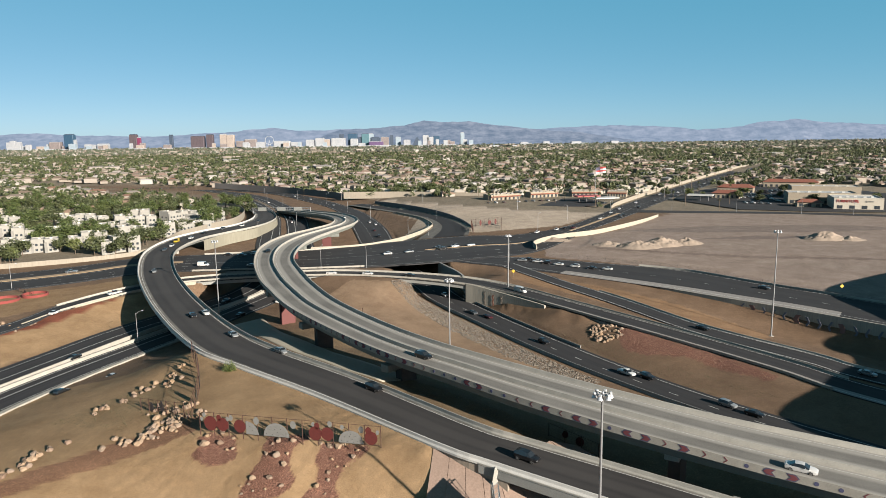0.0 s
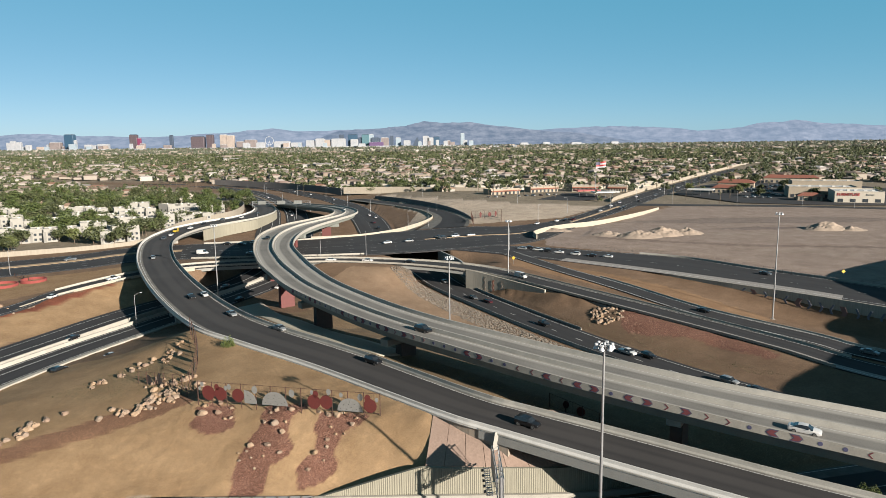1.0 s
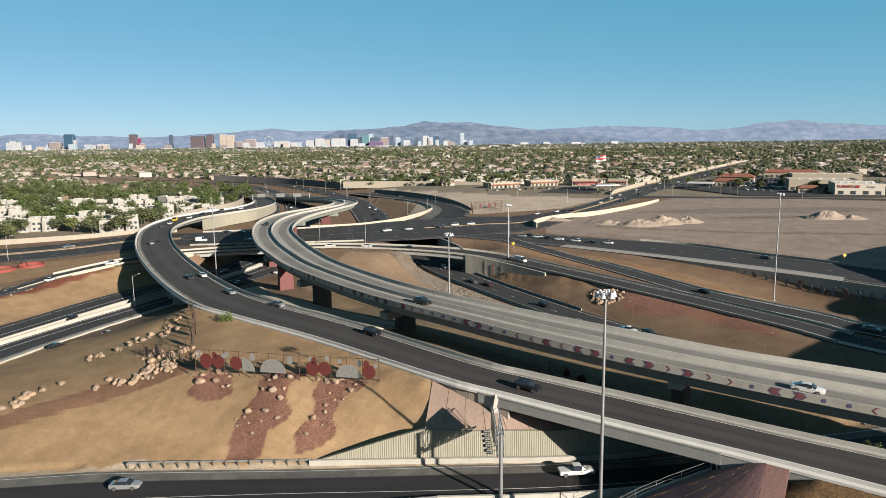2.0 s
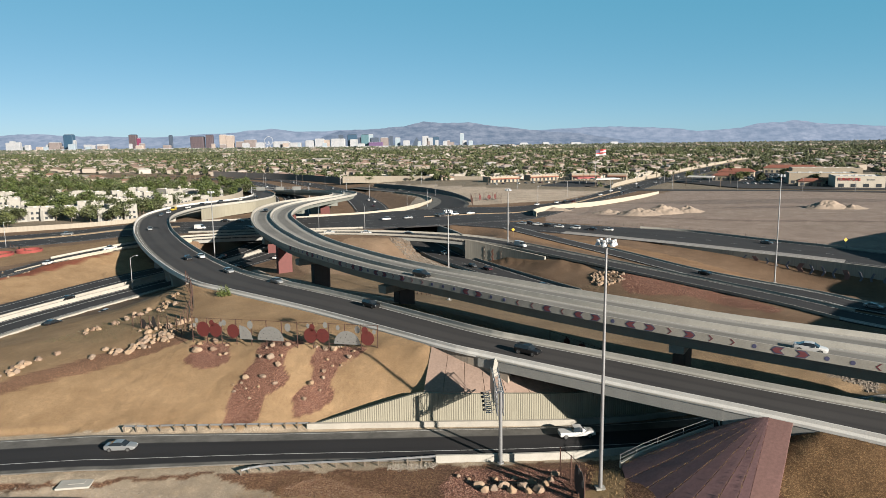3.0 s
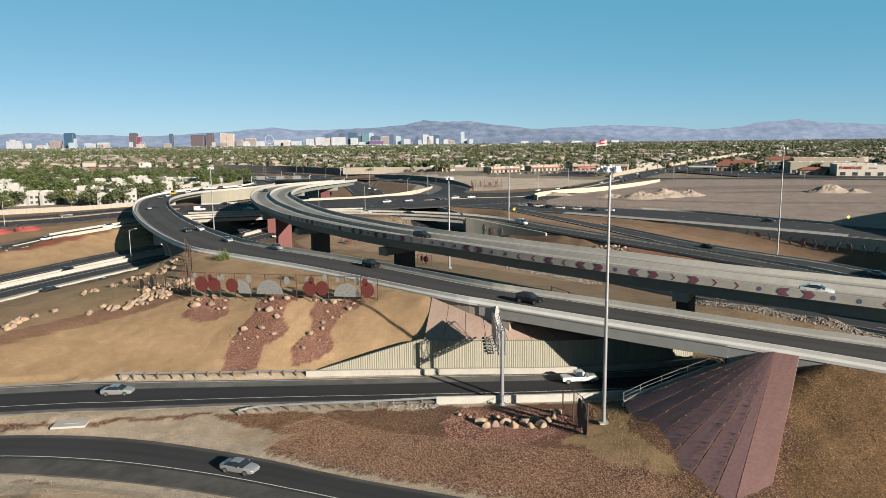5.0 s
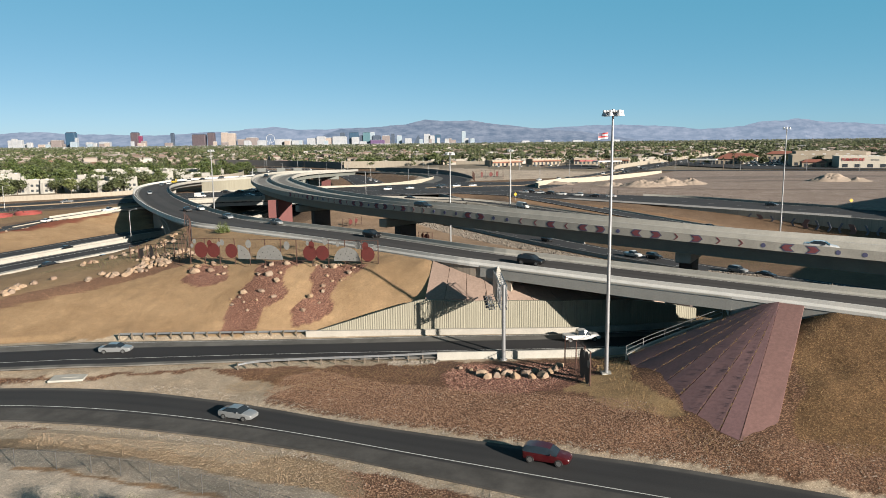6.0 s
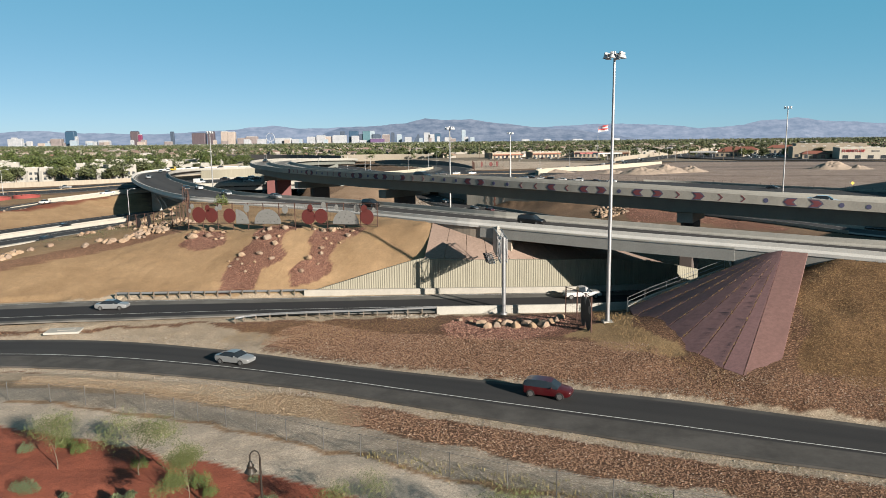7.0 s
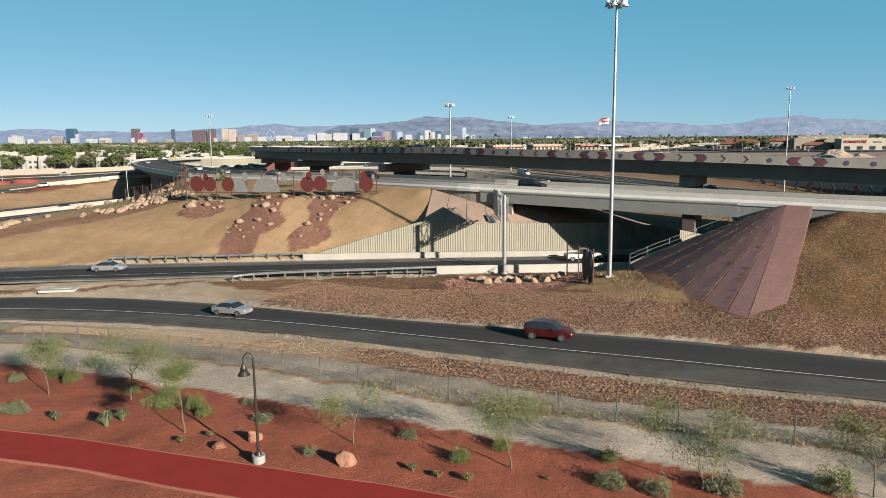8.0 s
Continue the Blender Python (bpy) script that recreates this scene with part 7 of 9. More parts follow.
# ---- street lamps and small signs ----
def street_lamp(name, h, arm, double=False):
    top = empty(name)
    bm = bmesh.new()
    add_tube(bm, (0, 0, -0.3), (0, 0, h), 0.13, 0.08, 8)
    part("pole", bm, M_STEEL, top)
    for s in (1, -1) if double else (1,):
        bm = bmesh.new()
        add_tube(bm, (0, 0, h - 0.3), (s * arm * 0.6, 0, h + 0.25), 0.05, n=6)
        add_tube(bm, (s * arm * 0.6, 0, h + 0.25), (s * arm, 0, h + 0.3), 0.045, n=6)
        part("arm", bm, M_STEEL, top)
        bm = bmesh.new()
        add_box(bm, s * (arm + 0.35), 0, h + 0.28, 0.8, 0.3, 0.16, bevel=0.05)
        part("lamp_head", bm, M_LAMP, top)
    return top


SL = street_lamp("street_lamp", 11.0, 2.2)
SLD = street_lamp("street_lamp", 11.0, 2.2, True)
first_done = {}
for proto, x, y, rz in ((SL, -191, 297, 20), (SL, -104.5, 226, 60), (SL, -36.8, 319, 100), (SL, -58, 318, 80), (SL, -10, 428, 90), (SL, -24, 455, 60), (SL, 32, 336, 90), (SL, 62, 452, 40), (SL, 90, 500, 210), (SL, 128, 528, 40), (SL, 165, 590, 210), (SL, -60, 560, 0), (SL, -84, 600, 0),
                        (SL, -90, 640, 20), (SL, -118, 690, 20), (SL, -155, 730, 40), (SL, -200, 770, 40), (SL, -128, 470, 150), (SL, -112, 520, 150), (SL, -150, 640, 150), (SL, -185, 720, 150), (SL, 268, 514, 100), (SL, 226, 530, 100), (SL, 300, 502, 100), (SL, -20, 640, 0), (SL, 60, 560, 0),
                        (SLD, -240, 846, 30), (SLD, -300, 900, 30), (SL, 180, 542, 100), (SL, 205, 640, 210), (SL, 250, 715, 210), (SL, -6, 520, 60), (SL, -250, 330, 90), (SL, -320, 300, 90)):
    m = pose(x, y, ground_z(x, y) - 0.1, 0, 0, rz)
    if (abs(x + 36.8) < 0.1) or (abs(x + 58) < 0.1):
        m = pose(x, y, 4.9, 0, 0, rz)
    key = id(proto)
    if key in first_done:
        o = copy_thing(proto, m)
    else:
        o = proto
        o.matrix_basis = m
        first_done[key] = 1
    tagged(o, "grey steel street lamp with a curved arm", "street lamp", "street lamps")

M_YELLOW = plain("yellow_sign", (0.75, 0.50, 0.03), 0.6)
for x, y in ((30.5, 300), (-7.5, 388), (158, 268), (12.2, 281.8)):
    g = ground_z(x, y)
    top = tagged(empty("warning_sign", x, y, g), "yellow diamond warning sign on a thin post", "road sign", "warning signs")
    bm = bmesh.new()
    add_tube(bm, (0, 0, -0.2), (0, 0, 2.2), 0.04, n=6)
    part("post", bm, M_STEEL, top)
    bm = bmesh.new()
    add_box(bm, 0, -0.06, 0, 1.15, 0.03, 1.15, pose(0, 0, 2.9, 0, 45, 0))
    part("plate", bm, M_YELLOW, top)

# sign gantry over the far freeway
far_g = tagged(empty("sign_gantry", -140, 575, 0), "steel truss sign gantry spanning the far freeway", "road sign")
bm = bmesh.new()
for z in (6.8, 8.6):
    for dy in (-0.5, 0.5):
        add_tube(bm, (-20, dy, z), (28, dy, z), 0.12, n=6)
for i in range(16):
    add_tube(bm, (-20 + 3 * i, 0, 6.8 if i % 2 else 8.6), (-17 + 3 * i, 0, 8.6 if i % 2 else 6.8), 0.09, n=5)
part("truss", bm, M_STEEL, far_g)
for x in (-20, 28):
    bm = bmesh.new()
    add_tube(bm, (x, 0, -1), (x, 0, 8.8), 0.3, n=8)
    part("column", bm, M_STEEL, far_g)
for x in (-12, 4, 18):
    bm = bmesh.new()
    add_box(bm, x, -0.8, 7.6, 7, 0.15, 3.0)
    part("sign_panel", bm, M_SIGNBACK, far_g)


# ---- vehicles ----
M_GLASS_CAR = Mat("car_glass", 0.08, 0.0, 0.8)
M_GLASS_CAR.b.inputs["Base Color"].default_value = (0.012, 0.014, 0.016, 1)
M_GLASS_CAR = M_GLASS_CAR.m
M_TYRE = plain("tyre_rubber", (0.02, 0.02, 0.02), 0.9)
M_RIM = plain("alloy_rim", (0.5, 0.5, 0.5), 0.3, 0.8)
M_HEAD = plain("headlamp_lens", (0.75, 0.76, 0.78), 0.15)
M_TAIL = plain("tail_lamp_red", (0.35, 0.01, 0.01), 0.3)


def paint(name, c, metal=0.3):
    m = Mat(name, 0.28, metal, 0.5)
    n = m.noise(2.0, 3)
    m.color(m.mix(m.ramp(n, [(0.4, 0.0), (0.8, 0.05)]), c, (0.3, 0.25, 0.2)))
    m.b.inputs["Coat Weight"].default_value = 0.6
    m.b.inputs["Coat Roughness"].default_value = 0.08
    return m.m


PAINTS = {"white": paint("white_car_paint", (0.75, 0.75, 0.74), 0), "silver": paint("silver_car_paint", (0.50, 0.52, 0.53), 0.5), "black": paint("black_car_paint", (0.012, 0.012, 0.014), 0.1), "grey": paint("grey_car_paint", (0.14, 0.15, 0.16), 0.4),
          "red": paint("red_car_paint", (0.085, 0.005, 0.009), 0.2), "blue": paint("blue_car_paint", (0.05, 0.10, 0.20), 0.3), "yellow": paint("yellow_car_paint", (0.70, 0.48, 0.04), 0)}
# stations: x, half width, underside, belt, roof, roof half width
SHAPES = {
    "sedan": [(-2.42, 0.72, 0.42, 0.80, 0.82, 0.60), (-2.28, 0.86, 0.28, 0.96, 0.99, 0.72), (-1.65, 0.91, 0.22, 1.0, 1.04, 0.74), (-0.95, 0.92, 0.22, 0.99, 1.40, 0.62), (0.0, 0.92, 0.22, 0.97, 1.46, 0.62), (0.45, 0.92, 0.22, 0.96, 1.40, 0.62), (1.15, 0.91, 0.22, 0.93, 0.98, 0.72), (2.0, 0.87, 0.24, 0.82, 0.86, 0.68), (2.38, 0.72, 0.32, 0.66, 0.69, 0.58)],
    "suv": [(-2.32, 0.76, 0.5, 1.05, 1.10, 0.66), (-2.2, 0.90, 0.35, 1.12, 1.5, 0.66), (-1.85, 0.93, 0.3, 1.12, 1.68, 0.68), (-0.9, 0.94, 0.28, 1.10, 1.74, 0.68), (0.15, 0.94, 0.28, 1.08, 1.72, 0.67), (0.5, 0.94, 0.28, 1.07, 1.62, 0.66), (1.2, 0.93, 0.28, 1.04, 1.12, 0.74), (2.05, 0.89, 0.32, 0.95, 1.0, 0.7), (2.38, 0.76, 0.42, 0.78, 0.82, 0.62)],
    "pickup": [(-2.85, 0.85, 0.5, 1.0, 1.02, 0.8), (-2.8, 0.95, 0.42, 1.06, 1.08, 0.9), (-0.75, 0.96, 0.4, 1.08, 1.1, 0.9), (-0.62, 0.96, 0.4, 1.1, 1.78, 0.66), (0.3, 0.96, 0.4, 1.1, 1.84, 0.68), (0.75, 0.96, 0.4, 1.1, 1.7, 0.66), (1.35, 0.95, 0.4, 1.1, 1.18, 0.8), (2.5, 0.92, 0.42, 1.02, 1.08, 0.8), (2.85, 0.8, 0.5, 0.86, 0.9, 0.7)],
    "van": [(-2.7, 0.9, 0.4, 1.2, 2.1, 0.82), (-2.6, 0.98, 0.35, 1.25, 2.3, 0.85), (0.6, 0.98, 0.3, 1.25, 2.35, 0.85), (1.2, 0.98, 0.3, 1.22, 2.2, 0.82), (1.85, 0.96, 0.3, 1.18, 1.28, 0.82), (2.5, 0.9, 0.35, 1.0, 1.05, 0.75), (2.7, 0.78, 0.45, 0.8, 0.84, 0.66)]}


def car(kind, colour):
    st = SHAPES[kind]
    top = empty({"sedan": "car", "suv": "suv", "pickup": "pickup_truck", "van": "van"}[kind])
    body, glass = bmesh.new(), bmesh.new()

    def ring(bm, s):
        x, w, a, b, r, rw = s
        return [bm.verts.new(p) for p in ((x, -w * 0.92, a), (x, -w, (a + b) / 2), (x, -w * 0.97, b), (x, -rw, r), (x, rw, r), (x, w * 0.97, b), (x, w, (a + b) / 2), (x, w * 0.92, a))]
    rings = [ring(body, s) for s in st]
    for i, (p, q) in enumerate(zip(rings, rings[1:])):
        s, t = st[i], st[i + 1]
        for j in range(8):
            k = (j + 1) % 8
            hi = s[4] - s[3] > 0.25 or t[4] - t[3] > 0.25
            both = s[4] - s[3] > 0.25 and t[4] - t[3] > 0.25
            is_glass = (hi and j in (2, 4) and not (kind == "van" and i < 2)) or (hi and not both and j == 3) or (both and j == 3 and abs(s[4] - t[4]) > 0.3)
            vs = [p[j], p[k], q[k], q[j]]
            if is_glass:
                f = [glass.verts.new(v.co * 1.0) for v in vs]
                glass.faces.new(f)
                if j in (2, 4):
                    continue
            else:
                body.faces.new(vs)
    body.faces.new(rings[0][::-1])
    body.faces.new(rings[-1])
    for bm_ in (body, glass):
        bmesh.ops.recalc_face_normals(bm_, faces=bm_.faces)
    bmesh.ops.bevel(body, geom=[e for e in body.edges if len(e.link_faces) == 2 and e.calc_face_angle() > 0.25], offset=0.07, segments=2, affect="EDGES", clamp_overlap=True)
    b_ = part("body", body, PAINTS[colour], top)
    for sy in (-1, 1):
        bm = bmesh.new()
        add_box(bm, 0, 0, 0, 0.12, 0.22, 0.14, bevel=0.03)
        part("side_mirror", bm, PAINTS[colour], top).matrix_basis = pose(0.62, sy * 1.0, st[len(st) // 2][3] + 0.08)
    b_.data.shade_smooth()
    b_.data.set_sharp_from_angle(angle=radians(32))
    part("window_glass", glass, M_GLASS_CAR, top, "dark tinted car glass")
    wb = st[-1][0] - 0.92
    for sx in (-1, 1):
        for sy in (-1, 1):
            bm = bmesh.new()
            r = 0.33 if kind == "sedan" else 0.38
            add_tube(bm, (0, -0.12, 0), (0, 0.12, 0), r, n=18)
            w = part("wheel", bm, M_TYRE, top)
            w.matrix_basis = pose(sx * wb * 0.98 - 0.03, sy * 0.83, r)
            bm = bmesh.new()
            add_tube(bm, (0, -0.01, 0), (0, 0.015, 0), r * 0.66, r * 0.55, n=14)
            rim = part("rim", bm, M_RIM, w)
            rim.matrix_basis = pose(0, sy * 0.125, 0)
    for sy in (-1, 1):
        bm = bmesh.new()
        add_box(bm, 0, 0, 0, 0.22, 0.34, 0.14, bevel=0.03)
        part("headlight", bm, M_HEAD, top).matrix_basis = pose(st[-1][0] - 0.16, sy * 0.58, st[-1][3] - 0.04, 0, 0, -sy * 16)
        bm = bmesh.new()
        add_box(bm, 0, 0, 0, 0.12, 0.3, 0.2, bevel=0.03)
        part("tail_light", bm, M_TAIL, top).matrix_basis = pose(st[0][0] + 0.1, sy * 0.62, st[0][3] - 0.06)
    return top


FLEET = {}
NAMES = {"sedan": "sedan", "suv": "sport utility vehicle", "pickup": "pickup truck", "van": "panel van"}


def put_car(kind, colour, m, where):
    key = (kind, colour)
    if key not in FLEET:
        FLEET[key] = car(kind, colour)
        o = FLEET[key]
        o.matrix_basis = m
    else:
        o = copy_thing(FLEET[key], m)
    return tagged(o, f"{colour} {NAMES[kind]} {where}", "car" if kind != "pickup" else "truck", "vehicles")


def drive(kind, colour, road, x, y, back=False, where="driving on the asphalt road"):
    """A vehicle on a road near x, y, headed along it or back."""
    k = road.near(x, y)
    t = road.mid[min(k + 1, len(road.mid) - 1)] - road.mid[max(k - 1, 0)]
    yaw = math.degrees(math.atan2(t[1], t[0])) + (180 if back else 0)
    tilt = -math.degrees(math.atan2(t[2], math.hypot(t[0], t[1]))) * (-1 if back else 1)
    s = float(np.dot(np.array([x, y]) - road.mid[k, :2], t[:2]) / (t[:2] @ t[:2]))
    put_car(kind, colour, pose(x, y, road.mid[k, 2] + s * t[2] + 0.03, 0, 0, yaw) @ pose(0, 0, 0, 0, tilt, 0), where)


for row in (("sedan", "black", RAMP, -82.8, 219.5, 1), ("sedan", "white", RAMP, -79.6, 222.5, 1), ("sedan", "silver", RAMP, -62.6, 196.4, 1), ("sedan", "silver", RAMP, -44.5, 179.5, 1), ("suv", "black", RAMP, -16.4, 149.6, 1), ("suv", "black", RAMP, 14.2, 114.6, 1), ("sedan", "silver", RAMP, -127.6, 297, 1),
            ("sedan", "grey", RAMP, -147, 357, 1), ("sedan", "white", RAMP, -149, 372, 1), ("van", "yellow", RAMP, -152.5, 388, 1), ("suv", "white", RAMP, -149.4, 402, 1), ("sedan", "black", RAMP, -150.5, 428, 1), ("suv", "grey", RAMP, -146, 450, 1), ("sedan", "white", RAMP, -139, 470, 1), ("sedan", "black", RAMP, -136, 500, 1)):
    drive(*row[:5], bool(row[5]), "driving on the curved ramp")
for row in (("suv", "black", FLY, -5.2, 155.2, 1), ("sedan", "white", FLY, 55.8, 101.5, 1), ("sedan", "black", FLY, -81.0, 312.3, 1), ("sedan", "white", FLY, -70, 480, 1)):
    drive(*row[:5], bool(row[5]), "driving on the concrete flyover")
drive("sedan", "silver", UNDER, -50.8, 101.4, False, "driving towards the underpass")
drive("pickup", "white", UNDER, 20.6, 103.0, False, "driving out of the underpass")
drive("suv", "red", NEAR, 9.5, 63.6, False, "driving on the near road")
drive("sedan", "silver", NEAR, -24.9, 77.0, False, "driving on the near road")
for row in (("sedan", "white", LOW_A, -96.4, 191.2, 0), ("sedan", "black", LOW_B, -117.2, 209, 1), ("suv", "black", LOW_A, -104.4, 178.4, 0), ("sedan", "black", LOW_A, -80, 262, 0), ("suv", "grey", LOW_B, -93, 285, 1), ("sedan", "white", LOW_A, -70, 284, 0)):
    drive(*row[:5], bool(row[5]), "driving on the lower freeway")
for row in (("sedan", "white", SLIP, -146.5, 251, 0), ("pickup", "white", SLIP, -136.5, 278, 0), ("sedan", "white", SLIP, -51.2, 305.5, 0), ("sedan", "white", SLIP, -34.5, 303.5, 0), ("sedan", "black", SLIP, -15.4, 299, 0), ("van", "white", SLIP, 30.6, 272.5, 0)):
    drive(*row[:5], bool(row[5]), "driving on the slip ramp")
for row in (("suv", "white", MAIN, -29.8, 356, 1), ("sedan", "silver", MAIN, -18.8, 362, 1), ("sedan", "black", MAIN, -3, 377, 1), ("suv", "black", MAIN, -1, 372, 1), ("suv", "white", MAIN, 6, 380, 1), ("sedan", "white", MAIN, 15, 385, 1), ("sedan", "white", MAIN, 59.2, 436, 1), ("sedan", "white", MAIN, 73.8, 448, 0), ("sedan", "black", MAIN, 80, 452, 0), ("pickup", "grey", MAIN, -182, 329.8, 1), ("van", "white", MAIN, -119.3, 335, 0),
            ("sedan", "black", MAIN, -116.3, 365, 0), ("sedan", "grey", MAIN, -108, 362, 0), ("suv", "white", MAIN, -102, 366, 0), ("sedan", "black", MAIN, -98, 360, 0), ("sedan", "silver", MAIN, -94, 330, 0), ("sedan", "red", MAIN, 86, 455, 1), ("sedan", "white", MAIN, 114.8, 503, 1), ("suv", "grey", MAIN, 132.1, 512, 0), ("sedan", "white", MAIN, 130.9, 538, 1), ("sedan", "black", MAIN, 136.8, 522, 0), ("sedan", "white", MAIN, 144, 563, 1), ("suv", "black", MAIN, 162.4, 572, 0), ("sedan", "white", MAIN, 171.3, 613, 1), ("sedan", "silver", MAIN, 192, 625, 0), ("sedan", "white", MAIN, 217.2, 693, 1), ("suv", "white", MAIN, 241, 709, 0), ("sedan", "grey", MAIN, 277.8, 793, 1), ("sedan", "white", MAIN, 312.6, 827, 0), ("suv", "black", MAIN, 342.4, 899, 1), ("sedan", "white", MAIN, 385.7, 947, 0)):
    drive(*row[:5], bool(row[5]), "on the wide arterial road")
for row in (("sedan", "black", EAST, 42, 340, 1), ("sedan", "white", EAST, 45.7, 334, 1), ("suv", "black", EAST, 49.6, 330, 1), ("sedan", "white", EAST, 55, 327, 1), ("sedan", "silver", EAST, 38.4, 337, 1), ("suv", "white", EAST, 62, 322, 1), ("sedan", "black", EAST, 69, 318, 1), ("sedan", "white", EAST, 76, 316, 1), ("sedan", "grey", EAST, 130.4, 275, 0)):
    drive(*row[:5], bool(row[5]), "queued on the ramp by the lot")
for row in (("sedan", "black", EAST2, 87, 225.5, 0), ("sedan", "silver", EAST2, 117, 183, 0)):
    drive(*row[:5], bool(row[5]), "driving on the narrow ramp")
for row in (("sedan", "grey", RIGHT, 11, 263, 1), ("sedan", "red", RIGHT, 16.5, 256.5, 1), ("suv", "black", RIGHT, 33, 223, 1), ("pickup", "white", RIGHT, 52.5, 191.5, 1), ("suv", "black", RIGHT, 57.5, 188, 1), ("suv", "silver", RIGHT, 71.8, 167, 1), ("sedan", "black", RIGHT, 76, 161, 1), ("sedan", "white", RIGHT, 0, 294, 1), ("sedan", "white", RIGHT, -52, 520, 1), ("sedan", "white", RIGHT, -58, 535, 1), ("sedan", "red", RIGHT, -50, 490, 1), ("suv", "black", RIGHT, -44, 460, 1), ("sedan", "white", RIGHT, -38, 440, 1), ("sedan", "silver", RIGHT, -108, 672, 1), ("sedan", "white", RIGHT, -143, 738, 1), ("sedan", "white", RIGHT, -168, 775, 1)):
    drive(*row[:5], bool(row[5]), "driving on the freeway connector")
for row in (("sedan", "white", LOW_A, -128, 570, 0), ("sedan", "white", LOW_A, -120, 540, 0), ("sedan", "black", LOW_B, -150, 590, 1), ("sedan", "white", LOW_B, -140, 540, 1), ("suv", "white", LOW_B, -190, 690, 1), ("sedan", "white", LOW_A, -180, 705, 0), ("sedan", "grey", LOW_A, -240, 812, 0)):
    drive(*row[:5], bool(row[5]), "driving on the far freeway")

# ---- the town: far houses and trees as ground cover ----
AVOID = [MAIN, STREET, LOW_A, LOW_B, RIGHT, RAMP, LOOP]


def free_ground(x, y, gap=9.0):
    """True where no road, lot, apartment or shop stands."""
    ok = np.ones(len(x), bool)
    near = y < 1700
    for road in AVOID:
        d, _ = corridor(x[near], y[near], road)
        ok[np.where(near)[0][d < gap]] = False
    for poly in ([(-330, 250), (-160, 340), (-150, 480), (-150, 560), (-210, 660), (-330, 560), (-420, 420)], [(30, 330), (520, 100), (520, 480), (335, 500), (150, 560), (100, 600), (-30, 700), (-110, 705), (-80, 600), (-40, 480), (0, 440)],
                 [(150, 560), (335, 495), (470, 470), (520, 640), (440, 820), (300, 800), (180, 620)], [(10, 690), (30, 560), (110, 560), (190, 660), (160, 700), (60, 700)]):
        ok &= ~inside(x, y, poly)
    ok &= ~inside(x, y, [(-170, 380), (0, 380), (20, 520), (-40, 706), (-110, 760), (-300, 920), (-360, 880), (-210, 650)])
    ok &= ~inside(x, y, [(-160, 700), (-600, 960), (-600, 1060), (-330, 930), (-110, 720)])
    return ok


def town_box(rs, n, y0, y1):
    """Spread over the view's wedge, evenly by area."""
    y = np.sqrt(rs.uniform(y0 * y0, y1 * y1, n))
    x = rs.uniform(-0.74, 0.74, n) * y
    return x, y


def tri_soup(name, verts, faces, material, label, cat):
    me = bpy.data.meshes.new(name)
    me.from_pydata(verts.reshape(-1, 3).tolist(), [], faces.tolist())
    me.materials.append(material)
    return tagged(new(name, me), label, cat, kind="stuff")


def tree_cover(name, x, y, h, per, label, seed, material):
    """Crowns of loose leaf clumps over short trunks, all in one mesh."""
    rs = np.random.RandomState(seed)
    n = len(x)
    g = relief(x, y)
    H = rs.uniform(0.6, 1.25, n) * h
    W = H * rs.uniform(0.34, 0.55, n)
    th, u = rs.uniform(0, 6.283, (n, per)), rs.uniform(0.0, 1.0, (n, per))
    rad = np.sqrt(np.clip(1 - (2 * u - 0.85) ** 2 * 0.8, 0.05, 1)) * rs.uniform(0.5, 1.05, (n, per))
    c = np.stack([x[:, None] + W[:, None] * rad * np.cos(th), y[:, None] + W[:, None] * rad * np.sin(th), g[:, None] + H[:, None] * (0.25 + 0.72 * u)], -1).reshape(-1, 3)
    s = np.repeat(W, per)[:, None] * rs.uniform(0.3, 0.62, (n * per, 1)) * (16 / per) ** 0.35
    d = rs.normal(0, 1, (n * per, 3))
    d /= np.linalg.norm(d, axis=1)[:, None]
    e = np.cross(d, rs.normal(0, 1, (n * per, 3)))
    e /= np.linalg.norm(e, axis=1)[:, None] + 1e-9
    f = np.cross(d, e)
    p = np.stack([c + d * s, c + e * s, c + f * s, c - (d + e + f) * s * 0.5], 1)
    k = np.arange(n * per)[:, None] * 4
    faces = np.concatenate([k + np.array(t) for t in ((0, 1, 2), (0, 3, 1), (1, 3, 2), (2, 3, 0))])
    return tri_soup(name, p, faces, material, label, "trees")


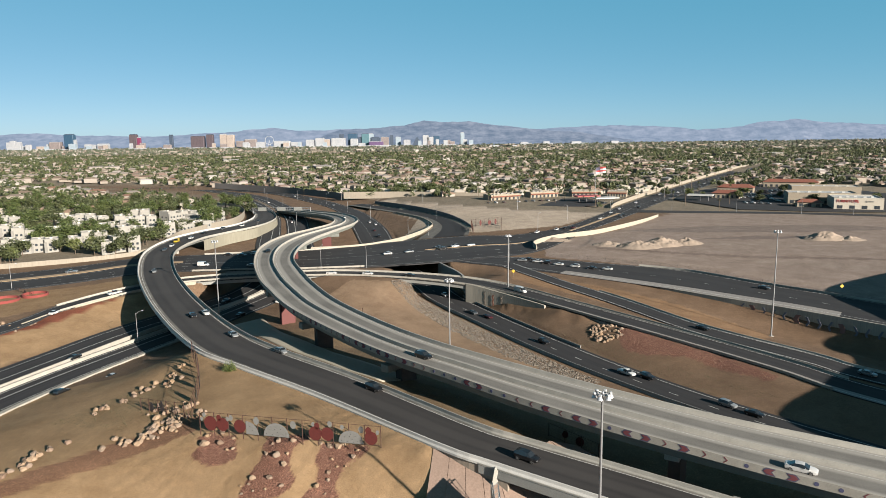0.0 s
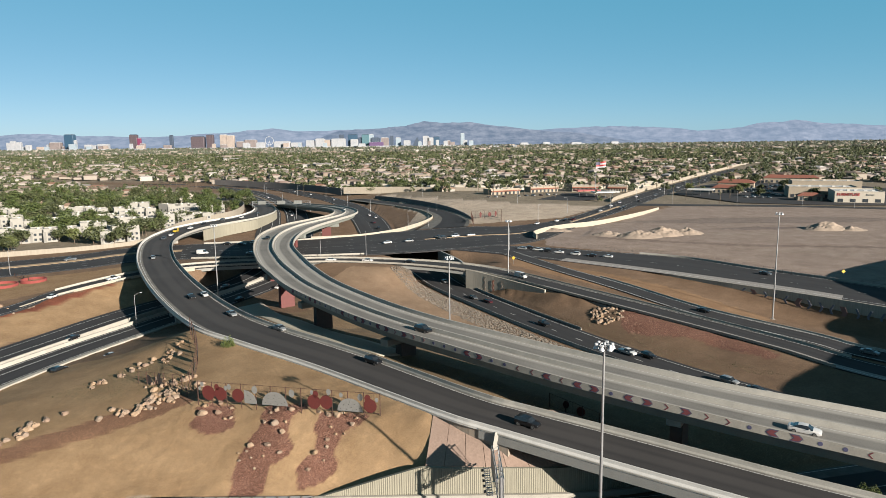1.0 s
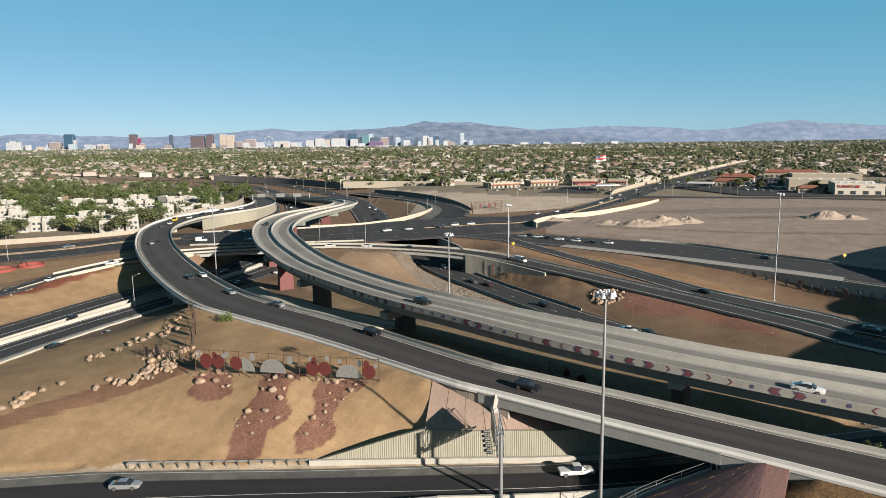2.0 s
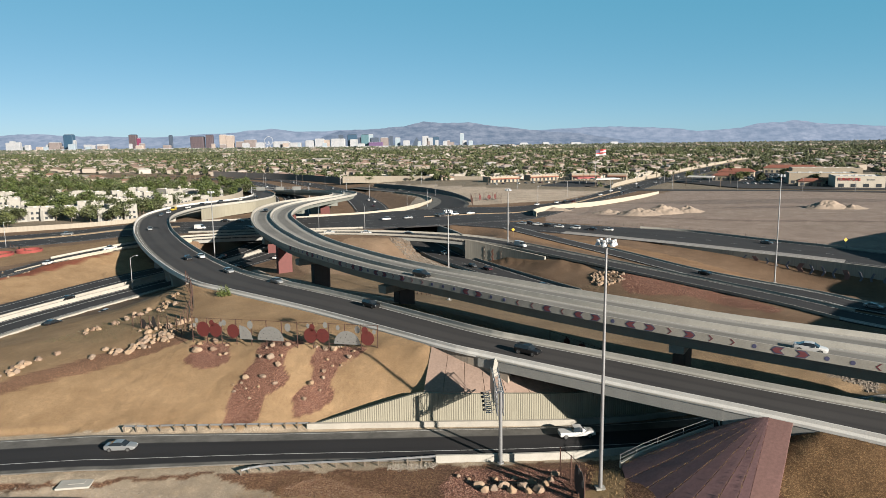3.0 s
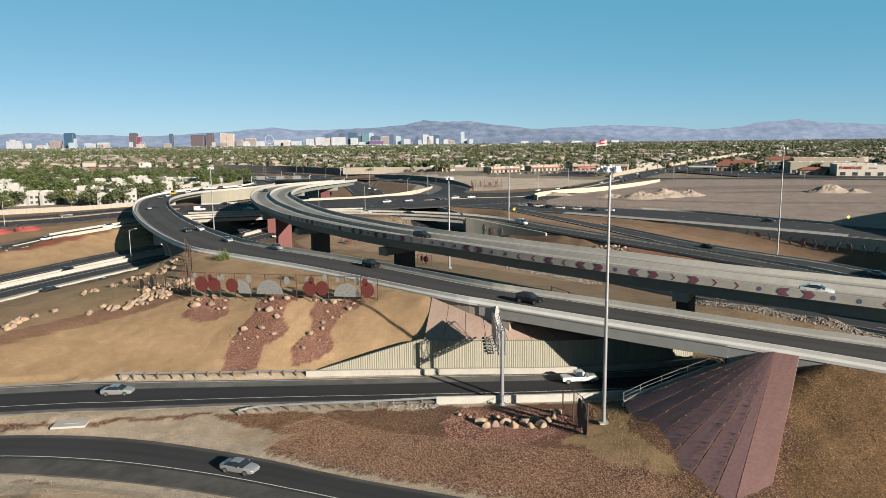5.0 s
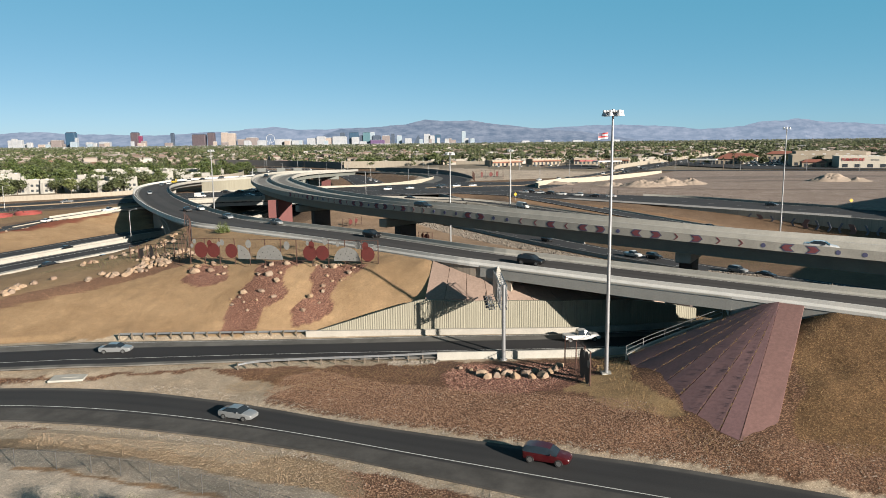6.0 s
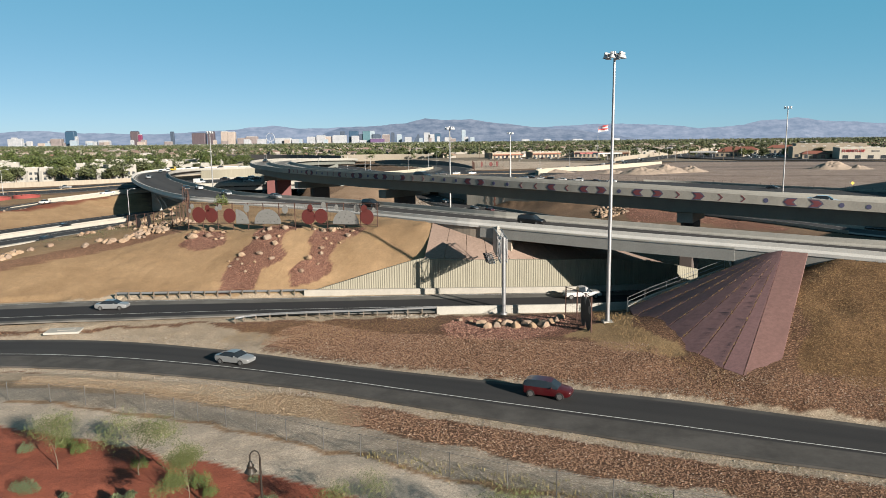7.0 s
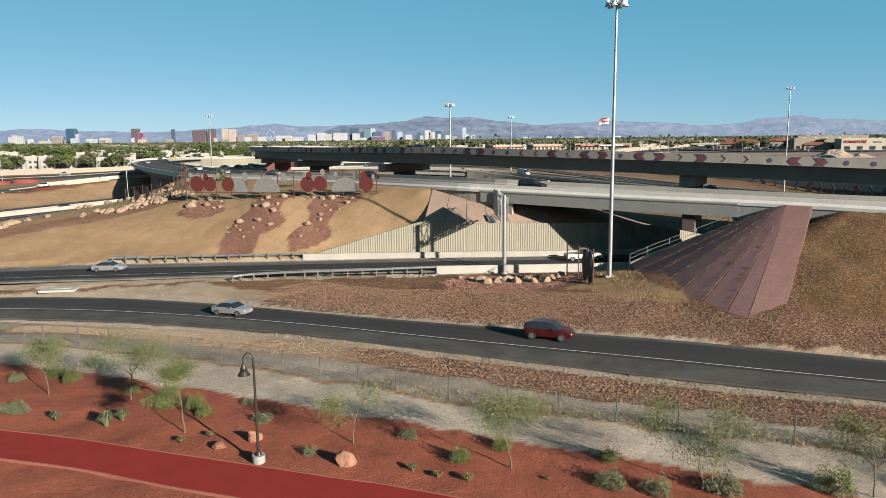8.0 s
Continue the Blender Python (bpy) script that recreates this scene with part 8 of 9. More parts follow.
def house_cover(name, x, y, label, seed, size=1.0, flat=0.0):
    """Low houses with hipped roofs, all in one mesh; walls and roofs differ by material."""
    rs = np.random.RandomState(seed)
    n = len(x)
    g = relief(x, y)
    w, d = rs.uniform(6, 9.5, n) * size, rs.uniform(5, 7, n) * size
    hw, hr = rs.uniform(2.8, 3.4, n) * np.where(rs.uniform(0, 1, n) < 0.25, 1.9, 1.0), rs.uniform(1.3, 2.0, n)
    fl = rs.uniform(0, 1, n) < flat
    hr[fl] = 0.15
    hw[fl] *= 1.4
    a = rs.choice([0.35, 0.35 + 1.5708, 0.55], n) + rs.normal(0, 0.05, n)
    turn = rs.uniform(0, 1, n) < 0.5
    corners = np.array([(-1, -1), (1, -1), (1, 1), (-1, 1)])
    ca, sa = np.cos(a)[:, None], np.sin(a)[:, None]
    lx, ly = corners[None, :, 0] * w[:, None], corners[None, :, 1] * d[:, None]
    X, Y = x[:, None] + lx * ca - ly * sa, y[:, None] + lx * sa + ly * ca
    ox, oy = lx * 1.07, ly * 1.07
    OX, OY = x[:, None] + ox * ca - oy * sa, y[:, None] + ox * sa + oy * ca
    rx = np.array([-0.55, 0.55])[None] * w[:, None]
    RX, RY = x[:, None] + rx * ca, y[:, None] + rx * sa
    z0, z1, z2 = (g - 0.5)[:, None], (g + hw)[:, None], (g + hw + hr)[:, None]
    one = np.ones((1, 4))
    v = np.concatenate([np.stack([X, Y, z0 * one], -1), np.stack([X, Y, z1 * one], -1), np.stack([OX, OY, z1 * one - 0.1], -1), np.stack([RX, RY, z2 * np.ones((1, 2))], -1)], 1)
    k = np.arange(n)[:, None] * 14
    wall = np.concatenate([k + np.array(t) for t in ((0, 1, 5, 4), (1, 2, 6, 5), (2, 3, 7, 6), (3, 0, 4, 7))])
    roof4 = np.concatenate([k + np.array(t) for t in ((8, 9, 13, 12), (10, 11, 12, 13))])
    roof3 = np.concatenate([k + np.array(t) for t in ((9, 10, 13), (11, 8, 12))])
    me = bpy.data.meshes.new(name)
    me.from_pydata(v.reshape(-1, 3).tolist(), [], wall.tolist() + roof4.tolist() + roof3.tolist())
    me.materials.append(M_TOWN_WALL)
    me.materials.append(M_TOWN_ROOF)
    mi = np.zeros(len(me.polygons), np.int32)
    mi[len(wall):] = 1
    me.polygons.foreach_set("material_index", mi)
    # colour is dealt out house by house
    at = me.attributes.new("tone", "FLOAT", "POINT")
    at.data.foreach_set("value", np.repeat(rs.uniform(0, 1, n), 14))
    return tagged(new(name, me), label, "houses", kind="stuff")


def toned(name, stops, rough=0.85):
    m = Mat(name, rough, 0, 0.3)
    c = m.ramp(m.attr("tone", "Fac"), stops)
    n = m.noise(0.6, 4)
    m.color(m.mix(m.ramp(n, [(0.35, 0.0), (0.7, 0.35)]), c, m.mix(1.0, c, (0.7, 0.68, 0.66), "MULTIPLY")))
    return m.m


M_TOWN_WALL = toned("stucco_town", [(0.0, (0.34, 0.29, 0.235)), (0.3, (0.42, 0.37, 0.32)), (0.6, (0.30, 0.24, 0.19)), (1.0, (0.55, 0.52, 0.48))])
M_TOWN_ROOF = toned("roof_town", [(0.0, (0.24, 0.165, 0.12)), (0.3, (0.30, 0.24, 0.19)), (0.5, (0.38, 0.34, 0.31)), (0.7, (0.31, 0.165, 0.11)), (1.0, (0.66, 0.63, 0.60))])
rs0 = np.random.RandomState(5)
# houses stand in rows along streets
gx, gy = np.meshgrid(np.arange(-1500, 1500, 19.0), np.arange(0, 1400, 33.0))
gx, gy = gx.ravel() + rs0.normal(0, 1.6, gx.size), gy.ravel() + rs0.choice([-5.5, 5.5], gx.size) + rs0.normal(0, 1.0, gx.size)
hx, hy = gx * math.cos(0.35) - gy * math.sin(0.35), gx * math.sin(0.35) + gy * math.cos(0.35) + 420
keep = (np.abs(hx) < 0.76 * hy) & (hy > 560) & (hy < 1500)
hx, hy = hx[keep], hy[keep]
ok = free_ground(hx, hy)
hx, hy = hx[ok], hy[ok]
near_h = np.argsort(hy + np.abs(hx) * 0.25)[:110]
rest = np.setdiff1d(np.arange(len(hx)), near_h)
house_cover("far_houses", hx[rest], hy[rest], "rows of low stucco houses with brown and tan roofs", 3)
x, y = town_box(rs0, 3600, 1450, 4700)
house_cover("far_houses", x, y, "distant low houses among trees", 4, 1.4, 0.3)
x, y = town_box(rs0, 380, 1300, 4700)
house_cover("far_sheds", x, y, "distant flat white-roofed warehouses", 6, 3.2, 1.0)
x, y = town_box(rs0, 5200, 430, 1250)
ok = free_ground(x, y, 4.0)
tree_cover("town_trees", x[ok], y[ok], 7.0, 20, "dark green street and garden trees among houses", 21, M_LEAF_CITY)
x, y = town_box(rs0, 9500, 1200, 2500)
tree_cover("town_trees", x, y, 8.5, 9, "dark green trees covering the distant town", 22, M_LEAF_CITY)
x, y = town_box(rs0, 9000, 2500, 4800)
tree_cover("town_trees", x, y, 10.0, 6, "distant belt of trees in haze-paled green", 23, M_LEAF_HAZE)


# ---- single trees, near enough to tell apart ----
def round_tree(seed, h, w, n, material, name="tree", trunk=0.3):
    rs = np.random.RandomState(seed)
    top = empty(name)
    bm, tips = bmesh.new(), []
    limbs(bm, rs, (0, 0, -0.3), (0.03, 0.02, 1), h * trunk * 1.5, 0.03 * h, 2, tips, 0.5)
    part("trunk", bm, M_BARK, top)
    lumps = np.column_stack([rs.uniform(-1, 1, (14, 2)) * w * 0.36, rs.uniform(0.38, 0.9, 14) * h])
    pick = lumps[rs.randint(0, 14, n)]
    c = pick + rs.normal(0, 1, (n, 3)) * np.array([w, w, h * 0.55]) * 0.12
    v, f = leaf_cards(rs, c, 0.42, 1.2)
    raw_part("crown", v, f, material, top)
    return top


def palm(seed, h):
    rs = np.random.RandomState(seed)
    top = empty("palm_tree")
    bm = bmesh.new()
    p = Vector((0, 0, -0.3))
    for k in range(6):
        q = Vector((0.12 * k * rs.uniform(-0.5, 0.5), 0.1 * k * rs.uniform(-0.5, 0.5), h * (k + 1) / 6))
        add_tube(bm, p, q, 0.22 - 0.012 * k, 0.21 - 0.012 * k, 7, caps=False)
        p = q
    part("trunk", bm, M_BARK, top)
    verts, faces = [], []
    for i in range(34):
        a, e = rs.uniform(0, 6.283), rs.uniform(-0.9, 1.2)
        l = rs.uniform(1.5, 2.3)
        prev_ = None
        for k in range(5):
            t = k / 4
            r_ = l * t
            c = Vector((p.x + r_ * math.cos(a) * math.cos(e * 0.6), p.y + r_ * math.sin(a) * math.cos(e * 0.6), p.z + r_ * math.sin(e) - 0.5 * t * t * l))
            w = 0.32 * (1 - abs(2 * t - 0.8) * 0.8)
            s = Vector((-math.sin(a), math.cos(a), 0)) * max(w, 0.04)
            b = len(verts)
            verts += [tuple(c - s), tuple(c + s)]
            if k:
                faces.append((b - 2, b - 1, b + 1, b))
    raw_part("crown", verts, faces, M_LEAF_CITY, top)
    return top


BIG = [round_tree(31, 9.0, 8.0, 1500, M_LEAF_PINE), round_tree(32, 11.0, 7.0, 1600, M_LEAF_PINE), round_tree(33, 7.0, 6.5, 1200, M_LEAF_CITY), round_tree(34, 8.0, 9.0, 1500, M_LEAF_CITY), round_tree(35, 6.0, 5.0, 800, M_LEAF_FINE)]
PALMS = [palm(3, 9.0), palm(4, 13.0)]
rt = random.Random(77)
spots = []
for (x0, x1, y0, y1, n, kinds) in ((-235, -170, 430, 470, 10, (0, 1, 2, 3)), (-255, -215, 400, 430, 8, (0, 1, 3, 4)), (-330, -240, 440, 520, 22, (0, 1, 2, 3)), (-420, -170, 540, 640, 64, (0, 1, 2, 3)), (-215, -190, 385, 410, 4, (3, 4)), (-290, -215, 352, 368, 10, (4, 2)), (-262, -180, 378, 392, 9, (2, 3, 4)), (-225, -180, 412, 432, 8, (0, 2, 3)), (-190, -165, 470, 560, 12, (1, 2)), (-430, -330, 430, 540, 22, (0, 1, 2)), (-420, -180, 640, 700, 34, (0, 1, 3))):
    for _ in range(n):
        spots.append((rt.uniform(x0, x1), rt.uniform(y0, y1), rt.choice(kinds)))
for _ in range(34):
    spots.append((rt.uniform(-100, 70), rt.uniform(718, 760), rt.choice((0, 2, 2, 3))))
for _ in range(26):
    spots.append((rt.uniform(170, 440), rt.uniform(560, 800), rt.choice((2, 2, 4))))
for x, y, k in spots:
    plant(BIG[k], x, y, rt.uniform(0.95, 1.5), "leafy dark green tree among buildings", "tree", "town trees")
for x, y in [(rt.uniform(30, 170), rt.uniform(585, 690)) for _ in range(16)] + [(rt.uniform(180, 430), rt.uniform(545, 780)) for _ in range(22)] + [(rt.uniform(-400, 500), rt.uniform(720, 1000)) for _ in range(50)]:
    plant(PALMS[rt.randint(0, 1)], x, y, rt.uniform(0.8, 1.15), "tall thin palm tree with a ragged crown", "palm tree", "palms")


# ---- houses in the first rows behind the wall ----


def house(seed, wall, roof):
    r = random.Random(seed)
    w, d, h = r.uniform(12, 16), r.uniform(9, 12), r.choice((3.0, 3.2, 5.6))
    top = empty("house")
    bm = bmesh.new()
    add_box(bm, 0, 0, h / 2 - 0.3, w, d, h + 0.6)
    add_box(bm, w * 0.28, -d * 0.6, h * 0.45 - 0.3, w * 0.42, d * 0.3, h * 0.9 + 0.6)
    part("wall", bm, wall, top)
    bm = bmesh.new()
    for cx, cy, hw, hd, z, rise in ((0, 0, w / 2 + 0.5, d / 2 + 0.5, h, 2.2), (w * 0.28, -d * 0.58, w * 0.21 + 0.5, d * 0.2 + 0.5, h * 0.9, 1.6)):
        vs = [bm.verts.new((cx + sx * hw, cy + sy * hd, z)) for sx, sy in ((-1, -1), (1, -1), (1, 1), (-1, 1))] + [bm.verts.new((cx + s * hw * 0.45, cy, z + rise)) for s in (-1, 1)]
        for f in ((0, 1, 5, 4), (1, 2, 5), (2, 3, 4, 5), (3, 0, 4), (3, 2, 1, 0)):
            bm.faces.new([vs[i] for i in f])
    part("roof", bm, roof, top, "hipped tile roof")
    for wx in (-w * 0.32, -w * 0.08):
        bm = bmesh.new()
        add_box(bm, wx, -d / 2 - 0.04, 1.6, 1.6, 0.1, 1.3)
        part("window", bm, M_PANE, top)
    bm = bmesh.new()
    add_box(bm, w * 0.28, -d * 0.75 - 0.05, 1.1, 4.6, 0.1, 2.2)
    part("garage_door", bm, M_STUCCO, top)
    return top


M_STUCCO = plain("pale_grey_stucco", (0.40, 0.385, 0.345), 0.9, vary=0.1, scale=0.4)
M_PANE = Mat("window_pane", 0.12, 0, 0.6)
M_PANE.b.inputs["Base Color"].default_value = (0.03, 0.035, 0.04, 1)
M_PANE = M_PANE.m
M_ROOF_A = plain("brown_roof_tile", (0.36, 0.24, 0.17), 0.85, vary=0.2)
M_ROOF_B = plain("pale_roof_shingle", (0.58, 0.52, 0.44), 0.85, vary=0.2)
M_WALL_A = plain("tan_house_stucco", (0.56, 0.47, 0.37), 0.9, vary=0.1)
M_WALL_B = plain("cream_house_stucco", (0.66, 0.60, 0.50), 0.9, vary=0.1)
HOMES = [house(1, M_WALL_A, M_ROOF_A), house(2, M_WALL_B, M_ROOF_A), house(3, M_WALL_B, M_ROOF_B), house(4, M_WALL_A, M_ROOF_B)]
placed = set()
for n_, i in enumerate(near_h):
    k = rt.randint(0, 3)
    m = pose(hx[i], hy[i], ground_z(hx[i], hy[i]), 0, 0, math.degrees(0.35) + rt.choice((0, 180)))
    if k in placed:
        o = copy_thing(HOMES[k], m)
    else:
        o = HOMES[k]
        o.matrix_basis = m
        placed.add(k)
    tagged(o, ("tan", "cream", "cream", "tan")[k] + " stucco house with a " + ("brown", "brown", "pale", "pale")[k] + " hipped roof", "house", "suburban houses")

# ---- apartments ----
M_STUCCO2 = plain("grey_stucco", (0.30, 0.29, 0.265), 0.9, vary=0.1, scale=0.4)
M_FLATROOF = plain("pale_flat_roof", (0.64, 0.61, 0.55), 0.9, vary=0.15, scale=0.3)


def apartment(seed, n):
    """A two-storey block of staggered units with parapets, recesses and windows."""
    r = random.Random(seed)
    top = empty("apartment_building")
    for i in range(n):
        x, dy, h = (i - (n - 1) / 2) * 7.0, r.choice((-1.6, 0.0, 1.4)), r.choice((6.6, 7.2, 8.6))
        bm = bmesh.new()
        add_box(bm, x, dy, h / 2 - 0.4, 6.9, 11.0, h + 0.8, bevel=0.06)
        part("unit", bm, M_STUCCO, top)
        bm = bmesh.new()
        for cx, cy, sx, sy in ((0, -5.35, 6.9, 0.3), (0, 5.35, 6.9, 0.3), (-3.3, 0, 0.3, 10.4), (3.3, 0, 0.3, 10.4)):
            add_box(bm, x + cx, dy + cy, h + 0.3, sx, sy, 0.62)
        part("parapet", bm, M_STUCCO, top)
        bm = bmesh.new()
        add_box(bm, x, dy, h + 0.03, 6.3, 10.3, 0.08)
        add_box(bm, x + r.uniform(-1.5, 1.5), dy + r.uniform(-2, 2), h + 0.5, 1.4, 1.4, 1.0)
        part("roof", bm, M_FLATROOF, top)
        bm = bmesh.new()
        add_box(bm, x - 3.0, dy - 5.75, h / 2 - 0.7, 1.5, 0.6, h - 1.0, bevel=0.04)
        part("stair_tower", bm, M_STUCCO2, top, "darker grey stucco stair tower")
        for z in (1.6, 4.5):
            for wx in (-0.8, 1.7):
                for sy in (-1, 1):
                    bm = bmesh.new()
                    add_box(bm, x + wx, dy + sy * 5.5, z, 1.3, 0.12, 1.3)
                    part("window", bm, M_PANE, top)
        if i in (0, n - 1):
            for z in (1.6, 4.5):
                for wy in (-2.5, 2.0):
                    bm = bmesh.new()
                    add_box(bm, x + (-3.46 if i == 0 else 3.46), dy + wy, z, 0.1, 1.3, 1.3)
                    part("window", bm, M_PANE, top)
    return top


APTS = [apartment(1, 4), apartment(2, 3), apartment(3, 5)]
done = set()
for k, x, y, rz in ((0, -238, 392, 28), (1, -214, 409, 30), (1, -188, 392, 40), (2, -195, 446, 35), (0, -176, 470, 60), (1, -181, 500, 70), (0, -183, 530, 78), (1, -190, 556, 85), (2, -230, 460, 28), (0, -262, 440, 28), (1, -282, 410, 28), (2, -300, 455, 30), (0, -228, 505, 30), (1, -252, 490, 30), (0, -280, 520, 25), (1, -320, 500, 20), (2, -345, 430, 25), (0, -212, 545, 60), (1, -310, 385, 28), (0, -350, 385, 25), (1, -245, 545, 20)):
    m = pose(x, y, ground_z(x, y), 0, 0, rz)
    if k in done:
        o = copy_thing(APTS[k], m)
    else:
        o = APTS[k]
        o.matrix_basis = m
        done.add(k)
    tagged(o, "pale grey stucco apartment block with flat stepped roofs", "apartment block", "apartment blocks")


# ---- shops past the bare lot ----
lot = Road([(212, 636, 236, 548, 5.3), (262, 722, 300, 522, 5.3), (345, 800, 372, 512, 5.3), (425, 820, 440, 490, 5.3)], 8)
for r_ in (lot.L, lot.R):
    r_[:, 2] = 5.75
tagged(lot.surface("parking_lot_1", M_ASPH, thick=0.4, cols=(0, 0.25, 0.5, 0.75, 1)), "dark asphalt parking lot in front of shops", "parking lot", kind="structure")
lot2 = Road([(20, 650, 60, 600, 5.8), (90, 655, 120, 585, 5.8), (136, 660, 146, 612, 5.8)], 8)
tagged(lot2.surface("parking_lot_2", M_ASPH, thick=0.5, cols=(0, 0.5, 1)), "asphalt parking lot beside a low shop row", "parking lot", kind="structure")
M_CREAMWALL = plain("cream_stucco", (0.42, 0.355, 0.27), 0.9, vary=0.08)
M_TILE = plain("red_clay_roof_tile", (0.30, 0.10, 0.06), 0.85, vary=0.2)
M_WHITEROOF = plain("white_membrane_roof", (0.66, 0.66, 0.64), 0.8, vary=0.12, scale=0.15)
M_SIGNRED = plain("red_letter", (0.50, 0.03, 0.03), 0.5)


def shop(name, x, y, rz, w, d, h, label, roof=None, wall=None, tile=False, front=6):
    top = tagged(empty(name, x, y, 5.4, rz), label, "shop", "shops past the lot")
    bm = bmesh.new()
    add_box(bm, 0, d / 2, h / 2, w, d, h, bevel=0.1)
    part("wall", bm, wall or M_CREAMWALL, top)
    bm = bmesh.new()
    if tile:
        vs = [bm.verts.new(p) for p in ((-w / 2 - 1, -1, h), (w / 2 + 1, -1, h), (w / 2 + 1, d + 1, h), (-w / 2 - 1, d + 1, h), (-w / 2 + d / 3, d / 2, h + d / 5), (w / 2 - d / 3, d / 2, h + d / 5))]
        for f in ((0, 1, 5, 4), (1, 2, 5), (2, 3, 4, 5), (3, 0, 4), (3, 2, 1, 0)):
            bm.faces.new([vs[i] for i in f])
        part("roof", bm, M_TILE, top, "red clay tile roof")
    else:
        add_box(bm, 0, d / 2, h + 0.06, w - 0.8, d - 0.8, 0.12)
        for k in range(5):
            add_box(bm, (k - 2) * w / 6, d * (0.3 + 0.1 * (k % 3)), h + 0.7, 2.2, 1.8, 1.2)
        part("roof", bm, roof or M_WHITEROOF, top)
        bm = bmesh.new()
        for cx, cy, sx, sy in ((0, 0.2, w, 0.4), (0, d - 0.2, w, 0.4), (-w / 2 + 0.2, d / 2, 0.4, d - 0.8), (w / 2 - 0.2, d / 2, 0.4, d - 0.8)):
            add_box(bm, cx, cy, h + 0.4, sx, sy, 0.8)
        part("parapet", bm, wall or M_CREAMWALL, top)
    for k in range(front):
        bm = bmesh.new()
        add_box(bm, (k - (front - 1) / 2) * w / front, -0.06, 2.0, w / front * 0.45, 0.12, 2.6)
        part("window", bm, M_PANE, top)
    return top


store = shop("furniture_store", 323, 535, -21, 34, 34, 8.4, "cream furniture store with red lettering and a white roof", wall=M_WALL_B, front=4)
cu = bpy.data.curves.new("lettering", "FONT")
cu.body, cu.size, cu.extrude, cu.align_x = "FURNITURE", 3.0, 0.12, "CENTER"
txt = new("lettering", cu)
dg = bpy.context.evaluated_depsgraph_get()
me_txt = bpy.data.meshes.new_from_object(txt.evaluated_get(dg))
bpy.data.objects.remove(txt)
me_txt.materials.clear()
me_txt.materials.append(M_SIGNRED)
o = new("lettering", me_txt)
o.parent = store
o.matrix_basis = pose(-7.5, -0.2, 5.7, 90, 0, 0)
bm = bmesh.new()
for k in range(5):
    add_box(bm, 5.2 + k * 1.1, -0.12, 6.5, 0.7, 0.2, 0.9 if k else 1.4)
part("lettering_bar", bm, M_STUCCO2, store)
shop("shop", 318, 578, -20, 52, 30, 9, "long white-roofed shop behind the furniture store", front=8)
shop("shop", 345, 622, -20, 56, 26, 11, "cream shop with a maroon facade band", M_FLATROOF, front=8)
shop("restaurant", 262, 640, -28, 24, 14, 5, "low restaurant with a red clay tile roof", tile=True)
shop("restaurant", 296, 700, -28, 34, 16, 5.5, "low shop row with a red clay tile roof", tile=True, front=9)
shop("shop", 382, 760, -25, 54, 16, 6, "tan strip shops with a red roof band", tile=True, front=10)
shop("shop", 296, 556, -20, 18, 12, 4.2, "small low shop with a brown tile roof", tile=True, front=3)
for k, (x, y, rz, w) in enumerate(((58, 646, 28, 32), (98, 670, 22, 30), (140, 676, -5, 28), (168, 668, -20, 18))):
    row_ = shop("shop", x, y, rz, w, 14, 5.5, "pale strip shops with grey roofs and red tiled awnings", M_CONC_GREY, front=7)
    bm = bmesh.new()
    add_box(bm, 0, -0.9, 4.3, w + 0.6, 1.6, 0.8)
    part("awning", bm, M_TILE, row_, "red tiled awning")
# filling-station canopies
M_CANOPYRED = plain("canopy_red", (0.42, 0.05, 0.04), 0.5)
for x, y, rz, c in ((232, 622, -28, M_WHITEROOF), (130, 626, 10, M_CANOPYRED), (142, 606, 10, M_WHITEROOF)):
    top = tagged(empty("fuel_canopy", x, y, 5.4, rz), "flat filling-station canopy on round posts", "canopy", "fuel canopies")
    bm = bmesh.new()
    add_box(bm, 0, 0, 5.4, 22, 12, 1.1, bevel=0.1)
    part("canopy_roof", bm, c, top)
    for px_ in (-7, 0, 7):
        bm = bmesh.new()
        add_tube(bm, (px_, 0, 0), (px_, 0, 5), 0.25, n=8)
        part("post", bm, M_STEEL, top)
# flag
top = tagged(empty("flag_pole", 143, 650, 5.4), "tall flagpole with a large flag of red, white and blue", "flag")
bm = bmesh.new()
add_tube(bm, (0, 0, 0), (0, 0, 30), 0.22, 0.1, 8)
part("pole", bm, M_STEEL, top)
bm = bmesh.new()
for i in range(7):
    for j in range(4):
        p = [(0.2 + a * 1.3, 0.5 * math.sin(a * 0.9), 24 + b * 1.4 + a * 0.15) for a, b in ((i, j), (i + 1, j), (i + 1, j + 1), (i, j + 1))]
        f = bm.faces.new([bm.verts.new(q) for q in p])
        f.material_index = 2 if (i < 3 and j > 1) else (0 if j % 2 else 1)
part("flag", bm, [M_SIGNRED, M_LAMP, M_CHEV_BLUE], top)
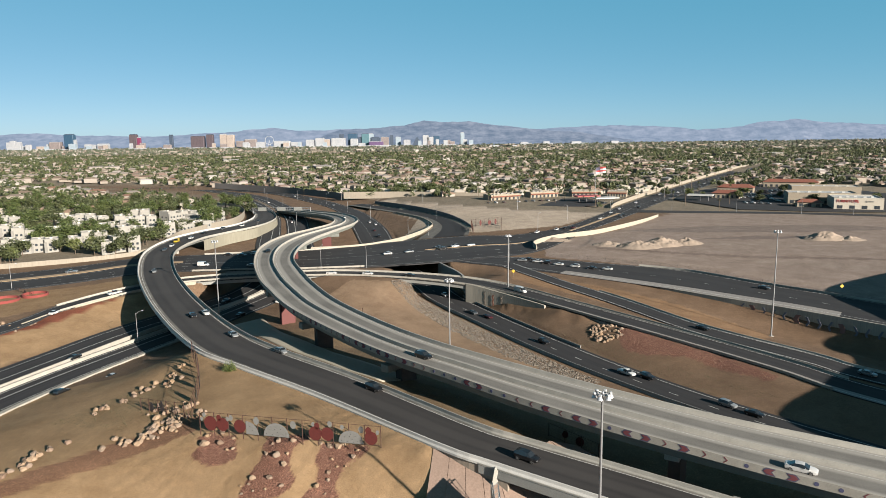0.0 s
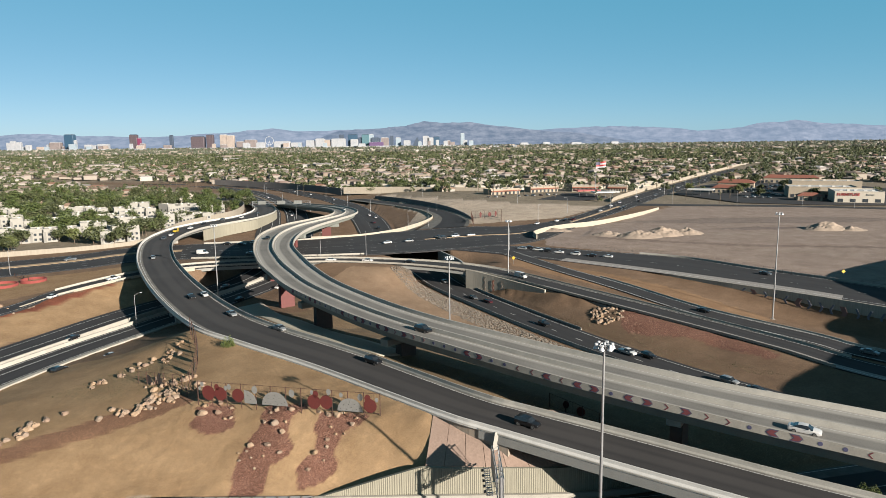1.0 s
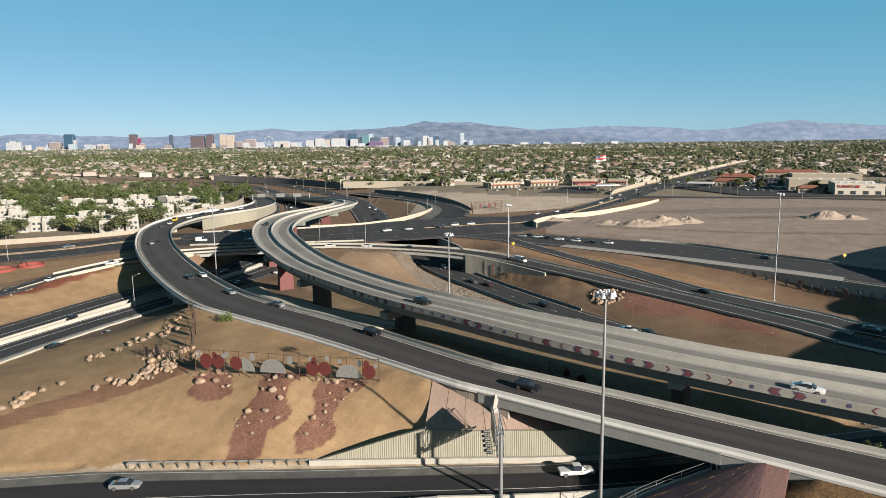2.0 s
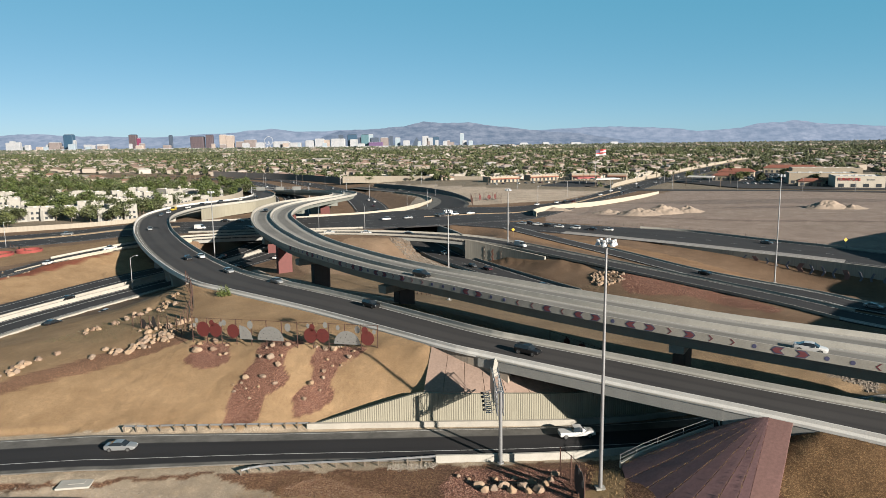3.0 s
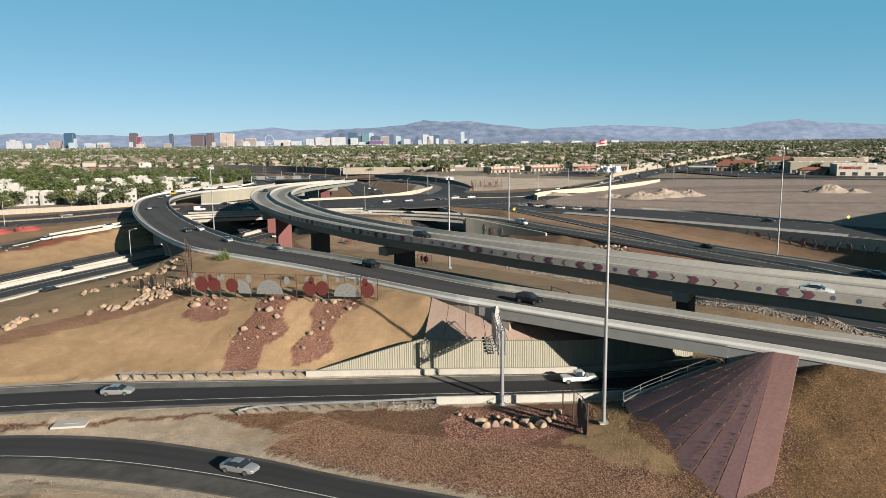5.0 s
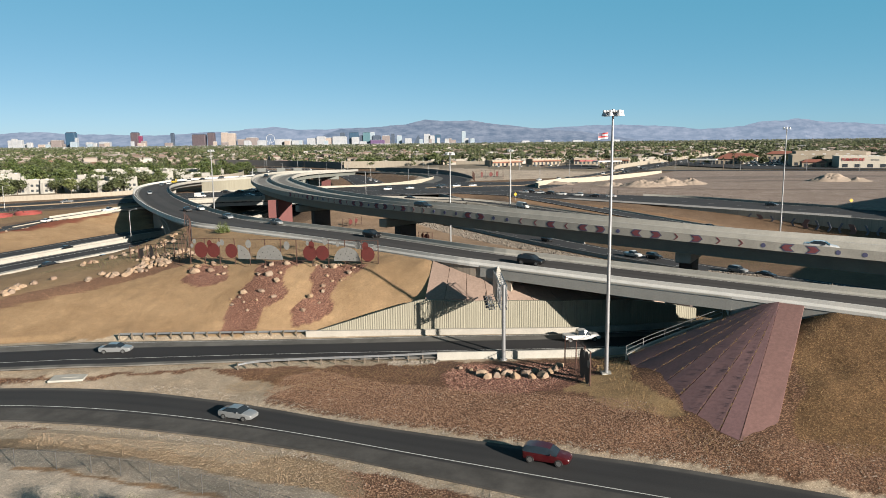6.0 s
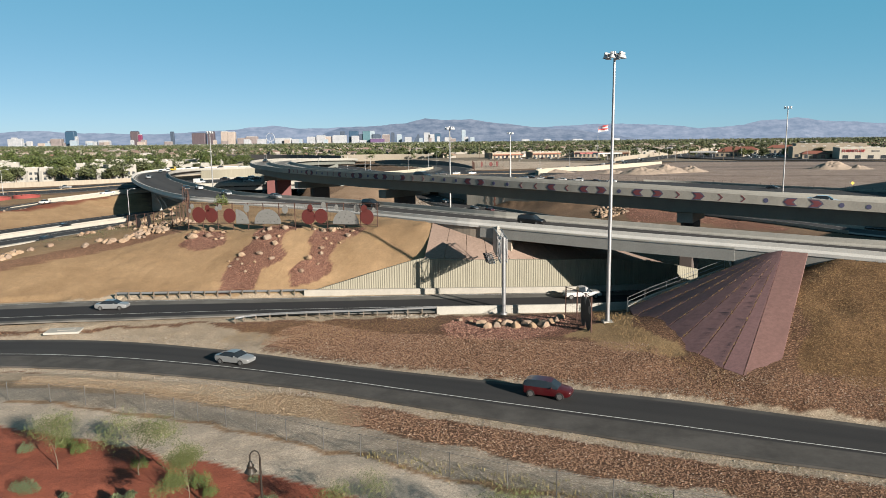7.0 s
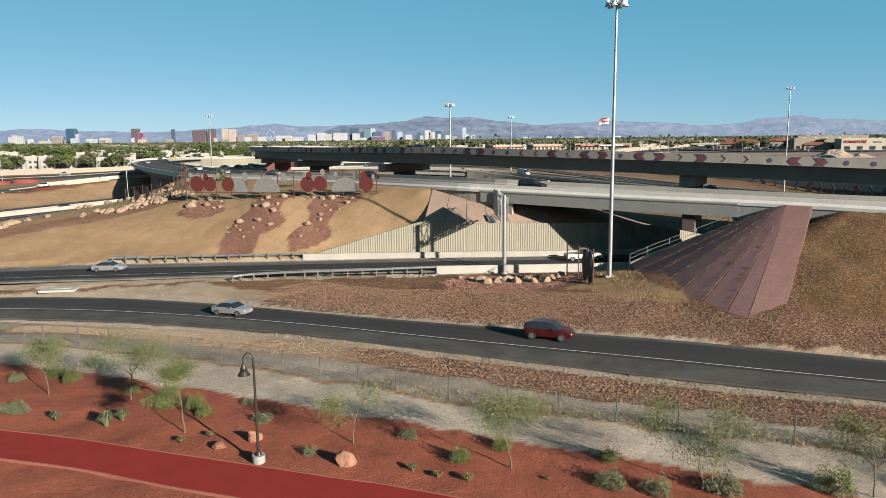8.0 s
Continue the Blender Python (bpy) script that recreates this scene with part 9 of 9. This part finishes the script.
# parked cars
rp = random.Random(4)
kinds = [("sedan", "white"), ("sedan", "black"), ("suv", "silver"), ("sedan", "grey"), ("suv", "white"), ("sedan", "red"), ("suv", "black"), ("sedan", "silver")]
for row, (x0, y0, x1, y1, n) in enumerate(((268, 660, 330, 690, 14), (275, 640, 340, 672, 14), (295, 606, 300, 650, 8), (320, 705, 400, 730, 14), (40, 615, 110, 640, 10), (250, 600, 285, 575, 7), (340, 716, 420, 742, 12))):
    for i in range(n):
        if rp.random() < 0.75:
            t = i / n
            k = rp.choice(kinds)
            put_car(*k, pose(x0 + (x1 - x0) * t, y0 + (y1 - y0) * t, 5.84, 0, 0, -65 + rp.uniform(-3, 3)), "parked in the shopping lot")

# ---- spoil heaps on the bare lot ----
M_SPOIL = plain("pale_spoil", (0.40, 0.315, 0.245), 0.95, vary=0.15, scale=0.3, fine=3, bump=0.3)
for x, y, a, b, h, s in ((108, 376, 13, 9, 4.8, 1), (122, 381, 12, 9, 5.8, 2), (136, 384, 10, 8, 4.0, 3), (92, 384, 9, 7, 2.6, 4), (219, 392, 13, 9, 5.6, 5), (231, 388, 9, 7, 2.8, 6), (66, 404, 10, 6, 2.6, 7)):
    n = 44
    verts, faces = [], []
    for j in range(n):
        for i in range(n):
            u, w = 2 * i / (n - 1) - 1, 2 * j / (n - 1) - 1
            d = math.hypot(u, w)
            z = max(0.0, 1 - d) ** 0.8 * h * (0.85 + 0.4 * noise.noise((u * 2.6, w * 2.6, s)) - 0.35 * abs(noise.noise((u * 6, w * 4, s + 9)))) + noise.noise((u * 11, w * 11, s)) * 0.3 * max(0, 1 - d)
            px_, py_ = x + u * a, y + w * b
            verts.append((px_, py_, ground_z(px_, py_) - 0.12 + z))
    faces = [(j * n + i, j * n + i + 1, (j + 1) * n + i + 1, (j + 1) * n + i) for j in range(n - 1) for i in range(n - 1)]
    tagged(mesh_object("earth_mound", verts, faces, M_SPOIL, smooth=True), "pale heap of dug earth on the bare lot", "earth heap", "spoil heaps")

# mesh fence along the lot's near edge
lf = tagged(empty("lot_fence", 60, 345, 4), "thin grey mesh fence along the edge of the bare lot", "fence")
pts = spline([(52, 352, 0), (77, 340.5, 0), (110, 320, 0), (128, 299, 0), (141, 275, 0), (152, 262, 0), (200, 205, 0)], 4.0)
for a in pts:
    bm = bmesh.new()
    z = ground_z(a[0], a[1])
    add_tube(bm, (a[0], a[1], z - 0.2), (a[0], a[1], z + 1.9), 0.05, n=4)
    part("post", bm, M_FENCEWIRE, lf).matrix_parent_inverse = lf.matrix_basis.inverted()
bm = bmesh.new()
for a, b in zip(pts, pts[1:]):
    za, zb = ground_z(a[0], a[1]), ground_z(b[0], b[1])
    for k in range(7):
        add_tube(bm, (a[0], a[1], za + 0.1 + 0.29 * k), (b[0], b[1], zb + 0.1 + 0.29 * k), 0.012, n=3, caps=False)
part("wire_mesh", bm, M_FENCEWIRE, lf).matrix_parent_inverse = lf.matrix_basis.inverted()


# ---- skyline ----
def facade(name, c, glass, sx, sz):
    """Rows of windows set in a wall, at the scale of storeys."""
    m = Mat(name, 0.5, 0, 0.4)
    br = m.t.nodes.new("ShaderNodeTexBrick")
    br.offset = 0.0
    for key, v in (("Color1", rgb(glass)), ("Color2", rgb(tuple(g * 1.25 for g in glass))), ("Mortar", rgb(c)), ("Scale", 1.0), ("Mortar Size", 0.9), ("Brick Width", sx), ("Row Height", sz)):
        br.inputs[key].default_value = v
    mp = m.t.nodes.new("ShaderNodeMapping")
    mp.inputs["Rotation"].default_value = (radians(90), 0, 0)
    m.link(m.co, mp.inputs["Vector"])
    m.link(mp.outputs["Vector"], br.inputs["Vector"])
    m.color(br.outputs["Color"])
    return m.m


FAC = {"white": facade("white_tower", (0.54, 0.55, 0.57), (0.32, 0.35, 0.39), 7, 5), "sand": facade("sand_tower", (0.54, 0.46, 0.40), (0.34, 0.29, 0.26), 7, 5), "rose": facade("rose_tower", (0.34, 0.29, 0.28), (0.20, 0.175, 0.175), 7, 5), "blue": facade("blue_glass_tower", (0.05, 0.11, 0.18), (0.025, 0.075, 0.14), 9, 4),
       "brown": facade("bronze_glass_tower", (0.15, 0.12, 0.13), (0.08, 0.06, 0.075), 9, 4), "magenta": facade("magenta_tower", (0.26, 0.05, 0.12), (0.18, 0.04, 0.09), 9, 4), "slate": facade("slate_tower", (0.09, 0.12, 0.17), (0.05, 0.075, 0.115), 9, 4), "teal": facade("teal_glass_tower", (0.12, 0.24, 0.28), (0.08, 0.18, 0.22), 9, 4),
       "pale": facade("pale_blue_tower", (0.40, 0.48, 0.54), (0.30, 0.38, 0.45), 9, 4), "purple": facade("purple_block", (0.17, 0.10, 0.22), (0.11, 0.07, 0.16), 9, 4)}
SD = 4250.0


def sky_z(px, py, d):
    return 66 + (241.9 - 0.0122 * (px - 784) - py) / 1255.0 * d


def tower(px0, px1, py, tone, dist=SD, crown=True):
    x0, x1 = px_x(px0, dist), px_x(px1, dist)
    h, w = sky_z((px0 + px1) / 2, py, dist) - 5, x1 - x0
    top = tagged(empty("high_rise", (x0 + x1) / 2, dist, 5), f"distant {'glass' if tone in ('blue', 'teal', 'brown', 'slate') else 'pale'} high-rise hotel tower in the skyline", "high-rise", "skyline towers")
    bm = bmesh.new()
    d = min(w * 0.7, 40)
    add_box(bm, 0, 0, h * 0.48, w, d, h * 0.96, bevel=w * 0.03)
    part("shaft", bm, FAC[tone], top)
    bm = bmesh.new()
    add_box(bm, 0, 0, h * 0.98 + 0.005, w * 0.82, d * 0.8, h * 0.04)
    part("crown", bm, FAC["slate" if tone in ("blue", "slate", "brown", "teal") else "white"], top)
    bm = bmesh.new()
    add_box(bm, w * 0.15, -d * 0.6, 6, w * 1.5, d * 0.6, 12, bevel=0.5)
    part("podium", bm, FAC["white"], top)
    return top


for row in ((8, 15, 253, "white"), (15, 24, 250, "white"), (24, 34, 252, "white"), (62, 74, 260, "sand"), (79, 84, 256, "white"), (86, 105, 252, "rose"), (107, 118, 259, "rose"), (113, 129, 238, "blue"), (122, 132, 248, "white"), (158, 166, 257, "white"), (171, 189, 255, "white"), (228, 241, 238, "brown"), (241, 247, 244, "magenta"), (298, 304, 239, "slate"), (337, 360, 241, "brown"), (364, 376, 238, "brown"),
            (388, 400, 238, "sand"), (400, 413, 239, "sand"), (417, 432, 250, "rose"), (432, 452, 247, "rose"), (452, 467, 252, "white")):
    tower(*row)
for row in ((483, 512, 250, "white"), (513, 532, 252, "white"), (540, 555, 248, "white"), (557, 573, 245, "white"), (573, 583, 247, "sand"), (585, 610, 245, "white"), (599, 607, 238, "slate"), (615, 631, 237, "blue"), (619, 632, 246, "white"), (633, 640, 243, "slate"), (639, 652, 237, "teal"), (652, 660, 237, "pale"), (656, 670, 243, "slate"), (652, 677, 251, "purple"), (673, 687, 243, "rose"), (689, 695, 240, "slate"),
            (699, 708, 243, "pale"), (713, 725, 248, "white"), (747, 758, 240, "white"), (755, 766, 243, "white"), (766, 777, 241, "blue"), (814, 821, 235, "pale")):
    tower(*row, dist=SD + (40 if row[2] < 244 else 0))
# pyramid hotel and observation wheel
top = tagged(empty("pyramid_hotel", px_x(737, SD), SD, 5), "dark glass pyramid hotel in the far skyline", "hotel")
bm = bmesh.new()
bmesh.ops.create_cone(bm, cap_ends=True, segments=4, radius1=48, radius2=0.5, depth=62, matrix=pose(0, 0, 31, 0, 0, 45))
part("pyramid", bm, FAC["slate"], top)
top = tagged(empty("observation_wheel", px_x(476, SD), SD - 20, 5), "white observation wheel in the far skyline", "wheel")
bm = bmesh.new()
cz = sky_z(476, 249, SD) - 5
for i in range(32):
    a, b = i * math.pi / 16, (i + 1) * math.pi / 16
    add_tube(bm, (25 * math.cos(a), 0, cz + 25 * math.sin(a)), (25 * math.cos(b), 0, cz + 25 * math.sin(b)), 1.2, n=5)
part("rim", bm, M_LAMP, top)
bm = bmesh.new()
for s in (-1, 1):
    add_tube(bm, (0, 0, cz), (s * 12, 0, 0), 0.9, n=5)
part("leg", bm, M_LAMP, top)
rb = random.Random(9)
for i in range(60):
    px = rb.uniform(0, 860)
    w = rb.uniform(4, 13)
    if i % 2:
        tower(px, px + w, rb.uniform(253, 258) - 0.0122 * (px - 300), rb.choice(("white", "white", "sand", "rose", "pale")), SD - 60 - i)
for px, w, py in ((868, 26, 262), (885, 20, 258), (920, 14, 252), (960, 12, 251), (1010, 18, 251), (1080, 14, 250)):
    tower(px, px + w, py, rb.choice(("white", "sand", "white")), 3600 if py > 255 else SD)

# ---- weeds and dry grass ----
def tufts(name, count, sampler, h, material, label, zoff=0.0, surf=None):
    """Small tufts of three crossed blades each, in one mesh."""
    rs = np.random.RandomState(count)
    xy = sampler(rs, count)
    verts, faces = [], []
    for x, y in xy:
        z = (surf(x, y) if surf else ground_z(x, y)) - 0.02
        for k in range(4):
            a = rs.uniform(0, 6.283)
            l, hh = rs.uniform(0.3, 1.0) * h, rs.uniform(0.5, 1.1) * h
            b = len(verts)
            verts += [(x - 0.02 * math.sin(a), y + 0.02 * math.cos(a), z), (x + 0.02 * math.sin(a), y - 0.02 * math.cos(a), z), (x + l * 0.6 * math.cos(a), y + l * 0.6 * math.sin(a), z + hh)]
            faces.append((b, b + 1, b + 2))
    me = bpy.data.meshes.new(name)
    me.from_pydata(verts, [], faces)
    me.materials.append(material)
    return tagged(new(name, me), label, "grass", kind="stuff")


M_LEAF_YELLOW = leaf_material("yellow_grass", [(0.0, (0.36, 0.29, 0.11)), (0.6, (0.46, 0.38, 0.17)), (1.0, (0.30, 0.27, 0.10))])
M_LEAF_STRAW = leaf_material("straw_grass", [(0.0, (0.36, 0.215, 0.095)), (0.6, (0.48, 0.31, 0.14)), (1.0, (0.29, 0.18, 0.08))])
tufts("dry_grass", 4200, patch([(46, 84), (60, 78), (75, 66), (75, 45), (60, 52), (34, 63.5), (36, 70)]), 0.28, M_LEAF_STRAW, "sparse dry grass on the embankment")
tufts("dry_grass", 2600, patch([(-6, 50.5), (4, 46.5), (13.9, 42), (24.2, 38.3), (40, 29.5), (38, 27.5), (24, 36.2), (13.8, 39.9), (3.7, 43.8), (-7, 48.6)]), 0.34, M_LEAF_YELLOW, "dry straw grass along the wire fence")
tufts("dry_grass", 800, patch([(20, 94), (24, 92), (23.4, 78), (26, 69), (28.5, 64), (26, 62), (20, 74), (19, 88)]), 0.3, M_LEAF_STRAW, "dry grass round the foot of the slope paving")
tufts("dry_grass", 5000, patch([(-22, 170), (-5, 150), (14, 134), (34, 118), (42, 112), (46, 118), (20, 138), (-4, 160)]), 0.35, M_LEAF_STRAW, "dry grass on the strip below the flyover")
tufts("dry_grass", 3000, patch([(-28, 92.5), (-2, 93.5), (0, 86), (-14, 84), (-30, 86)]), 0.12, M_LEAF_STRAW, "sparse dry grass on the roadside bank")


def joint_points(rs, n):
    i = rs.randint(1, 9, n)
    t = rs.beta(1.2, 1.4, n) * 0.85
    f, a = np.array(foot), np.array(APEX)
    return np.column_stack([f[i, 0] + (a[0] - f[i, 0]) * t + rs.normal(0, 0.05, n), f[i, 1] + (a[1] - f[i, 1]) * t + rs.normal(0, 0.05, n), f[i, 2] + (a[2] - f[i, 2]) * t + 0.22])


jp = joint_points(np.random.RandomState(2), 700)
zmap = {(round(x, 6), round(y, 6)): z for x, y, z in jp}
tufts("joint_weeds", 700, lambda rs, n: jp[:, :2], 0.22, M_LEAF_STRAW, "straw-coloured weeds growing in the paving joints", surf=lambda x, y: zmap[(round(x, 6), round(y, 6))])
M_LEAF_DULL = leaf_material("dull_scrub", [(0.0, (0.13, 0.12, 0.06)), (1.0, (0.22, 0.20, 0.10))])
tufts("low_scrub", 5000, patch([(14, 262), (34, 240), (70, 196), (88, 170), (70, 176), (44, 214), (22, 250)]), 0.4, M_LEAF_DULL, "dull low scrub on the island bank")
tufts("low_scrub", 1500, patch([(-75, 172), (-58, 150), (-70, 140), (-92, 150)]), 0.3, M_LEAF_DULL, "dull low scrub on the rocky slope")
